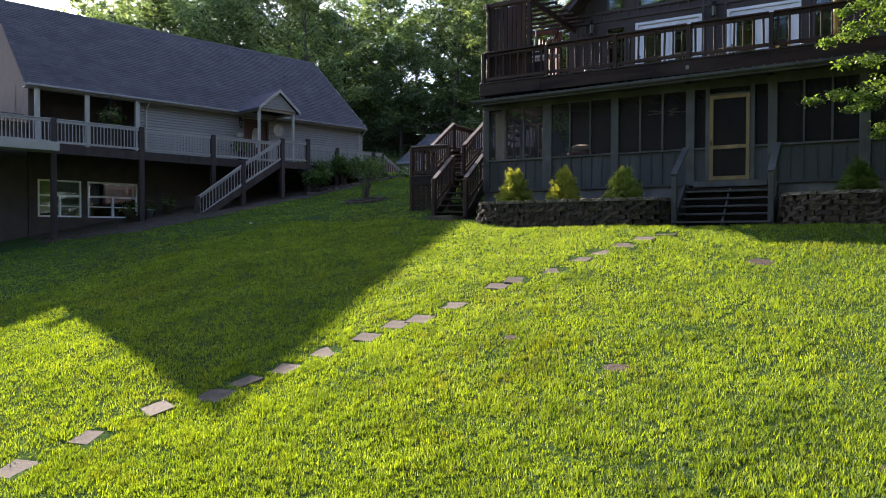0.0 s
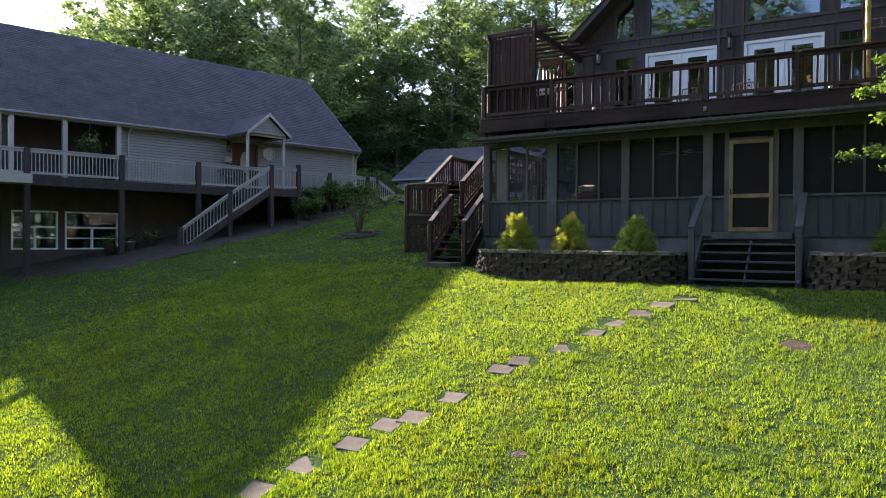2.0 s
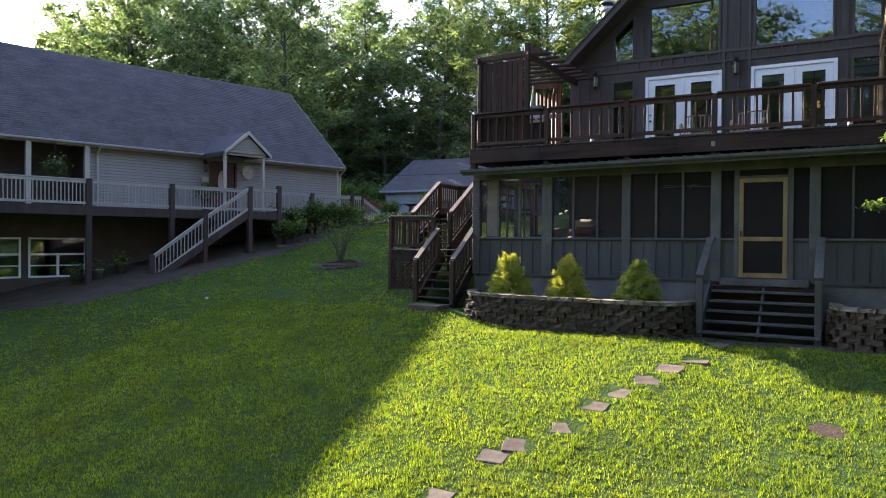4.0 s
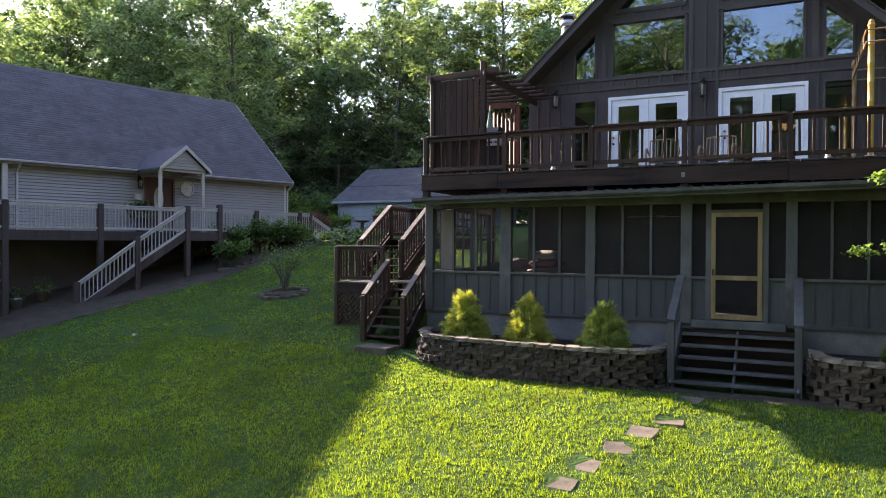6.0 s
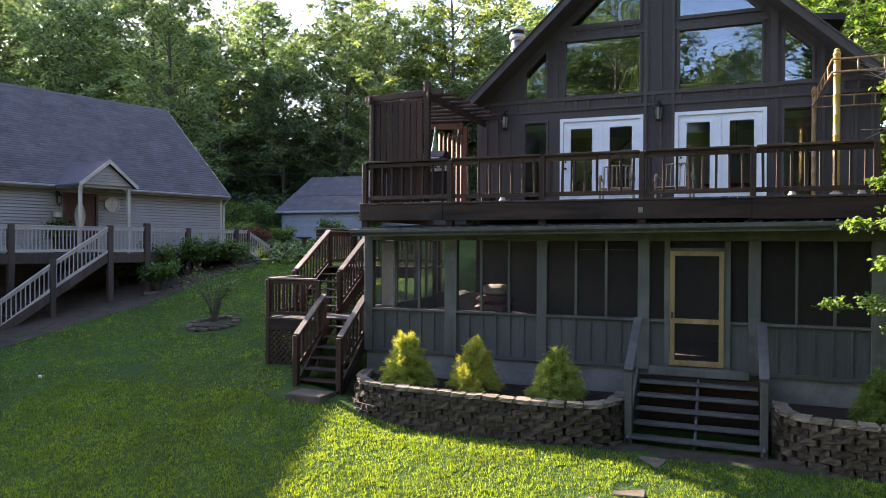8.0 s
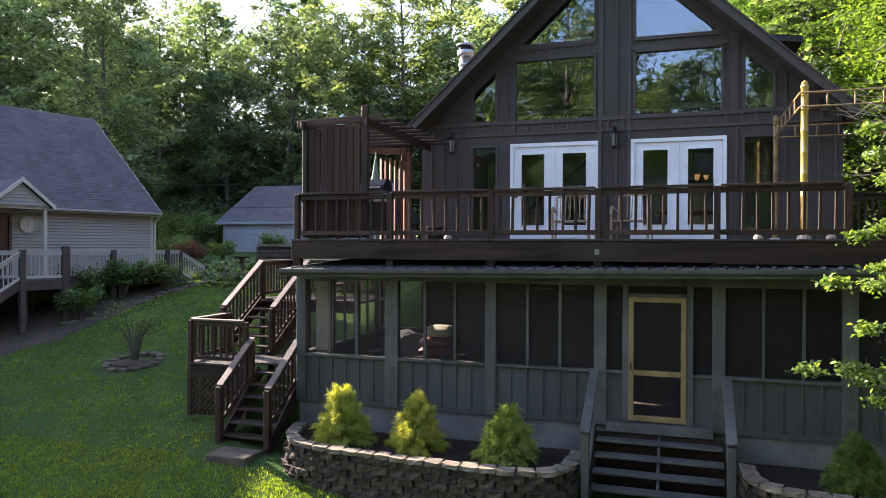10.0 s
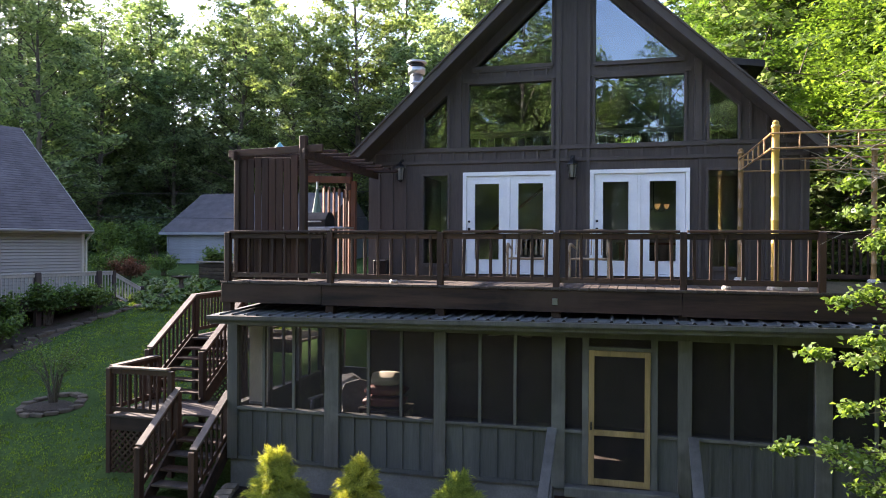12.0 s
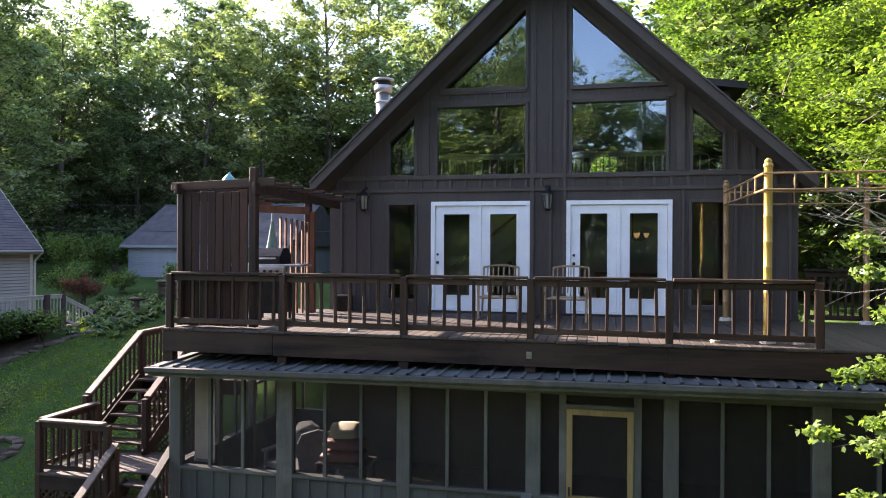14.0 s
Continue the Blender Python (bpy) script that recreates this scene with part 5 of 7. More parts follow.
tagged(part("shingle_cover", shingles(L0, L1 + 0.15, LE, LEAVE_Z, LR, LRIDGE_Z), None, lodge), kind="stuff")
part("ridge_cap", slab(bmesh.new(), [(L0, LR, LRIDGE_Z + 0.012), (L1 + 0.15, LR, LRIDGE_Z + 0.012), (L1 + 0.15, LR - 0.14, LRIDGE_Z + 0.012 - 0.14 * pitch), (L0, LR - 0.14, LRIDGE_Z + 0.012 - 0.14 * pitch)], (0, 0, 0.012)), M_shingle, lodge)
part("fascia", boxes((L0, L1 + 0.15, LE - 0.02, LE, LEAVE_Z - 0.15, LEAVE_Z - 0.01)), M_vinyl, lodge)
part("gutter", boxes((L0 + 0.05, L1 + 0.12, LE - 0.12, LE - 0.022, LEAVE_Z - 0.11, LEAVE_Z - 0.02), bevel=0.02), M_vinyl, lodge)
part("soffit", boxes((L0, L1 + 0.1, LE, LW, LEAVE_Z - 0.16, LEAVE_Z - 0.14)), M_cream, lodge)
part("barge_board", slab(bmesh.new(), [(L1 + 0.15, LE, LEAVE_Z - 0.14), (L1 + 0.15, LR, LRIDGE_Z - 0.14), (L1 + 0.15, LR, LRIDGE_Z), (L1 + 0.15, LE, LEAVE_Z)], (0.03, 0, 0)), M_cream, lodge)

# walkway along the upper floor
walkway = thing("wooden_walkway", (14, 28, 2), "dark brown raised walkway with pale balusters", "walkway")
part("walkway_floor", boxes((6.0, L1 - 0.3, LD + 0.05, LW - 0.03, LDECK - 0.05, LDECK)), M_lhdark, walkway)
part("rim_beam", boxes((6.0, L1 - 0.3, LD, LD + 0.05, LDECK - 0.32, LDECK - 0.01)), M_lhdark, walkway)
LPOSTS = [8.18, 11.22, 14.10, 17.25, 18.60, 20.25, 22.40]
for x in LPOSTS:
    base = ground_z(*(FRAME[0] @ Vector((x, LD, 0))).xy) - 0.2
    part("post", boxes((x - 0.09, x + 0.09, LD - 0.02, LD + 0.16, base, LDECK + 0.92 + (0.12 if 18 < x < 19 else 0)), bevel=0.01), M_lhdark, walkway)
for a, b in ((6.0, 8.18), (8.18, 11.22), (11.22, 14.10), (14.10, 17.25), (18.60, 20.25), (20.25, 22.40)):
    railing(walkway, (a + 0.09, LD + 0.07, LDECK), (b - 0.09, LD + 0.07, LDECK), 0.88, M_bal, M_bal, 0.115, 0.03, 0.09, 0.09)
railing(walkway, (22.49, LD + 0.07, LDECK), (22.95, LD + 0.07, LDECK), 0.88, M_bal, M_bal, 0.115, 0.03, 0.09, 0.09)
railing(walkway, (23.05, LD + 0.07, LDECK - 0.05), (24.1, LD + 0.07, LDECK - 0.62), 0.86, M_bal, M_bal, 0.115, 0.03, 0.09, 0.09)
for x, z in ((23.0, LDECK + 0.9), (24.15, LDECK + 0.3)):
    part("post", boxes((x - 0.06, x + 0.06, LD + 0.01, LD + 0.13, 3.6, z), bevel=0.01), M_lhdark, walkway)
for k in range(3):
    part("tread", boxes((23.1 + k * 0.3, 23.42 + k * 0.3, LD + 0.15, LW - 0.4, LDECK - 0.22 - k * 0.18, LDECK - 0.18 - k * 0.18)), M_lhdark, walkway)
# bump-out landing and the stair down along the walkway
LO = 26.1
stair = thing("walkway_stair", (15.0, LO, 2.5), "dark wooden stair with pale handrail beside the walkway", "stairs")
sx0, sz0, sx1, sz1 = 12.95, 2.36, 16.65, LDECK
part("landing", boxes((16.65, 18.0, LO, LD - 0.01, LDECK - 0.05, LDECK)), M_lhdark, stair)
part("landing_rim", boxes((16.65, 18.0, LO - 0.04, LO, LDECK - 0.3, LDECK - 0.01), (17.98, 18.02, LO, LD - 0.01, LDECK - 0.3, LDECK - 0.01)), M_lhdark, stair)
for y in (LO - 0.02, LD - 0.12):
    part("stringer", bar((sx0, y, sz0 + 0.05), (sx1, y, sz1 - 0.12), 0.05, 0.26), M_lhdark, stair)
for k in range(13):
    f = (k + 0.5) / 13
    x, z = sx0 + (sx1 - sx0) * f, sz0 + (sz1 - sz0) * (k + 1) / 14
    part("tread", boxes((x - 0.15, x + 0.13, LO + 0.01, LD - 0.15, z - 0.04, z)), M_lhdark, stair)
railing(stair, (sx0 + 0.05, LO - 0.02, sz0 + 0.08), (14.85, LO - 0.02, 3.78), 0.88, M_bal, M_bal, 0.125, 0.03, 0.1, 0.09)
railing(stair, (14.95, LO - 0.02, 3.85), (sx1, LO - 0.02, sz1 - 0.02), 0.88, M_bal, M_bal, 0.125, 0.03, 0.1, 0.09)
railing(stair, (16.8, LO - 0.0, LDECK), (17.92, LO - 0.0, LDECK), 0.88, M_bal, M_bal, 0.115, 0.03, 0.09, 0.09)
for x, z in ((sx0, sz0), (14.9, 3.82), (16.72, sz1 - 0.05), (18.0, sz1 + 0.05)):
    base = ground_z(*(FRAME[0] @ Vector((x, LO, 0))).xy) - 0.2
    part("newel", boxes((x - 0.08, x + 0.08, LO - 0.1, LO + 0.06, base, z + 0.98), bevel=0.01), M_lhdark, stair)

# entrance with its small gable
portico = thing("entrance_portico", (17.2, LD, LDECK), "small gabled portico with cream trim over the entrance", "portico")
PXL, PXR, PXC, PZ = 16.18, 18.2, 17.19, 8.16
for x in (16.31, 18.0):
    part("post", boxes((x - 0.05, x + 0.05, LD + 0.2, LD + 0.3, LDECK, 7.3)), M_cream, portico)
part("gable", slab(bmesh.new(), [(PXL + 0.12, LD + 0.12, 7.28), (PXR - 0.12, LD + 0.12, 7.28), (PXC, LD + 0.12, 8.02)], (0, 0.08, 0)), M_vinyl, portico)
for k in range(6):
    z = 7.30 + k * 0.11
    w = (8.02 - z) / 0.74 * 0.89
    if w > 0.1:
        part("siding_board", slab(bmesh.new(), [(PXC - w, LD + 0.12, z), (PXC - w, LD + 0.10, z + 0.005), (PXC - w, LD + 0.117, z + 0.105)], (2 * w - 0.1, 0, 0)), M_vinyl, portico)
for s in (-1, 1):
    xe = PXC + s * 1.03
    part("roof", slab(bmesh.new(), [(PXC, LD, 8.10), (xe, LD, 7.24), (xe, LE + 0.1, 7.24), (PXC, LE + 1.0, 8.10)], (0, 0, 0.07)), M_shinglebase, portico)
    part("rake_board", slab(bmesh.new(), [(PXC, LD - 0.025, 8.18), (xe, LD - 0.025, 7.32), (xe, LD - 0.025, 7.18), (PXC, LD - 0.025, 8.03)], (0, 0.025, 0)), M_cream, portico)
    part("beam", boxes((xe - s * 0.22, xe - s * 0.12, LD + 0.2, LW - 0.03, 7.2, 7.3)), M_cream, portico)
part("beam", boxes((PXL + 0.22, PXR - 0.22, LD + 0.205, LD + 0.30, 7.2, 7.28)), M_cream, portico)
entry = thing("entry_door", (17.3, LW, LDECK), "dark red front door with oval glass", "door")
part("door_leaf", boxes((16.75, 17.82, LW + 0.04, LW + 0.1, LDECK, 7.03)), M_entry, entry)
part("casing", boxes((16.66, 16.75, LW - 0.03, LW + 0.1, LDECK, 7.12), (17.82, 17.91, LW - 0.03, LW + 0.1, LDECK, 7.12), (16.75, 17.82, LW - 0.03, LW + 0.1, 7.03, 7.12)), M_entry, entry)
oval = bmesh.new()
bmesh.ops.create_circle(oval, cap_ends=True, segments=20, radius=1, matrix=Matrix.Translation((17.27, LW + 0.03, 6.3)) @ Matrix.Rotation(radians(90), 4, "X") @ Matrix.Diagonal((0.2, 0.46, 1, 1)))
part("oval_glass", oval, M_cream, entry, "pale oval glass")
octo = thing("octagonal_window", (18.42, LW - 0.05, 6.46), "octagonal window with cream frame and thin crossing bars", "window")
def eight(r):
    return [(18.42 + r * math.cos(radians(22.5 + 45 * k)), 6.76 + r * math.sin(radians(22.5 + 45 * k))) for k in range(8)]


for (ax, az), (bx, bz) in zip(eight(0.285), eight(0.285)[1:] + eight(0.285)[:1]):
    part("window_frame", bar((ax, LW - 0.05, az), (bx, LW - 0.05, bz), 0.06, 0.055, 0.004), M_cream, octo)
# The pane's pale colour stands for the reflection in the glass.
part("pane", slab(bmesh.new(), [(px, LW - 0.04, pz) for px, pz in eight(0.27)], (0, 0.01, 0)), M_palepane, octo, "pane coloured pale for its reflection")
part("glazing_bar", boxes((18.41, 18.43, LW - 0.058, LW - 0.042, 6.51, 7.01)), M_cream, octo)
part("glazing_bar", boxes((18.17, 18.67, LW - 0.055, LW - 0.043, 6.75, 6.77)), M_cream, octo)
# lower windows
for x0, x1, z0, z1 in LOWER:
    w = thing("window", (x0, LW, z0), "white basement window under the walkway", "window")
    part("window_frame", boxes((x0, x0 + 0.06, LW - 0.03, LW + 0.08, z0, z1), (x1 - 0.06, x1, LW - 0.03, LW + 0.08, z0, z1), (x0 + 0.06, x1 - 0.06, LW - 0.03, LW + 0.08, z1 - 0.06, z1), (x0 + 0.06, x1 - 0.06, LW - 0.03, LW + 0.08, z0, z0 + 0.06), ((x0 + x1) / 2 - 0.04, (x0 + x1) / 2 + 0.04, LW - 0.02, LW + 0.08, z0 + 0.06, z0 + 0.8), (x0 + 0.06, x1 - 0.06, LW - 0.02, LW + 0.08, z0 + 0.78, z0 + 0.85), (x0 + 0.06, x1 - 0.06, LW - 0.015, LW + 0.07, z0 + 0.4, z0 + 0.44)), M_white, w)
    g = part("pane", boxes((x0 + 0.06, x1 - 0.06, LW + 0.03, LW + 0.04, z0 + 0.06, z1 - 0.06)), M_glass, w)
    g.visible_shadow = False
for x in (8.18, 9.9, 11.8):
    part("porch_post", boxes((x - 0.08, x + 0.08, LE + 0.05, LE + 0.21, LDECK, 7.2)), M_cream, lodge)
part("balcony_beam", boxes((5.4, 8.1, LD - 0.9, LD - 0.02, LDECK - 0.32, LDECK - 0.02)), M_cream, lodge, "pale balcony edge beam")
part("wing_wall", boxes((2.0, L0 + 0.19, LW + 0.1, 37.0, 0.0, 5.95)), M_lhlower, lodge, "low wing at the end of the house")
part("wing_roof", slab(bmesh.new(), [(1.7, LE, 6.02), (L0 - 0.03, LE, 6.02), (L0 - 0.03, 37.2, 7.3), (1.7, 37.2, 7.3)], (0, 0, 0.16)), M_shinglebase, lodge)
FRAME[0] = Matrix.Identity(4)

# ---- outbuilding behind ----
shed = thing("outbuilding", (-26, 49, 5), "blue-grey sided outbuilding with a shingled gable roof", "shed")
SX0, SX1, SY0, SY1, SE, SR = -30.9, -20.5, 47.0, 55.5, 7.6, 10.3
swall = part("wall", boxes((SX0, SX1, SY0, SY1, 4.4, SE)), M_shedwall, shed)
me = mesh_of("siding_board", slab(bmesh.new(), [(SX0, SY0, 0), (SX0, SY0 - 0.03, 0.008), (SX0, SY0 - 0.006, 0.15)], (SX1 - SX0, 0, 0)), M_shedwall)
z = 4.9
while z < SE - 0.1:
    part("siding_board", me, None, swall, at=pose(0, 0, z))
    z += 0.15
ex0, ex1, ey0, ey1, ym = SX0 - 0.35, SX1 + 0.35, SY0 - 0.4, SY1 + 0.4, (SY0 + SY1) / 2
bm = bmesh.new()
v = [bm.verts.new(p) for p in ((ex0, ey0, SE), (ex1, ey0, SE), (ex1, ey1, SE), (ex0, ey1, SE), (ex0, ym, SR), (ex1, ym, SR))]
for f in ((0, 1, 5, 4), (1, 2, 5), (2, 3, 4, 5), (3, 0, 4), (3, 2, 1, 0)):
    bm.faces.new([v[i] for i in f])
part("roof", bm, M_shedroof, shed)
part("fascia", boxes((ex0, ex1, ey0 - 0.03, ey0, SE - 0.16, SE)), M_shedwall, shed)
part("corner_board", boxes((SX0 - 0.03, SX0 + 0.08, SY0 - 0.05, SY0, 4.4, SE - 0.02)), M_shedwall, shed)

# ---- planting beds with their block walls ----
def block_mesh(seed, high=0.108):
    """A split-faced wall block: rough front, tapering to the back."""
    r = random.Random(seed)
    bm = bmesh.new()
    front = [(-0.146, -0.042), (-0.09, -0.06), (0.0, -0.066), (0.09, -0.06), (0.146, -0.042)]
    pts = [(x + r.uniform(-0.01, 0.01), y + r.uniform(-0.012, 0.01)) for x, y in front] + [(0.115, 0.16), (-0.115, 0.16)]
    slab(bm, [(x, y, 0) for x, y in pts], (0, 0, high))
    bmesh.ops.subdivide_edges(bm, edges=[e for e in bm.edges if abs(e.verts[0].co.z - e.verts[1].co.z) > 0.05 and e.verts[0].co.y < 0], cuts=1)
    for v in bm.verts:
        v.co += Vector((r.uniform(-0.010, 0.010), r.uniform(-0.024, 0.014), r.uniform(-0.016, 0.0)))
    return bm


BLOCKS = [mesh_of("block", block_mesh(s), M_block) for s in range(9)]
CAPS = [mesh_of("cap_block", block_mesh(s + 20, 0.075), M_cap) for s in range(5)]


def walk_along(pts, step):
    """Points and headings at even steps along a bent line."""
    out, left = [], step / 2
    for a, b in zip(pts, pts[1:]):
        a, b = Vector(a), Vector(b)
        ln = (b - a).length
        s = left
        while s < ln:
            out.append((a.lerp(b, s / ln), math.degrees(math.atan2(b.y - a.y, b.x - a.x))))
            s += step
        left = s - ln
    return out


def rounded(pts, times=2):
    for _ in range(times):
        q = [pts[0]]
        for a, b in zip(pts, pts[1:]):
            q += [tuple(np.array(a) * 0.75 + np.array(b) * 0.25), tuple(np.array(a) * 0.25 + np.array(b) * 0.75)]
        pts = q + [pts[-1]]
    return pts


def bed(line, top, label, soil):
    wall_ = thing("block_wall", (line[0][0], line[0][1], 2.0), label, "retaining wall", "block walls of the beds")
    line = rounded(line)
    r = random.Random(len(line))
    n = 7
    for c in range(n):
        z = top - 0.075 - 0.112 * (n - 1 - c)
        shift = 0.024 * (n - 1 - c)
        places = walk_along(line, 0.295)
        for i, (p, a) in enumerate(places):
            q = p
            if c % 2:
                nx = places[(i + 1) % len(places)][0] if i + 1 < len(places) else p
                q = (p + nx) / 2
            nrm = Vector((math.sin(radians(a)), -math.cos(radians(a))))
            q = q + nrm * (shift + (r.uniform(0.015, 0.045) if c == n - 1 else r.uniform(-0.025, 0.025)))
            me = r.choice(CAPS if c == n - 1 else BLOCKS)
            part("cap_block" if c == n - 1 else "block", me, None, wall_, at=pose(q.x, q.y, z, r.uniform(-3, 3), r.uniform(-1.8, 1.8), a + r.uniform(-5, 5)))
    bm = bmesh.new()
    inner = [(x, y) for x, y in line] + soil
    vs = [bm.verts.new((x, y, top - 0.13 + 0.03 * noise.noise((x * 2, y * 2, 0)))) for x, y in inner]
    f = bm.faces.new(vs)
    if f.normal.z < 0:
        f.normal_flip()
    ext = bmesh.ops.extrude_face_region(bm, geom=[f])
    for v in ext["geom"]:
        if isinstance(v, bmesh.types.BMVert):
            v.co.z -= 0.5
    bmesh.ops.recalc_face_normals(bm, faces=bm.faces)
    bmesh.ops.triangulate(bm, faces=bm.faces[:])
    s = part("bed_soil", bm, M_mulch)
    tagged(s, "dark mulch in the raised planting bed", "mulch", kind="stuff")


bed([(-9.0, 18.62), (-8.75, 17.75), (-8.2, 17.30), (-6.5, 17.14), (-4.6, 17.02), (-3.92, 17.2), (-3.72, 17.7), (-3.72, 18.3)], 2.72, "tumbled concrete block wall round the planting bed", [(-3.72, 18.85), (-9.0, 18.85)])
bed([(-1.18, 18.4), (-1.16, 17.75), (-0.8, 17.3), (0.6, 17.12), (2.6, 17.02)], 2.76, "tumbled concrete block wall round the second bed", [(2.6, 18.85), (-1.18, 18.85)])


def thread_bush(x, y, z, h, w, seed, label, outer=M_gold, inner=M_goldinshade):
    """A thread cypress: arching plumes round a cone, each hung with fine drooping threads."""
    r = np.random.RandomState(seed)
    b = thing("golden_cypress", (x, y, z), label, "shrub", "golden shrubs in the beds")
    bm = bmesh.new()
    tube(bm, [(x, y, z - 0.05), (x + 0.02, y, z + h * 0.5), (x, y, z + h * 0.85)], [0.03, 0.02, 0.006], 6)
    part("stem", bm, M_bark, b)
    plumes = int(150 * (w / 0.45))
    f = (np.arange(plumes) + r.uniform(0, 1, plumes)) / plumes
    ang = np.arange(plumes) * 2.4 + r.uniform(-0.4, 0.4, plumes)
    reach = w * (1.08 * (1 - f) ** 0.85 + 0.05) * r.uniform(0.72, 1.06, plumes) + 0.03
    lead = r.randint(0, 5, plumes)          # several leaders of different height
    lx, ly = r.uniform(-0.16, 0.16, 5) * w, r.uniform(-0.16, 0.16, 5) * w
    tall = np.array([1.0, 0.86, 0.74, 0.9, 0.66])
    reach *= np.array([1.0, 0.9, 0.95, 0.8, 1.0])[lead]
    roots = np.stack([x + lx[lead] + 0.12 * reach * np.cos(ang), y + ly[lead] + 0.12 * reach * np.sin(ang), z + 0.03 + 0.70 * h * f * tall[lead]], 1)
    ways = np.stack([np.cos(ang) * reach, np.sin(ang) * reach, h * r.uniform(0.16, 0.40, plumes) * (0.45 + f)], 1)
    # Inner plumes get a darker colour for the shade inside the bush.
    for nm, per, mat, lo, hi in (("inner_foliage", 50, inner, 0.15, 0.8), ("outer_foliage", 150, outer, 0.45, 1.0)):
        count = per * plumes
        pick = np.repeat(np.arange(plumes), per)
        u = r.uniform(lo, hi, count)[:, None]
        base = roots[pick] + ways[pick] * u + r.normal(0, 0.026, (count, 3)) * (1.5 - u)
        size = np.linalg.norm(ways[pick], axis=1)
        base[:, 2] -= 0.22 * (u[:, 0] ** 2.5) * size
        base[:, 2] = np.maximum(base[:, 2], z + 0.02)
        out = ways[pick] / size[:, None] + r.normal(0, 0.46, (count, 3))
        out /= np.linalg.norm(out, axis=1)[:, None]
        side = np.cross(out, r.normal(0, 1, (count, 3)))
        side /= np.linalg.norm(side, axis=1)[:, None]
        ln = r.uniform(0.05, 0.17, count)[:, None]
        fall = np.zeros((count, 3))
        fall[:, 2] = -r.uniform(0.1, 0.75, count) * ln[:, 0]
        v = np.empty((count, 4, 3))
        mid, tip = base + out * ln * 0.55 + fall * 0.2, base + out * ln + fall
        v[:, 0], v[:, 1], v[:, 2], v[:, 3] = base, mid + side * 0.0042, tip, mid - side * 0.0042
        me = bpy.data.meshes.new(nm)
        me.from_pydata(v.reshape(-1, 3).tolist(), [], (np.arange(count * 4).reshape(-1, 4)).tolist())
        me.materials.append(mat)
        part(nm, me, None, b)


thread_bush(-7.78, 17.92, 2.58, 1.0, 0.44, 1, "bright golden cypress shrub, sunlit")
thread_bush(-6.38, 17.95, 2.58, 0.95, 0.40, 2, "golden-green cypress shade tone shrub with a narrow top")
thread_bush(-4.80, 17.85, 2.58, 0.86, 0.44, 3, "rounded golden-green cypress shade tone shrub", M_goldmid, M_goldshade)
thread_bush(0.25, 17.9, 2.62, 0.74, 0.40, 4, "rounded green cypress shade tone shrub in the shade", M_goldshade, M_shrub)

# ---- stepping stones ----
STONES = [(-7.46, 4.62), (-7.31, 5.39), (-7.22, 6.2), (-6.74, 6.7), (-6.73, 7.19), (-6.5, 7.69), (-6.27, 8.34), (-6.0, 8.93), (-5.87, 9.53), (-5.62, 9.82), (-5.42, 10.53), (-5.19, 11.66), (-4.94, 12.04), (-4.5, 12.72), (-4.36, 13.5), (-4.16, 14.07), (-3.81, 14.64), (-3.58, 15.2), (-3.24, 15.65), (-3.06, 16.69)]
r = random.Random(5)
for i, (x, y) in enumerate(STONES):
    hw, hd = r.uniform(0.19, 0.25), r.uniform(0.16, 0.20)
    bm = bmesh.new()
    ring = []
    for u, w in ((-1, -1), (0, -1.02), (1, -1), (1.02, 0), (1, 1), (0, 1.0), (-1, 1), (-1.02, 0)):
        ring.append((hw * u * r.uniform(0.92, 1.04), hd * w * r.uniform(0.92, 1.04), 0))
    slab(bm, ring, (0, 0, 0.06))
    bmesh.ops.bevel(bm, geom=bm.edges[:], offset=0.012, segments=1, affect="EDGES")
    ob = part("stepping_stone", bm, M_stone, at=pose(x, y, ground_z(x, y) - 0.056, 12.5 if y < 15.5 else 4, r.uniform(-2, 2), r.uniform(-18, 18)))
    tagged(ob, "flat grey-brown stepping stone sunk in the lawn", "stepping stone", "stepping stones")

# ---- ring planter on the lawn ----
planter = thing("ring_planter", (-15.3, 21.3, ground_z(-15.3, 21.3)), "low ring of flat grey stones round a sparse shrub", "planter")
r = random.Random(9)
for k in range(14):
    a = 2 * math.pi * k / 14
    rx, ry = 0.66 * r.uniform(0.93, 1.07), 0.6 * r.uniform(0.93, 1.07)
    x, y = -15.3 + rx * math.cos(a), 21.3 + ry * math.sin(a)
    bm = bmesh.new()
    slab(bm, [(-0.15, -0.1, 0), (0.15, -0.11, 0), (0.13, 0.1, 0), (-0.13, 0.11, 0)], (0, 0, 0.09))
    bmesh.ops.bevel(bm, geom=bm.edges[:], offset=0.015, segments=1, affect="EDGES")
    part("rim_stone", bm, M_stone, planter, at=pose(x, y, ground_z(x, y) - 0.02, r.uniform(-5, 5), r.uniform(-5, 5), math.degrees(a) + 90))
bm = bmesh.new()
turned(bm, (-15.3, 21.3, ground_z(-15.3, 21.3) - 0.1), [(0.62, 0), (0.58, 0.12), (0.3, 0.17), (0.05, 0.19)], 18)
part("soil", bm, M_block, planter)


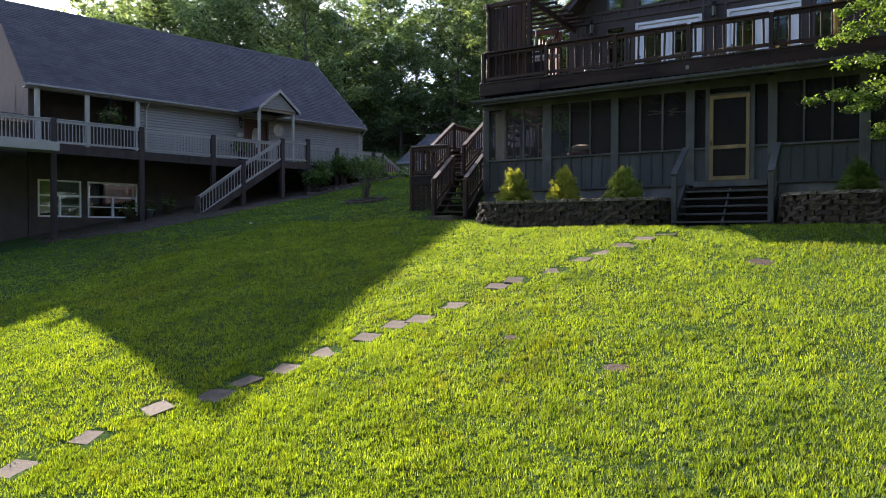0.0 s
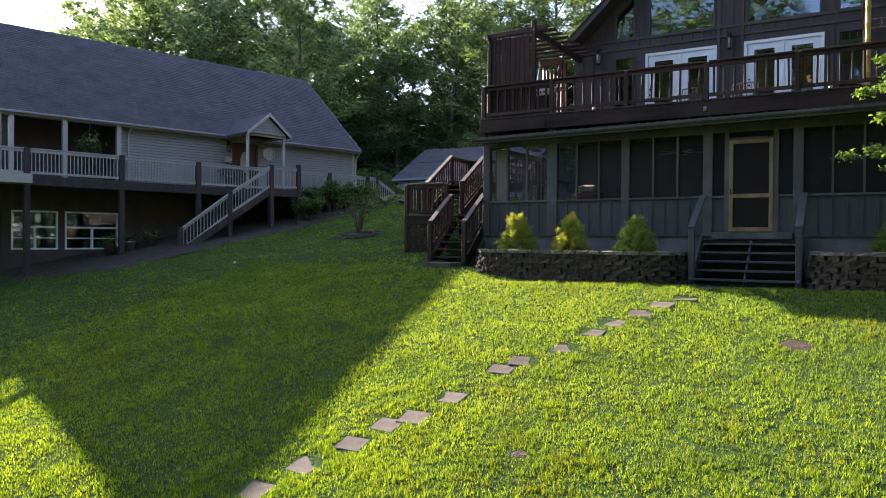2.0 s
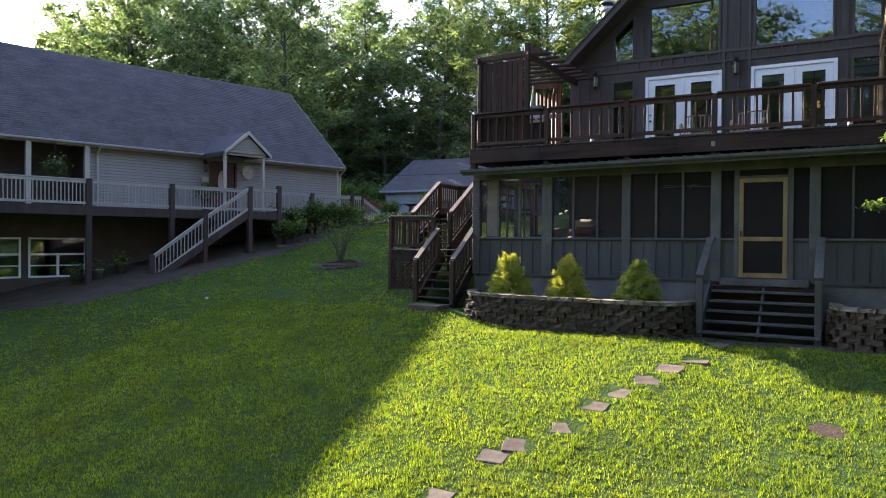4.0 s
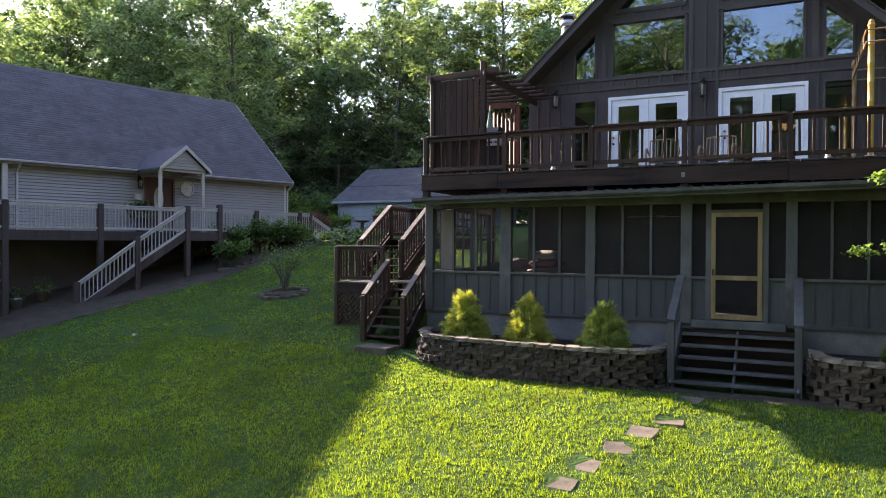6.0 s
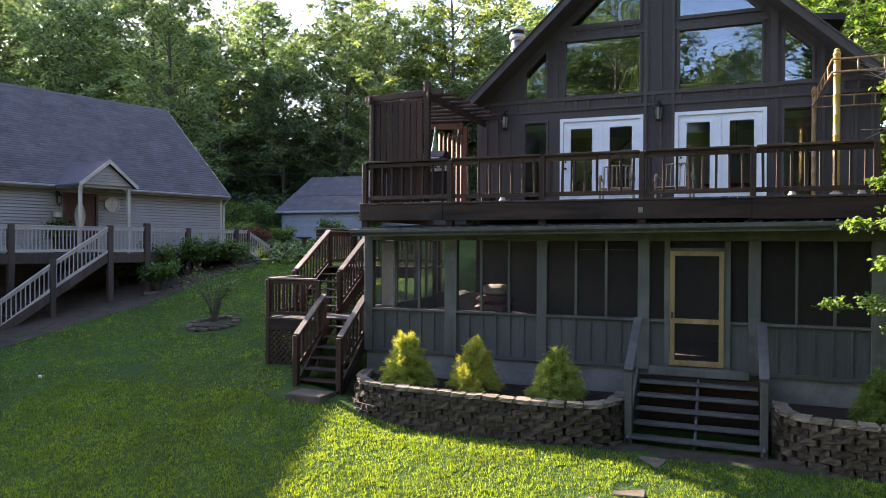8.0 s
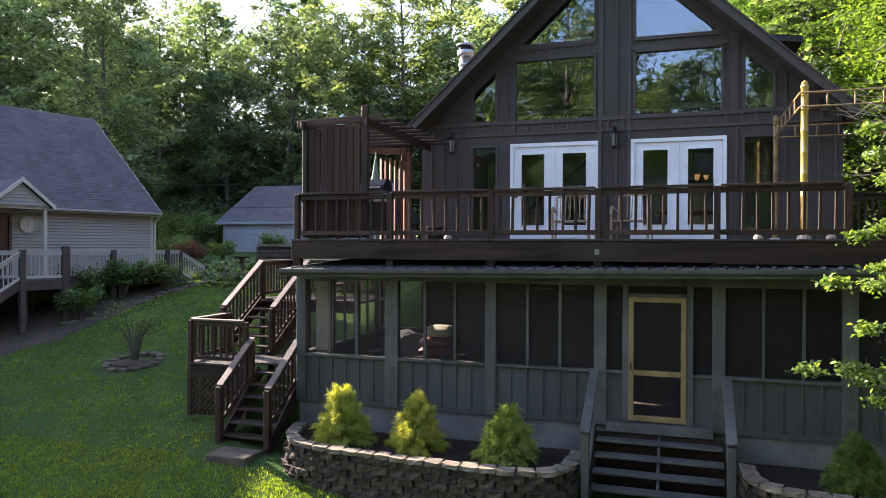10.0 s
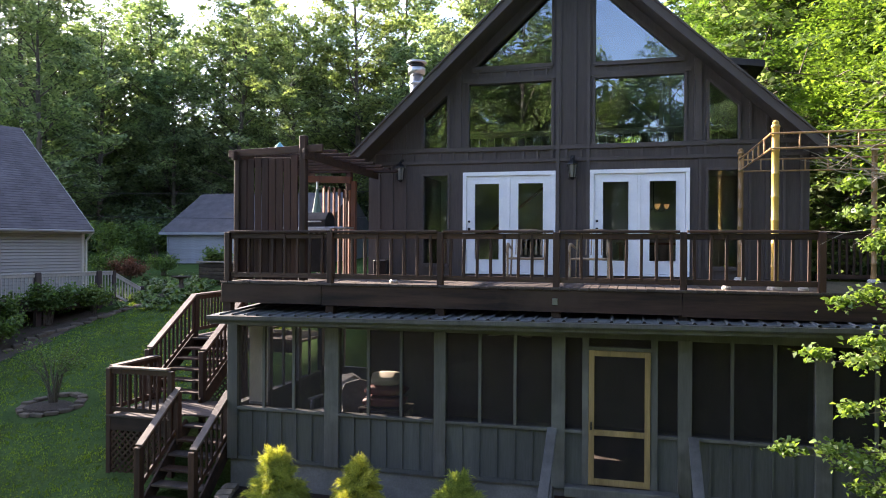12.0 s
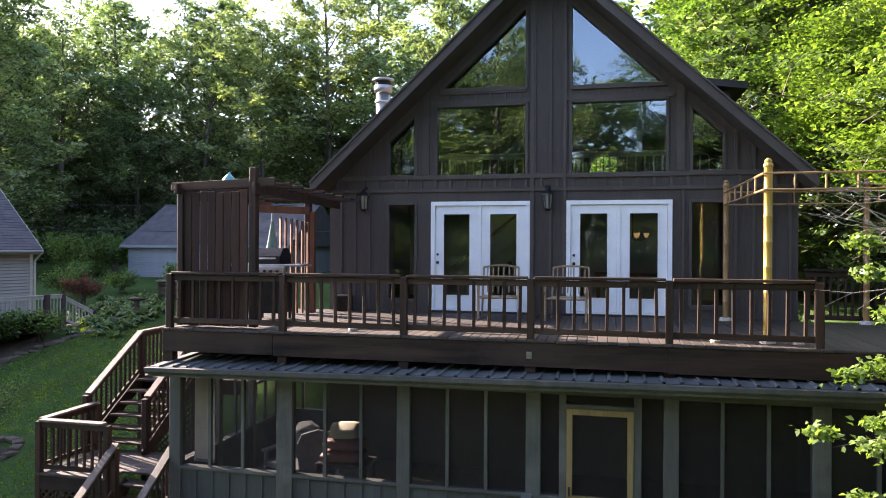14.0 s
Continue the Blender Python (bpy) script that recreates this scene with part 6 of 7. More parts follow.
def airy_shrub(x, y, h, w, leaves, size, mat, label, seed, stems=16, name="shrub", group=""):
    """Thin stems from the ground with scattered leaves."""
    rr = random.Random(seed)
    z = ground_z(x, y)
    t = thing(name, (x, y, z), label, "shrub", group)
    bm = bmesh.new()
    cs, sp = [], []
    for k in range(stems):
        a, f = rr.uniform(0, 6.28), rr.uniform(0.3, 1.0)
        tip = Vector((x + w * f * math.cos(a), y + w * f * math.sin(a), z + h * rr.uniform(0.6, 1.0)))
        mid = Vector((x + w * 0.3 * f * math.cos(a), y + w * 0.3 * f * math.sin(a), z + h * 0.45))
        tube(bm, [(x + rr.uniform(-0.1, 0.1), y + rr.uniform(-0.1, 0.1), z), mid, tip], [0.014, 0.01, 0.003], 5, False)
        for g in (0.35, 0.6, 0.8, 1.0):
            cs.append(tuple(mid.lerp(tip, g))), sp.append(w * 0.16)
    tagged(part("stem", bm, M_bark, t), kind="stuff")
    part("foliage", leaf_cloud(cs, sp, leaves, size, seed, 0.9, mat, "foliage"), None, t)
    return t

# ---- trees ----
def leaf_cloud(centres, spread, count, size, seed, flat=0.6, mat=None, name="crown", bend=0.35, corners=4, spray=0.0):
    """Many small folded leaves scattered round the given points; the leaves of one spray lie much the same way."""
    r = np.random.RandomState(seed)
    c = np.asarray(centres, float)
    pick = r.randint(0, len(c), count)
    off = r.normal(0, 1, (count, 3)) * np.asarray(spread)[pick][:, None] * np.array([1, 1, flat])
    at = c[pick] + off
    nrm = r.normal(0, 1, (count, 3))
    nrm[:, 2] = np.abs(nrm[:, 2]) + 0.5
    if spray:
        lie = r.normal(0, 1, (len(c), 3))
        lie[:, 2] = np.abs(lie[:, 2]) + 0.7
        lie /= np.linalg.norm(lie, axis=1)[:, None]
        off -= lie[pick] * np.sum(off * lie[pick], axis=1)[:, None] * 0.75
        at = c[pick] + off
        nrm = nrm * (1 - 0.6 * spray) + lie[pick] * 1.6 * spray
    nrm /= np.linalg.norm(nrm, axis=1)[:, None]
    side = np.cross(nrm, r.normal(0, 1, (count, 3)))
    side /= np.linalg.norm(side, axis=1)[:, None] + 1e-9
    tip = np.cross(nrm, side)
    s = size * r.uniform(0.6, 1.35, count)[:, None]
    v = np.empty((count, 4, 3))
    v[:, 0] = at - tip * s * 0.5
    v[:, 1] = at + side * s * 0.33 + nrm * s * bend * 0.4
    v[:, 2] = at + tip * s * 0.55 - nrm * s * bend * 0.3
    v[:, 3] = at - side * s * 0.33 + nrm * s * bend * 0.4
    if corners == 3:
        v = v[:, [0, 1, 3]]
        v[:, 0] += tip * s * 1.1
        v[:, 1:] -= (tip * s * 0.45)[:, None]
    me = bpy.data.meshes.new(name)
    me.vertices.add(count * corners)
    me.vertices.foreach_set("co", v.ravel())
    me.loops.add(count * corners)
    me.loops.foreach_set("vertex_index", np.arange(count * corners))
    me.polygons.add(count)
    me.polygons.foreach_set("loop_start", np.arange(count) * corners)
    me.polygons.foreach_set("loop_total", np.full(count, corners))
    me.update()
    me.validate()
    me.materials.append(mat)
    return me


def tree_meshes(seed, height, radius, clear, leaves, size, mat, corners=3, lean=0.06, flat=0.6, rise=1.0, twigs=0.3):
    """Tapered trunk with limbs and side branches, and a crown of many small sprays with gaps between them."""
    r = random.Random(seed)
    bm = bmesh.new()
    spine, p = [], Vector((0, 0, -0.4))
    n = 9
    drift = Vector((r.uniform(-1, 1), r.uniform(-1, 1), 0)) * lean
    for i in range(n):
        spine.append(p.copy())
        p = p + Vector((drift.x + r.uniform(-0.05, 0.05), drift.y + r.uniform(-0.05, 0.05), 1)) * (height * 0.92 / (n - 1))
    r0 = 0.012 * height + 0.04
    tube(bm, spine, [r0 * (1.25 if i == 0 else 1) * (1 - 0.88 * i / (n - 1)) for i in range(n)], 9)
    centres, spread = [], []
    limbs = int(16 + height * 0.9)
    for k in range(limbs):
        f = clear + (0.97 - clear) * ((k + r.random()) / limbs)
        i = min(n - 2, int(f * (n - 1)))
        base = spine[i].lerp(spine[i + 1], f * (n - 1) - i)
        ang = k * 2.4 + r.uniform(-0.6, 0.6)
        g = (f - clear) / (1 - clear)
        shape = math.sin(math.pi * min(1, 0.22 + 0.76 * g)) ** 0.7
        ln = radius * (0.30 + 0.80 * shape) * r.uniform(0.55, 1.2)
        way = Vector((math.cos(ang), math.sin(ang), (r.uniform(0.1, 0.6) + 0.6 * g) * rise))
        side = Vector((-way.y, way.x, 0))
        pts = [base, base + way * ln * 0.35 + Vector((0, 0, r.uniform(0, 0.3))), base + way * ln * 0.7 + Vector((r.uniform(-0.4, 0.4), r.uniform(-0.4, 0.4), r.uniform(-0.1, 0.4))), base + way * ln]
        rr = r0 * 0.30 * (1 - 0.6 * f)
        tube(bm, pts, [rr, rr * 0.7, rr * 0.45, rr * 0.15], 5, False)
        for j in range(7):
            u = 0.28 + 0.72 * (j + r.random()) / 7
            q = pts[0].lerp(pts[1], u / 0.35) if u < 0.35 else pts[1].lerp(pts[2], (u - 0.35) / 0.35) if u < 0.7 else pts[2].lerp(pts[3], (u - 0.7) / 0.3)
            for sgn in (-1, 1):
                c = q + side * sgn * radius * r.uniform(0.04, 0.30) * (1.15 - 0.7 * u) + Vector((0, 0, r.uniform(-0.12, 0.16) * radius))
                centres.append(c)
                spread.append(radius * r.uniform(0.05, 0.115))
                if r.random() < twigs:
                    tube(bm, [q, q.lerp(c, 0.6) + Vector((0, 0, 0.1)), c], [rr * 0.4, rr * 0.25, rr * 0.1], 3, False)
    trunk = mesh_of("trunk", bm, M_bark)
    for q in trunk.polygons:
        q.use_smooth = True
    return trunk, leaf_cloud([tuple(c) for c in centres], spread, leaves, size, seed, flat, mat, corners=corners, spray=0.7)


def plant_tree(kinds, i, x, y, scale, label, group=""):
    trunk, crown = kinds[i % len(kinds)]
    t = new("tree")
    t.matrix_basis = Matrix.Translation((x, y, ground_z(x, y))) @ Matrix.Rotation(i * 2.1, 4, "Z") @ Matrix.Diagonal((scale, scale, scale, 1))
    WORLD_OF[t] = Matrix.Identity(4)
    for nm, me in (("trunk", trunk), ("crown", crown)):
        ob = new(nm, me)
        ob.parent = t
    tagged(t, label, "tree", group)
    return t


SHAPES = ((11, 19, 4.6, 0.08), (12, 22, 4.4, 0.14), (13, 17, 5.0, 0.05), (14, 21, 4.2, 0.16))
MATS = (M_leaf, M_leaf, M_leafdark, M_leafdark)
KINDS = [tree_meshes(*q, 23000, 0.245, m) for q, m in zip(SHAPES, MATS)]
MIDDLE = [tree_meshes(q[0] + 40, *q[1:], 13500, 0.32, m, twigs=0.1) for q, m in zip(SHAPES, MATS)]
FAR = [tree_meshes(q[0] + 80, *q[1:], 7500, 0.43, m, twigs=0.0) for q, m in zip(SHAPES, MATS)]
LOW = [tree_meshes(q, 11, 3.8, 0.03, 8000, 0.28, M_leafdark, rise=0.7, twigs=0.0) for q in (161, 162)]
r = random.Random(21)
count = 0
# the wood behind the houses, in ragged rows
for kinds, dist, step in ((KINDS, 0, 6.2), (MIDDLE, 7, 6.4), (FAR, 15, 7.4)):
    x = -104.0
    while x < 20:
        y = 60 - 0.10 * (x + 30) + dist + r.uniform(-2.5, 2.5)
        if x > -18:
            y -= min(16, (x + 18) * 0.6)
        size = r.uniform(1.02, 1.26) if x < -44 else r.uniform(0.92, 1.16) if x < -18 else r.uniform(0.88, 1.14)
        if -33 < x < -26:
            size *= 0.94
        hidden = x > -8 or x < -76       # behind the houses, or only casting shade
        plant_tree(FAR if hidden else kinds, count, x + r.uniform(-1.5, 1.5), y, size, "tall broadleaved tree in full summer leaf", "wood behind the houses")
        count += 1
        x += step * r.uniform(0.75, 1.25)


# The farthest left are added to shade the trees down-sun of them.
for k, (x, y, s) in enumerate(((-40, 46, 1.05), (-46, 51, 1.2), (-53, 48, 1.2), (-59, 53, 1.3), (-64, 50, 1.25), (-70, 56, 1.35), (-75, 53, 1.3), (-81, 59, 1.35), (-86, 56, 1.3), (-93, 62, 1.35))):
    plant_tree(KINDS if k < 6 else FAR, k, x, y, s, "tall broadleaved tree in full summer leaf", "wood behind the houses")
# young trees that fill the wood below the crowns, and unseen ones that close the place beside the lawn
for k in range(20):
    x = -64 + 2.75 * k + r.uniform(-0.8, 0.8)
    plant_tree(LOW, k, x, 66 - 0.10 * (x + 30) + 9 * (k % 2) + r.uniform(-2, 2), r.uniform(0.9, 1.25), "young leafy tree under the tall wood", "young trees of the wood")
# Those from x = 20 on are added out of view to darken window reflections.
for k, (x, y) in enumerate(((-49.0, 27.0), (-54.0, 31.0), (6.5, 42.0), (10.5, 38.0), (15.0, 36.0), (21, 4), (22.5, 9), (21, 14), (23, 18), (21, 22.5), (23, 27), (20, 31))):
    plant_tree(LOW, k, x, y, 1.1 if k < 5 else 0.8, "young leafy tree at the edge of the lawn", "young trees of the wood")


def far_wood():
    """The depth of the wood and its undergrowth, too far off to count."""
    q = np.random.RandomState(5)
    cs, sp = [], []
    for k in range(360):
        x = q.uniform(-95, 30)
        y = 82 - 0.10 * (x + 30) + q.uniform(-3, 12) - (min(16, (x + 18) * 0.6) if x > -18 else 0)
        cs.append((x, y, 7 + q.uniform(0, 17))), sp.append(1.7)
    for k in range(460):
        x = q.uniform(-80, -8)
        cs.append((x, 80 - 0.10 * (x + 30) + q.uniform(-3, 6), 4.5 + q.uniform(0, 12))), sp.append(1.5)
    for k in range(420):
        x = q.uniform(-85, 24)
        y = 58 - 0.10 * (x + 30) + q.uniform(-2, 16) - (min(16, (x + 18) * 0.6) if x > -18 else 0)
        cs.append((x, y, ground_z(x, y) + q.uniform(0.3, 3.6))), sp.append(1.0)
    for k in range(110):       # unseen undergrowth closing the lawn's far side and below it, darkening window reflections
        f = q.uniform(0, 1)
        x, y = (q.uniform(22, 30), -14 + 60 * f) if k % 2 else (-40 + 64 * f, q.uniform(-24, -16))
        cs.append((x, y, ground_z(x, y) + q.uniform(0.3, 4.5))), sp.append(1.0)
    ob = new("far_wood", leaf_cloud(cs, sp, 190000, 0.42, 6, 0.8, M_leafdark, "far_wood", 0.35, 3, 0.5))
    tagged(ob, "dense undergrowth and far trees of the wood", "wood", kind="stuff")


far_wood()
# below the lawn, behind the viewer, seen in the window glass
REAR = [tree_meshes(q[0] + 120, *q[1:], 26000, 0.19, m, twigs=0.1) for q, m in zip(SHAPES[:2], MATS[:2])]
for k in range(26):
    x = -34 + (k % 13) * 4.8 + r.uniform(-1.5, 1.5)
    plant_tree(REAR if k < 13 and -22 < x < 12 else FAR, k, x, -17 - 9 * (k // 13) - r.uniform(0, 6), r.uniform(1.22, 1.34) if -8 < x < 5 else r.uniform(1.36, 1.58), "tall broadleaved tree below the lawn", "trees below the lawn")
for k, (x, y) in enumerate(((24, -12), (27, -6), (25, 0), (28, 6), (23, 11), (26, 17), (31, -1), (33, 10), (20, 23))):
    plant_tree(FAR, k + 1, x, y, 1.3, "tall broadleaved tree at the side of the lawn", "trees below the lawn")
# beside the house
BRIGHT = [tree_meshes(31, 16, 4.8, 0.26, 56000, 0.125, M_leafbright, flat=0.35, rise=0.6), tree_meshes(32, 14, 4.6, 0.28, 56000, 0.125, M_leafbright, flat=0.35, rise=0.6)]
SIDE = [tree_meshes(33, 16, 4.8, 0.24, 24000, 0.16, M_leafbright, flat=0.4, rise=0.6)]
for k, (x, y, s) in enumerate(((7.0, 29.0, 1.1), (7.5, 37.0, 1.25), (3.0, 41.0, 1.2))):
    plant_tree(BRIGHT, k, x, y, s, "bright green maple beside the house", "maples beside the house")
for k, (x, y, s) in enumerate(((12.0, 26.5, 1.15), (11.0, 21.0, 1.05), (15, 33, 1.3))):
    plant_tree(SIDE, k, x, y, s, "bright green maple beside the house", "maples beside the house")


def near_tree():
    """The tree at the edge of the lawn: boughs reaching over towards the porch, some of them bare."""
    rr = random.Random(14)
    x, y = 4.6, 15.6
    z = ground_z(x, y)
    t = thing("maple_tree", (x, y, z), "leafy tree with low boughs and bare grey twigs near the porch", "tree")
    spine = [(x, y, z - 0.3), (x - 0.1, y, z + 2.5), (x - 0.2, y + 0.2, z + 5), (x - 0.1, y + 0.3, z + 8), (x, y + 0.2, z + 11)]
    smooth(part("trunk", tube(bmesh.new(), spine, [0.26, 0.21, 0.17, 0.11, 0.04], 12), M_bark, t))
    tips = [(-0.58, 16.5, 4.45, 1), (-0.25, 16.3, 5.55, 1), (0.05, 16.7, 6.2, 1), (0.1, 16.2, 6.9, 1), (0.25, 16.6, 7.6, 1), (0.3, 16.4, 8.5, 1), (0.1, 16.1, 4.3, 1), (0.5, 16.0, 3.7, 1), (0.55, 16.8, 9.4, 1), (0.9, 17.0, 10.2, 1), (0.9, 15.6, 5.2, 1), (1.0, 16.8, 6.6, 1), (1.3, 16.2, 7.9, 1), (1.6, 17.3, 9.0, 1), (2.2, 14.6, 5.6, 1), (2.4, 17.4, 11.2, 1), (3.6, 18.2, 9.8, 1), (5.6, 14.2, 8.6, 1), (6.6, 17.2, 7.4, 1), (5.0, 17.6, 11.6, 1), (0.3, 16.6, 7.15, 1), (0.42, 16.4, 6.6, 1), (0.0, 16.1, 5.05, 1), (0.25, 16.2, 5.9, 1), (0.3, 15.9, 4.2, 1), (0.45, 16.3, 7.3, 1)]
    cs, sp = [], []
    for tx, ty, tz, _ in tips:
        start = Vector(spine[1]).lerp(Vector(spine[3]), min(1, max(0, (tz - 4.0) / 6.0)))
        end = Vector((tx, ty, tz))
        sag = Vector((0, 0, rr.uniform(0.2, 0.6)))
        pts = [start, start.lerp(end, 0.35) + sag, start.lerp(end, 0.7) + sag * 0.8, end]
        part("bough", tube(bmesh.new(), pts, [0.05, 0.033, 0.018, 0.004], 6, False), M_bark, t)
        for k in range(11):
            f = 0.36 + 0.64 * k / 10
            c = pts[1].lerp(pts[2], (f - 0.36) / 0.32) if f < 0.68 else pts[2].lerp(pts[3], (f - 0.68) / 0.32)
            cs.append(tuple(c + Vector((rr.uniform(-0.12, 0.12), rr.uniform(-0.25, 0.25), rr.uniform(-0.1, 0.1)))))
            sp.append(0.08 + 0.20 * (1 - f))
    part("foliage", leaf_cloud(cs, sp, 44000, 0.066, 15, 0.5, M_leafnear, "foliage"), None, t)
    for k in range(22):
        start = Vector((rr.uniform(1.3, 2.2), rr.uniform(16.4, 17.6), rr.uniform(7.4, 8.7)))
        end = Vector((rr.uniform(-0.4, 0.7), rr.uniform(16.6, 17.4), start.z + rr.uniform(-0.7, 0.45)))
        line = [start]
        for j in range(1, 7):
            line.append(start.lerp(end, j / 6) + Vector((rr.uniform(-0.05, 0.05), rr.uniform(-0.06, 0.06), -0.24 * math.sin(math.pi * j / 6) + rr.uniform(-0.05, 0.05))))
        part("bare_twig", tube(bmesh.new(), line, [0.010, 0.009, 0.008, 0.0065, 0.005, 0.004, 0.002], 5, False), M_twig, t)
        for j in range(4):
            b = line[2 + j]
            d = Vector((rr.uniform(-0.38, -0.05), rr.uniform(-0.15, 0.15), rr.uniform(-0.28, 0.2)))
            part("bare_twig", tube(bmesh.new(), [b, b + d * 0.5 + Vector((0, 0, rr.uniform(-0.05, 0.04))), b + d], [0.005, 0.004, 0.0015], 4, False), M_twig, t)


near_tree()

# ---- shrubs, flower bed and small things between the houses ----
airy_shrub(-15.3, 21.3, 1.6, 0.85, 900, 0.06, M_shrub, "sparse young shrub with thin stems in the stone ring", 3, 22)
for k, (x, y, h, w, n) in enumerate(((-21.5, 25.6, 1.25, 0.8, 2600), (-20.6, 26.7, 1.25, 0.75, 2600), (-20.2, 24.4, 1.0, 0.7, 1800), (-19.9, 27.9, 0.9, 0.7, 1600), (-22.2, 24.4, 1.2, 0.7, 2000))):
    airy_shrub(x, y, h, w, n, 0.11, M_shrub, "leafy green shrub below the walkway", 40 + k, 20, "shrub", "shrubs below the walkway")
airy_shrub(-23.6, 34.2, 1.1, 0.8, 4200, 0.07, M_redleaf, "dark red dwarf maple beside the outbuilding", 60, 16, "red_maple")
airy_shrub(-23.3, 45.8, 1.9, 1.0, 2200, 0.14, M_shrub, "green shrub against the outbuilding", 61, 16)
FLOWER = leafy("pale flower", (0.55, 0.55, 0.42), (0.75, 0.72, 0.5), (1, 1, 1))
r = random.Random(77)


def hosta(x, y, s, mat, seed):
    rr = random.Random(seed)
    z = ground_z(x, y)
    bm = bmesh.new()
    for k in range(26):
        a, ln, up = rr.uniform(0, 6.28), s * rr.uniform(0.6, 1.0), rr.uniform(0.3, 1.1)
        c, q = Vector((math.cos(a), math.sin(a), 0)), Vector((-math.sin(a), math.cos(a), 0))
        p0 = Vector((x, y, z))
        p1 = p0 + c * ln * 0.5 + Vector((0, 0, ln * up * 0.7))
        p2 = p0 + c * ln + Vector((0, 0, ln * up * 0.45))
        w = ln * 0.16
        v = [bm.verts.new(p) for p in (p0, p1 - q * w, p2, p1 + q * w)]
        bm.faces.new(v)
    ob = part("garden_plant", bm, mat)
    tagged(ob, "leafy low perennial in the flower bed", "plant", "perennials in the flower bed")


k = 0
M_fresh = leafy("fresh garden leaf", (0.05, 0.095, 0.028), (0.11, 0.165, 0.045), (1.5, 1.5, 0.5), 0.45, 0.4, 1.5)
for i in range(190):
    f = r.random() ** 0.9
    x, y = -19.3 - 2.4 * f + r.uniform(-1.7, 1.7), 29.2 + 7.0 * f + r.uniform(-0.8, 0.8)
    hosta(x, y, r.uniform(0.16, 0.5), r.choice((M_shrub, M_shrub, M_fresh)), i)
bloom = part("blossom", leaf_cloud([(-19.3 - 2 * k / 9, 29.8 + 6 * k / 9, ground_z(-19.3 - 2 * k / 9, 29.8 + 6 * k / 9) + 0.4) for k in range(10)], [0.5] * 10, 50, 0.06, 78, 0.2, FLOWER, "blossom"), None)
tagged(bloom, "scattered small pale blossoms in the flower bed", "flowers", kind="stuff")
for i in range(26):
    f = i / 25
    x, y = -20.1 + 1.4 * f + (0.0 if f < 0.8 else -(f - 0.8) * 4), 23.9 + 7.2 * f
    bm = bmesh.new()
    w = r.uniform(0.13, 0.26)
    slab(bm, [(-w, -0.1, 0), (w * 0.9, -0.13, 0), (w * r.uniform(0.6, 1), 0.1, 0), (-w * r.uniform(0.6, 1), 0.12, 0)], (0, 0, r.uniform(0.08, 0.15)))
    bmesh.ops.bevel(bm, geom=bm.edges[:], offset=0.03, segments=1, affect="EDGES")
    ob = part("edging_stone", bm, M_stone, at=pose(x + r.uniform(-0.1, 0.1), y + r.uniform(-0.08, 0.08), ground_z(x, y) - 0.04, r.uniform(-9, 9), r.uniform(-9, 9), 78 + r.uniform(-28, 28)))
    tagged(ob, "rough edging stone along the bed", "edging stone", "edging stones")
bath = thing("bird_bath", (-18.9, 31.3, ground_z(-18.9, 31.3)), "dark stone bird bath in the flower bed", "bird bath")
zb = ground_z(-18.9, 31.3)
smooth(part("pedestal", turned(bmesh.new(), (-18.9, 31.3, zb), [(0.22, 0), (0.2, 0.08), (0.1, 0.15), (0.08, 0.55), (0.14, 0.66)], 14), M_stone, bath))
smooth(part("bowl", turned(bmesh.new(), (-18.9, 31.3, zb + 0.60), [(0.12, 0), (0.34, 0.06), (0.37, 0.10), (0.34, 0.09), (0.1, 0.05)], 18), M_stone, bath))
for k in range(12):
    x, y = -41 + k * 1.35 + r.uniform(-0.6, 0.6), 46 + r.uniform(-3.5, 2.5)
    if x > -31.8:
        x -= 6
    airy_shrub(x, y, r.uniform(1.3, 2.6), r.uniform(1.1, 1.7), 2200, 0.15, M_shrub, "dense green undergrowth shrub at the edge of the wood", 200 + k, 14, "shrub", "undergrowth shrubs")
for k, (x, y) in enumerate(((-26.5, 36.5), (-25.0, 38.6), (-28.4, 39.5), (-22.6, 39.5), (-30.6, 42.5))):
    airy_shrub(x, y, r.uniform(0.8, 1.5), 0.9, 1800, 0.11, M_shrub, "green garden shrub behind the flower bed", 240 + k, 14, "shrub", "garden shrubs")
def dirt_patch():
    """Trodden bare ground in front of the steps and along the second wall."""
    step, verts, faces, at = 0.07, [], [], {}
    def corner(i, j):
        if (i, j) not in at:
            x, y = -4.6 + i * step, 16.3 + j * step
            at[i, j] = len(verts)
            verts.append((x, y, ground_z(x, y) + 0.008 + 0.006 * noise.noise((x * 6, y * 6, 1))))
        return at[i, j]
    for i in range(104):
        for j in range(17):
            x, y = -4.6 + (i + 0.5) * step, 16.3 + (j + 0.5) * step
            edge = 17.0 + 0.3 * noise.noise((x * 1.7, y * 1.7, 4)) + 0.25 * noise.noise((x * 9, y * 9, 4))
            if y > edge and -4.5 + 0.3 * noise.noise((y * 3, 0, 0)) < x:
                faces.append((corner(i, j), corner(i + 1, j), corner(i + 1, j + 1), corner(i, j + 1)))
    me = bpy.data.meshes.new("bare_soil")
    me.from_pydata(verts, [], faces)
    me.materials.append(M_dirt)
    tagged(new("bare_soil", me), "trodden bare dirt in front of the steps", "soil", kind="stuff")


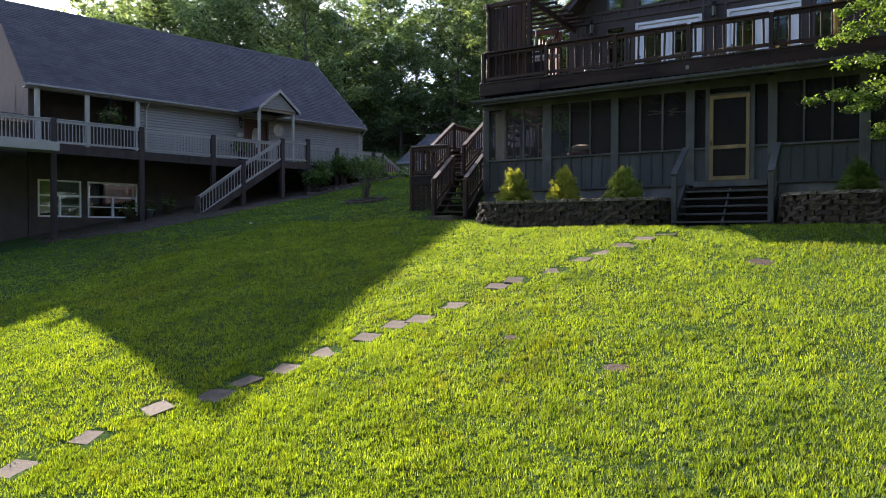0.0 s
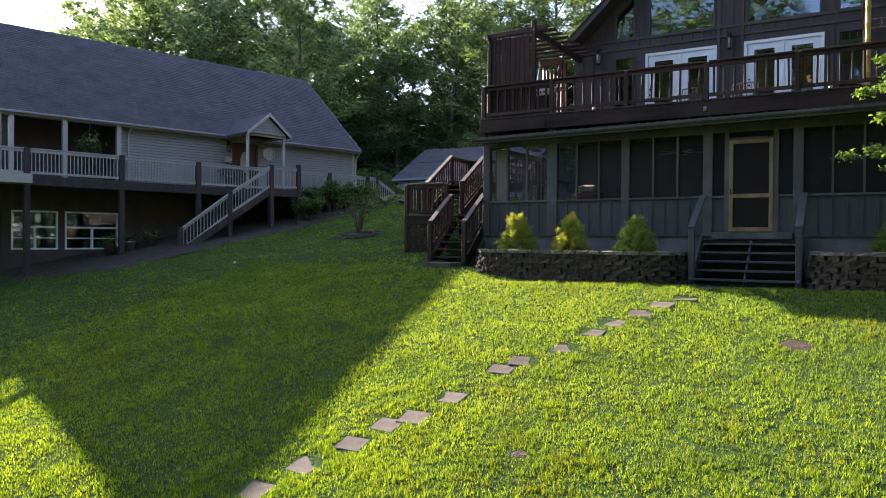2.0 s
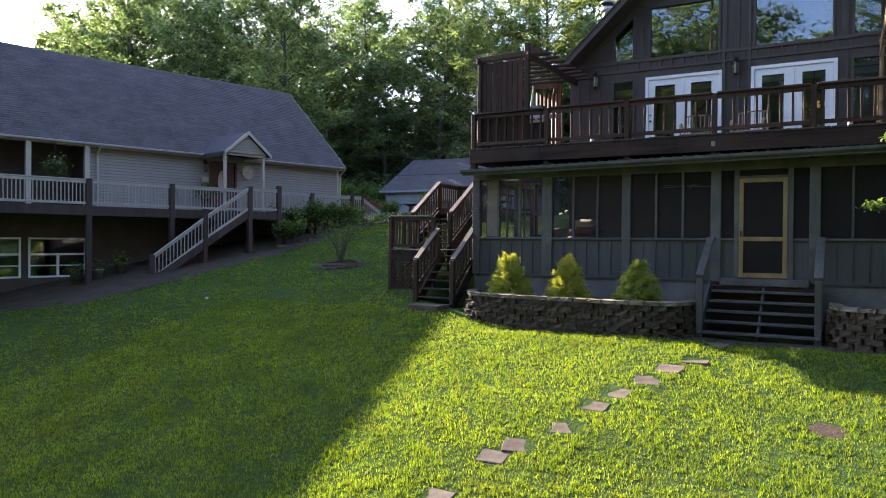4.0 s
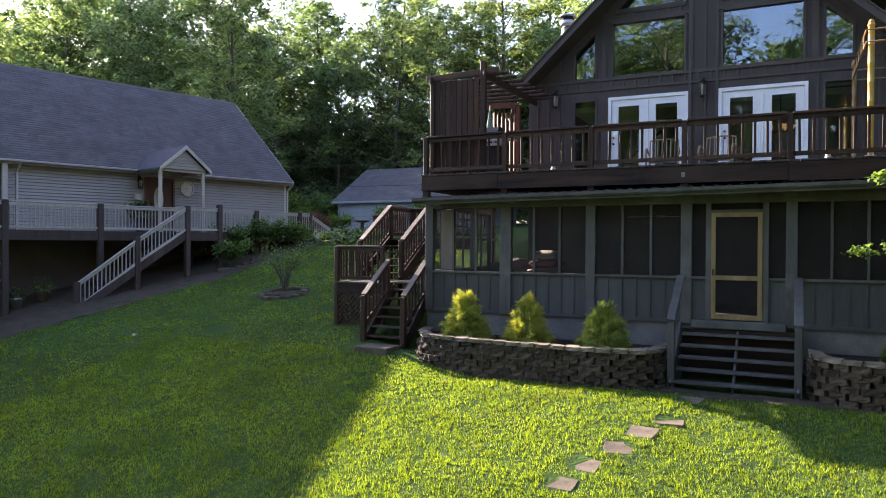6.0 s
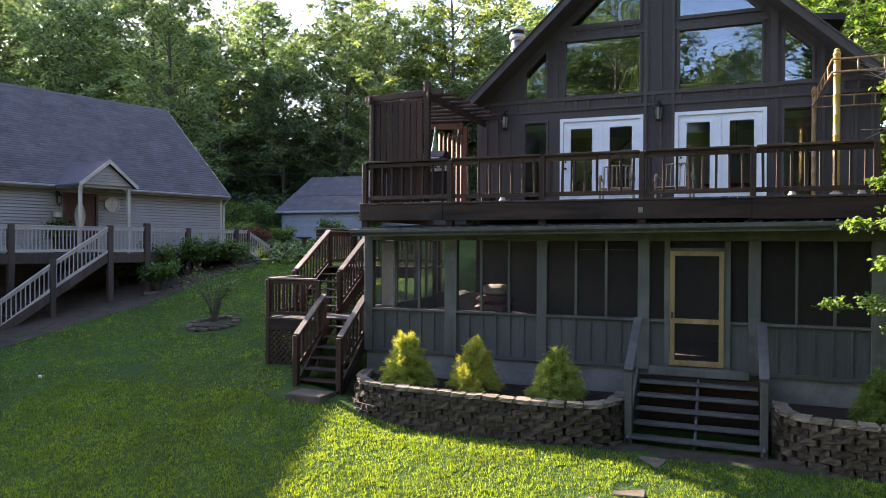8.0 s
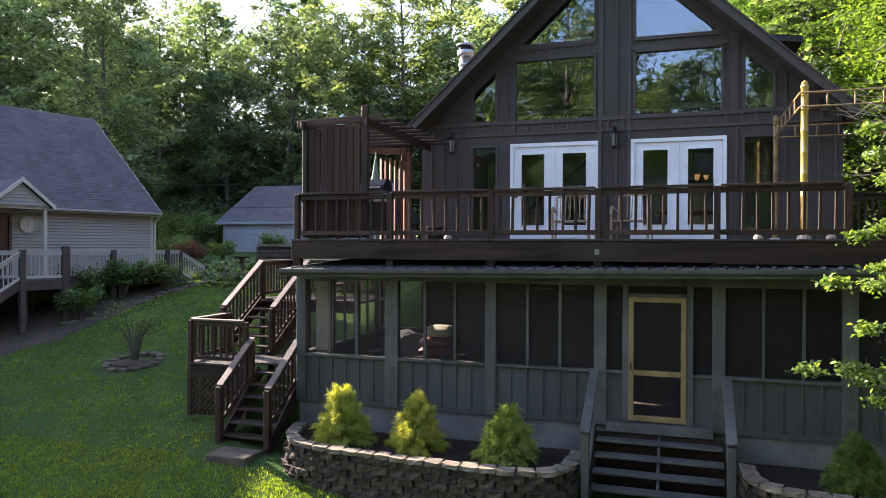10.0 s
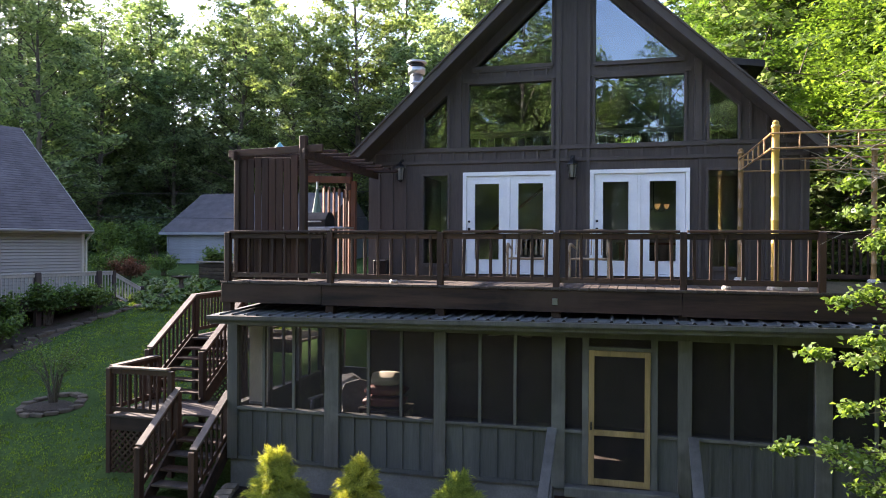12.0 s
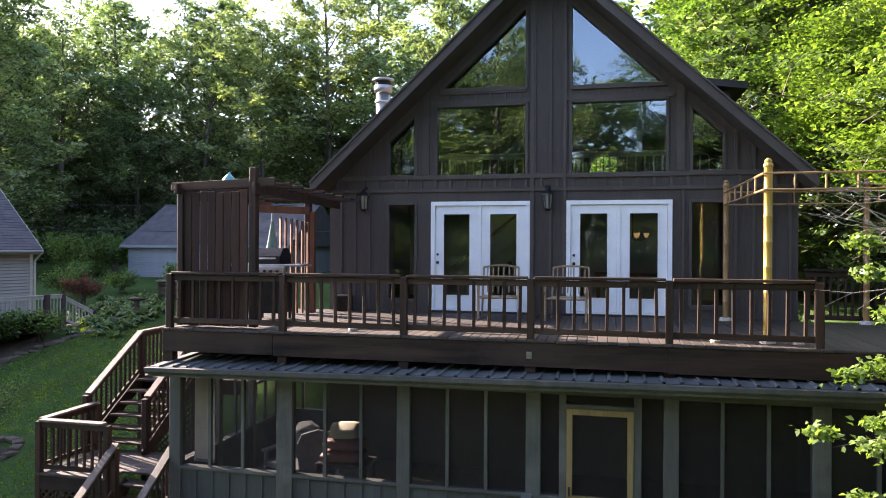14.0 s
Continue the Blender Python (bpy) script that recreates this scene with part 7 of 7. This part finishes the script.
dirt_patch()
pillar = thing("brick_pillar", (-19.8, 35.1, ground_z(-19.8, 35.1)), "low grey stone garden pillar", "pillar")
zp = ground_z(-19.8, 35.1)
for c in range(6):
    part("course", boxes((-20.6, -19.0, 34.95, 35.45, zp + c * 0.17 - 0.1, zp + c * 0.17 + 0.055), bevel=0.02), M_block, pillar)
part("cap", boxes((-20.67, -18.93, 34.9, 35.5, zp + 0.93, zp + 1.0), bevel=0.01), M_cap, pillar)
scrap = part("crumpled_cup", turned(bmesh.new(), (-16.8, 17.12, ground_z(-16.8, 17.12)), [(0.03, 0), (0.045, 0.04), (0.04, 0.07)], 9), M_white)
tagged(scrap, "small white scrap lying on the lawn", "litter")
for i, (x, y, s) in enumerate(((-23.7, 17.7, 0.2), (-23.45, 18.35, 0.17), (-23.3, 19.1, 0.19))):
    z = ground_z(x, y)
    p = thing("flower_pot", (x, y, z), "weathered flower pot with a small plant", "flower pot", "pots by the basement wall")
    smooth(part("pot", turned(bmesh.new(), (x, y, z), [(s * 0.7, 0), (s, s * 1.8), (s * 1.1, s * 1.85), (s * 1.1, s * 2.1), (s * 0.85, s * 2.1), (s * 0.8, s * 1.8)], 16), M_stone if i != 1 else M_steel, p))
    tagged(part("plant", leaf_cloud([(x, y, z + s * 2.6)], [s * 0.8], 160, 0.09, 90 + i, 0.8, M_shrub, "plant"), None, p), kind="stuff")
FRAME[0] = pose(0, 0, 0, 0, 0, 75)
bx, by = 10.6, 28.4
basket = thing("hanging_basket", (bx, by, 6.2), "hanging basket with trailing flowers under the porch eave", "hanging basket")
part("bowl", turned(bmesh.new(), (bx, by, 6.2), [(0.08, 0), (0.2, 0.1), (0.24, 0.2)], 14), M_lhdark, basket)
for k in range(3):
    a = k * 2.09
    part("chain", bar((bx + 0.22 * math.cos(a), by + 0.22 * math.sin(a), 6.4), (bx, by, 7.18), 0.012, 0.012, 0), M_black, basket)
tagged(part("plant", leaf_cloud([(bx, by, 6.45), (bx + 0.15, by, 6.3), (bx - 0.15, by, 6.3)], [0.16, 0.14, 0.14], 420, 0.08, 5, 0.9, M_shrub, "plant"), None, basket), kind="stuff")
tagged(part("blossom", leaf_cloud([(bx, by, 6.5)], [0.2], 60, 0.06, 6, 0.7, FLOWER, "blossom"), None, basket), kind="stuff")
fern = thing("potted_fern", (16.3, 28.7, LDECK), "potted fern beside the entry door", "potted plant")
part("pot", turned(bmesh.new(), (16.3, 28.7, LDECK), [(0.15, 0), (0.2, 0.5), (0.23, 0.55), (0.18, 0.55)], 14), M_lhdark, fern)
part("fronds", leaf_cloud([(16.3, 28.7, LDECK + 0.8)], [0.2], 420, 0.14, 8, 0.7, M_shrub, "fronds"), None, fern)
wreath = part("wall_plate", turned(bmesh.new(), (16.4, 29.08, 6.2), [(0.02, 0), (0.15, 0.02), (0.16, 0.2), (0.02, 0.24)], 14), M_cream)
tagged(wreath, "round pale plaque beside the entry door", "plaque")
# downpipe and entry light
pipe = thing("downpipe", (L1 - 0.02, LW - 0.12, LDECK), "cream downpipe at the corner of the long house", "downpipe")
part("pipe", boxes((L1 + 0.03, L1 + 0.1, LW - 0.09, LW - 0.02, 4.3, 6.95), bevel=0.01), M_cream, pipe)
part("elbow", bar((L1 + 0.065, LW - 0.055, 6.95), (L1 + 0.065, LE - 0.06, 7.24), 0.07, 0.06), M_cream, pipe)
pipe2 = thing("downpipe", (12.3, LW - 0.12, LDECK), "cream downpipe on the beige siding", "downpipe")
part("pipe", boxes((12.2, 12.27, LW - 0.1, LW - 0.03, 5.0, 6.95), bevel=0.01), M_cream, pipe2)
part("elbow", bar((12.235, LW - 0.065, 6.95), (12.235, LE - 0.06, 7.24), 0.07, 0.06), M_cream, pipe2)
wall_lantern(16.45, LW - 0.03, 6.85, 0.8)
FRAME[0] = Matrix.Identity(4)

# overhead line between the trees
wires = thing("overhead_line", (-30, 46, 10), "two thin dark overhead cables", "cable")
for z in (9.2, 10.6):
    part("cable", tube(bmesh.new(), [(-48 + 4 * k, 44.5 - 0.12 * k, z - 0.9 * (1 - ((k - 7) / 7) ** 2)) for k in range(15)], [0.014] * 15, 5), M_black, wires)

# ---- grass ----
def grass_blades(name, count, x0, x1, y0, y1, high, wide, seed, keep):
    """Single bent blades in small tufts."""
    q = np.random.RandomState(seed)
    tx, ty = q.uniform(x0, x1, count), q.uniform(y0, y1, count)
    ok = np.array([keep(a, b) for a, b in zip(tx, ty)])
    tx, ty = tx[ok], ty[ok]
    clump = np.array([0.45 + 0.45 * noise.noise((a * 2.2, b * 2.2, 3.0)) + 0.55 * noise.noise((a * 11, b * 11, 1.0)) + 0.6 * noise.noise((a * 25, b * 25, 7.0)) for a, b in zip(tx, ty)])
    tz = np.array([ground_z(a, b) for a, b in zip(tx, ty)])
    blades = 4
    n = len(tx) * blades
    px, py, pz = (np.repeat(v, blades) for v in (tx, ty, tz))
    cl = np.repeat(clump, blades)
    px = px + q.normal(0, 0.022, n)
    py = py + q.normal(0, 0.022, n)
    ang = q.uniform(0, 2 * np.pi, n)
    h = high * (0.30 + 1.25 * np.clip(cl, 0, 1.15)) * q.uniform(0.6, 1.3, n)
    lean = q.uniform(0.15, 1.15, n) * h
    w = wide * q.uniform(0.7, 1.3, n)
    v = np.empty((n, 3, 3))
    c, s = np.cos(ang), np.sin(ang)
    v[:, 0] = np.stack([px - s * w, py + c * w, pz - 0.01], 1)
    v[:, 1] = np.stack([px + s * w, py - c * w, pz - 0.01], 1)
    v[:, 2] = np.stack([px + c * lean, py + s * lean, pz + h], 1)
    me = bpy.data.meshes.new(name)
    me.vertices.add(n * 3)
    me.vertices.foreach_set("co", v.ravel())
    me.loops.add(n * 3)
    me.loops.foreach_set("vertex_index", np.arange(n * 3))
    me.polygons.add(n)
    me.polygons.foreach_set("loop_start", np.arange(n) * 3)
    me.polygons.foreach_set("loop_total", np.full(n, 3))
    me.update()
    me.validate()
    me.materials.append(M_blade)
    ob = new(name, me)
    return tagged(ob, "short yellow-green lawn grass with clover", "grass", kind="stuff")


BARE = [(0.75, 7.2, 0.2), (-2.13, 8.72, 0.15), (-1.18, 13.7, 0.22), (-14.8, 18.0, 0.4), (-12.6, 20.2, 0.35), (-3.8, 9.3, 0.1)]


def along_lodge(x, y):
    """The long house's own axes."""
    return x * math.cos(radians(75)) + y * math.sin(radians(75)), y * math.cos(radians(75)) - x * math.sin(radians(75))


def lodge_edge(u):
    """Where the lawn ends and the bare earth under the walkway begins."""
    return 24.2 + max(0.0, u - 16.5) * 0.34 + max(0.0, 10.0 - u) * 1.2


def is_lawn(x, y):
    fray = 1.6 * noise.noise((x * 0.9, y * 0.9, 8)) + 1.2 * noise.noise((x * 31, y * 31, 8))
    if x > 1.9 + 0.8 * fray or y < 4.2 + 0.7 * fray:
        return False
    if y > 17.3 and x > -10.6 or x > -8.7 and y > 17.1 - 0.03 * (x + 9):
        return False
    for a, b in STONES:
        if abs(x - a) < 0.23 and abs(y - b) < 0.20:
            return False
    for a, b, d in BARE:
        if math.hypot((x - a) / 1.4, y - b) < d * (0.8 + 0.4 * noise.noise((x * 3, y * 3, 9))):
            return False
    if -12 < x < -9 and y > 18.7 or (x + 15.3) ** 2 + (y - 21.3) ** 2 < 1.0:
        return False
    if -3.7 < x < -1.3 and y > 17.0 + 0.2 * noise.noise((x * 2, y * 2, 4)):
        return False
    u, v = along_lodge(x, y)
    return v < lodge_edge(u) + 0.25 * noise.noise((x * 2, y * 2, 3))


def earth_strip():
    """Bare brown earth between the lawn and the basement wall."""
    verts, faces, at, step = [], [], {}, 0.14
    def corner(i, j):
        if (i, j) not in at:
            u, v = 7.8 + i * step, 23.4 + j * step
            x, y = u * math.cos(radians(75)) - v * math.sin(radians(75)), u * math.sin(radians(75)) + v * math.cos(radians(75))
            at[i, j] = len(verts)
            verts.append((x, y, ground_z(x, y) + 0.012 + 0.03 * noise.noise((x * 3, y * 3, 1))))
        return at[i, j]
    for i in range(102):
        for j in range(41):
            u, v = 7.8 + (i + 0.5) * step, 23.4 + (j + 0.5) * step
            if v > lodge_edge(u) + 0.2 * noise.noise((u * 2.5, v * 2.5, 6)):
                faces.append((corner(i, j), corner(i + 1, j), corner(i + 1, j + 1), corner(i, j + 1)))
    me = bpy.data.meshes.new("bare_earth")
    me.from_pydata(verts, [], faces)
    me.materials.append(M_earth)
    tagged(smooth(new("bare_earth", me)), "bare brown earth under the raised walkway", "soil", kind="stuff")


earth_strip()


def bare_spot(x0, y0, size, seed):
    """A worn spot in the lawn with a ragged rim."""
    bm = bmesh.new()
    mid = bm.verts.new((x0, y0, ground_z(x0, y0) + 0.008))
    rims = []
    for f in (0.55, 1.0):
        ring = []
        for k in range(28):
            a = 2 * math.pi * k / 28
            d = size * f * (1 + 0.35 * noise.noise((math.cos(a) * 1.6, math.sin(a) * 1.6, seed)) + 0.22 * noise.noise((math.cos(a) * 6, math.sin(a) * 6, seed)))
            x, y = x0 + 1.4 * d * math.cos(a), y0 + d * math.sin(a)
            ring.append(bm.verts.new((x, y, ground_z(x, y) + (0.014 if f < 1 else 0.004))))
        rims.append(ring)
    for k in range(28):
        j = (k + 1) % 28
        bm.faces.new((mid, rims[0][k], rims[0][j]))
        bm.faces.new((rims[0][k], rims[1][k], rims[1][j], rims[0][j]))
    tagged(part("bare_spot", bm, M_earth), "worn bare spot of brown earth in the lawn", "soil", "bare spots in the lawn")


for k, (x, y, d) in enumerate(BARE):
    if x > -5:
        bare_spot(x, y, d * 0.8, k)
grass_blades("grass", 175000, -16, 4.0, 2.4, 17.4, 0.047, 0.0058, 1, is_lawn)
grass_blades("grass", 85000, -7.5, 2.4, 3.4, 13.5, 0.042, 0.0048, 3, lambda x, y: is_lawn(x, y) and (y - 5.5) / 7 < 0.5 + 0.9 * noise.noise((x * 9.1, y * 9.1, 2)) + 0.5 * noise.noise((x * 1.1, y * 1.1, 6)))
grass_blades("grass", 62000, -24, -9, 6, 30, 0.036, 0.011, 2, lambda x, y: is_lawn(x, y) and not (x > -16 and y < 17.4) and x > -23.5 + 2.5 * noise.noise((x * 0.8, y * 0.8, 5)) + 2 * noise.noise((x * 29, y * 29, 5)))
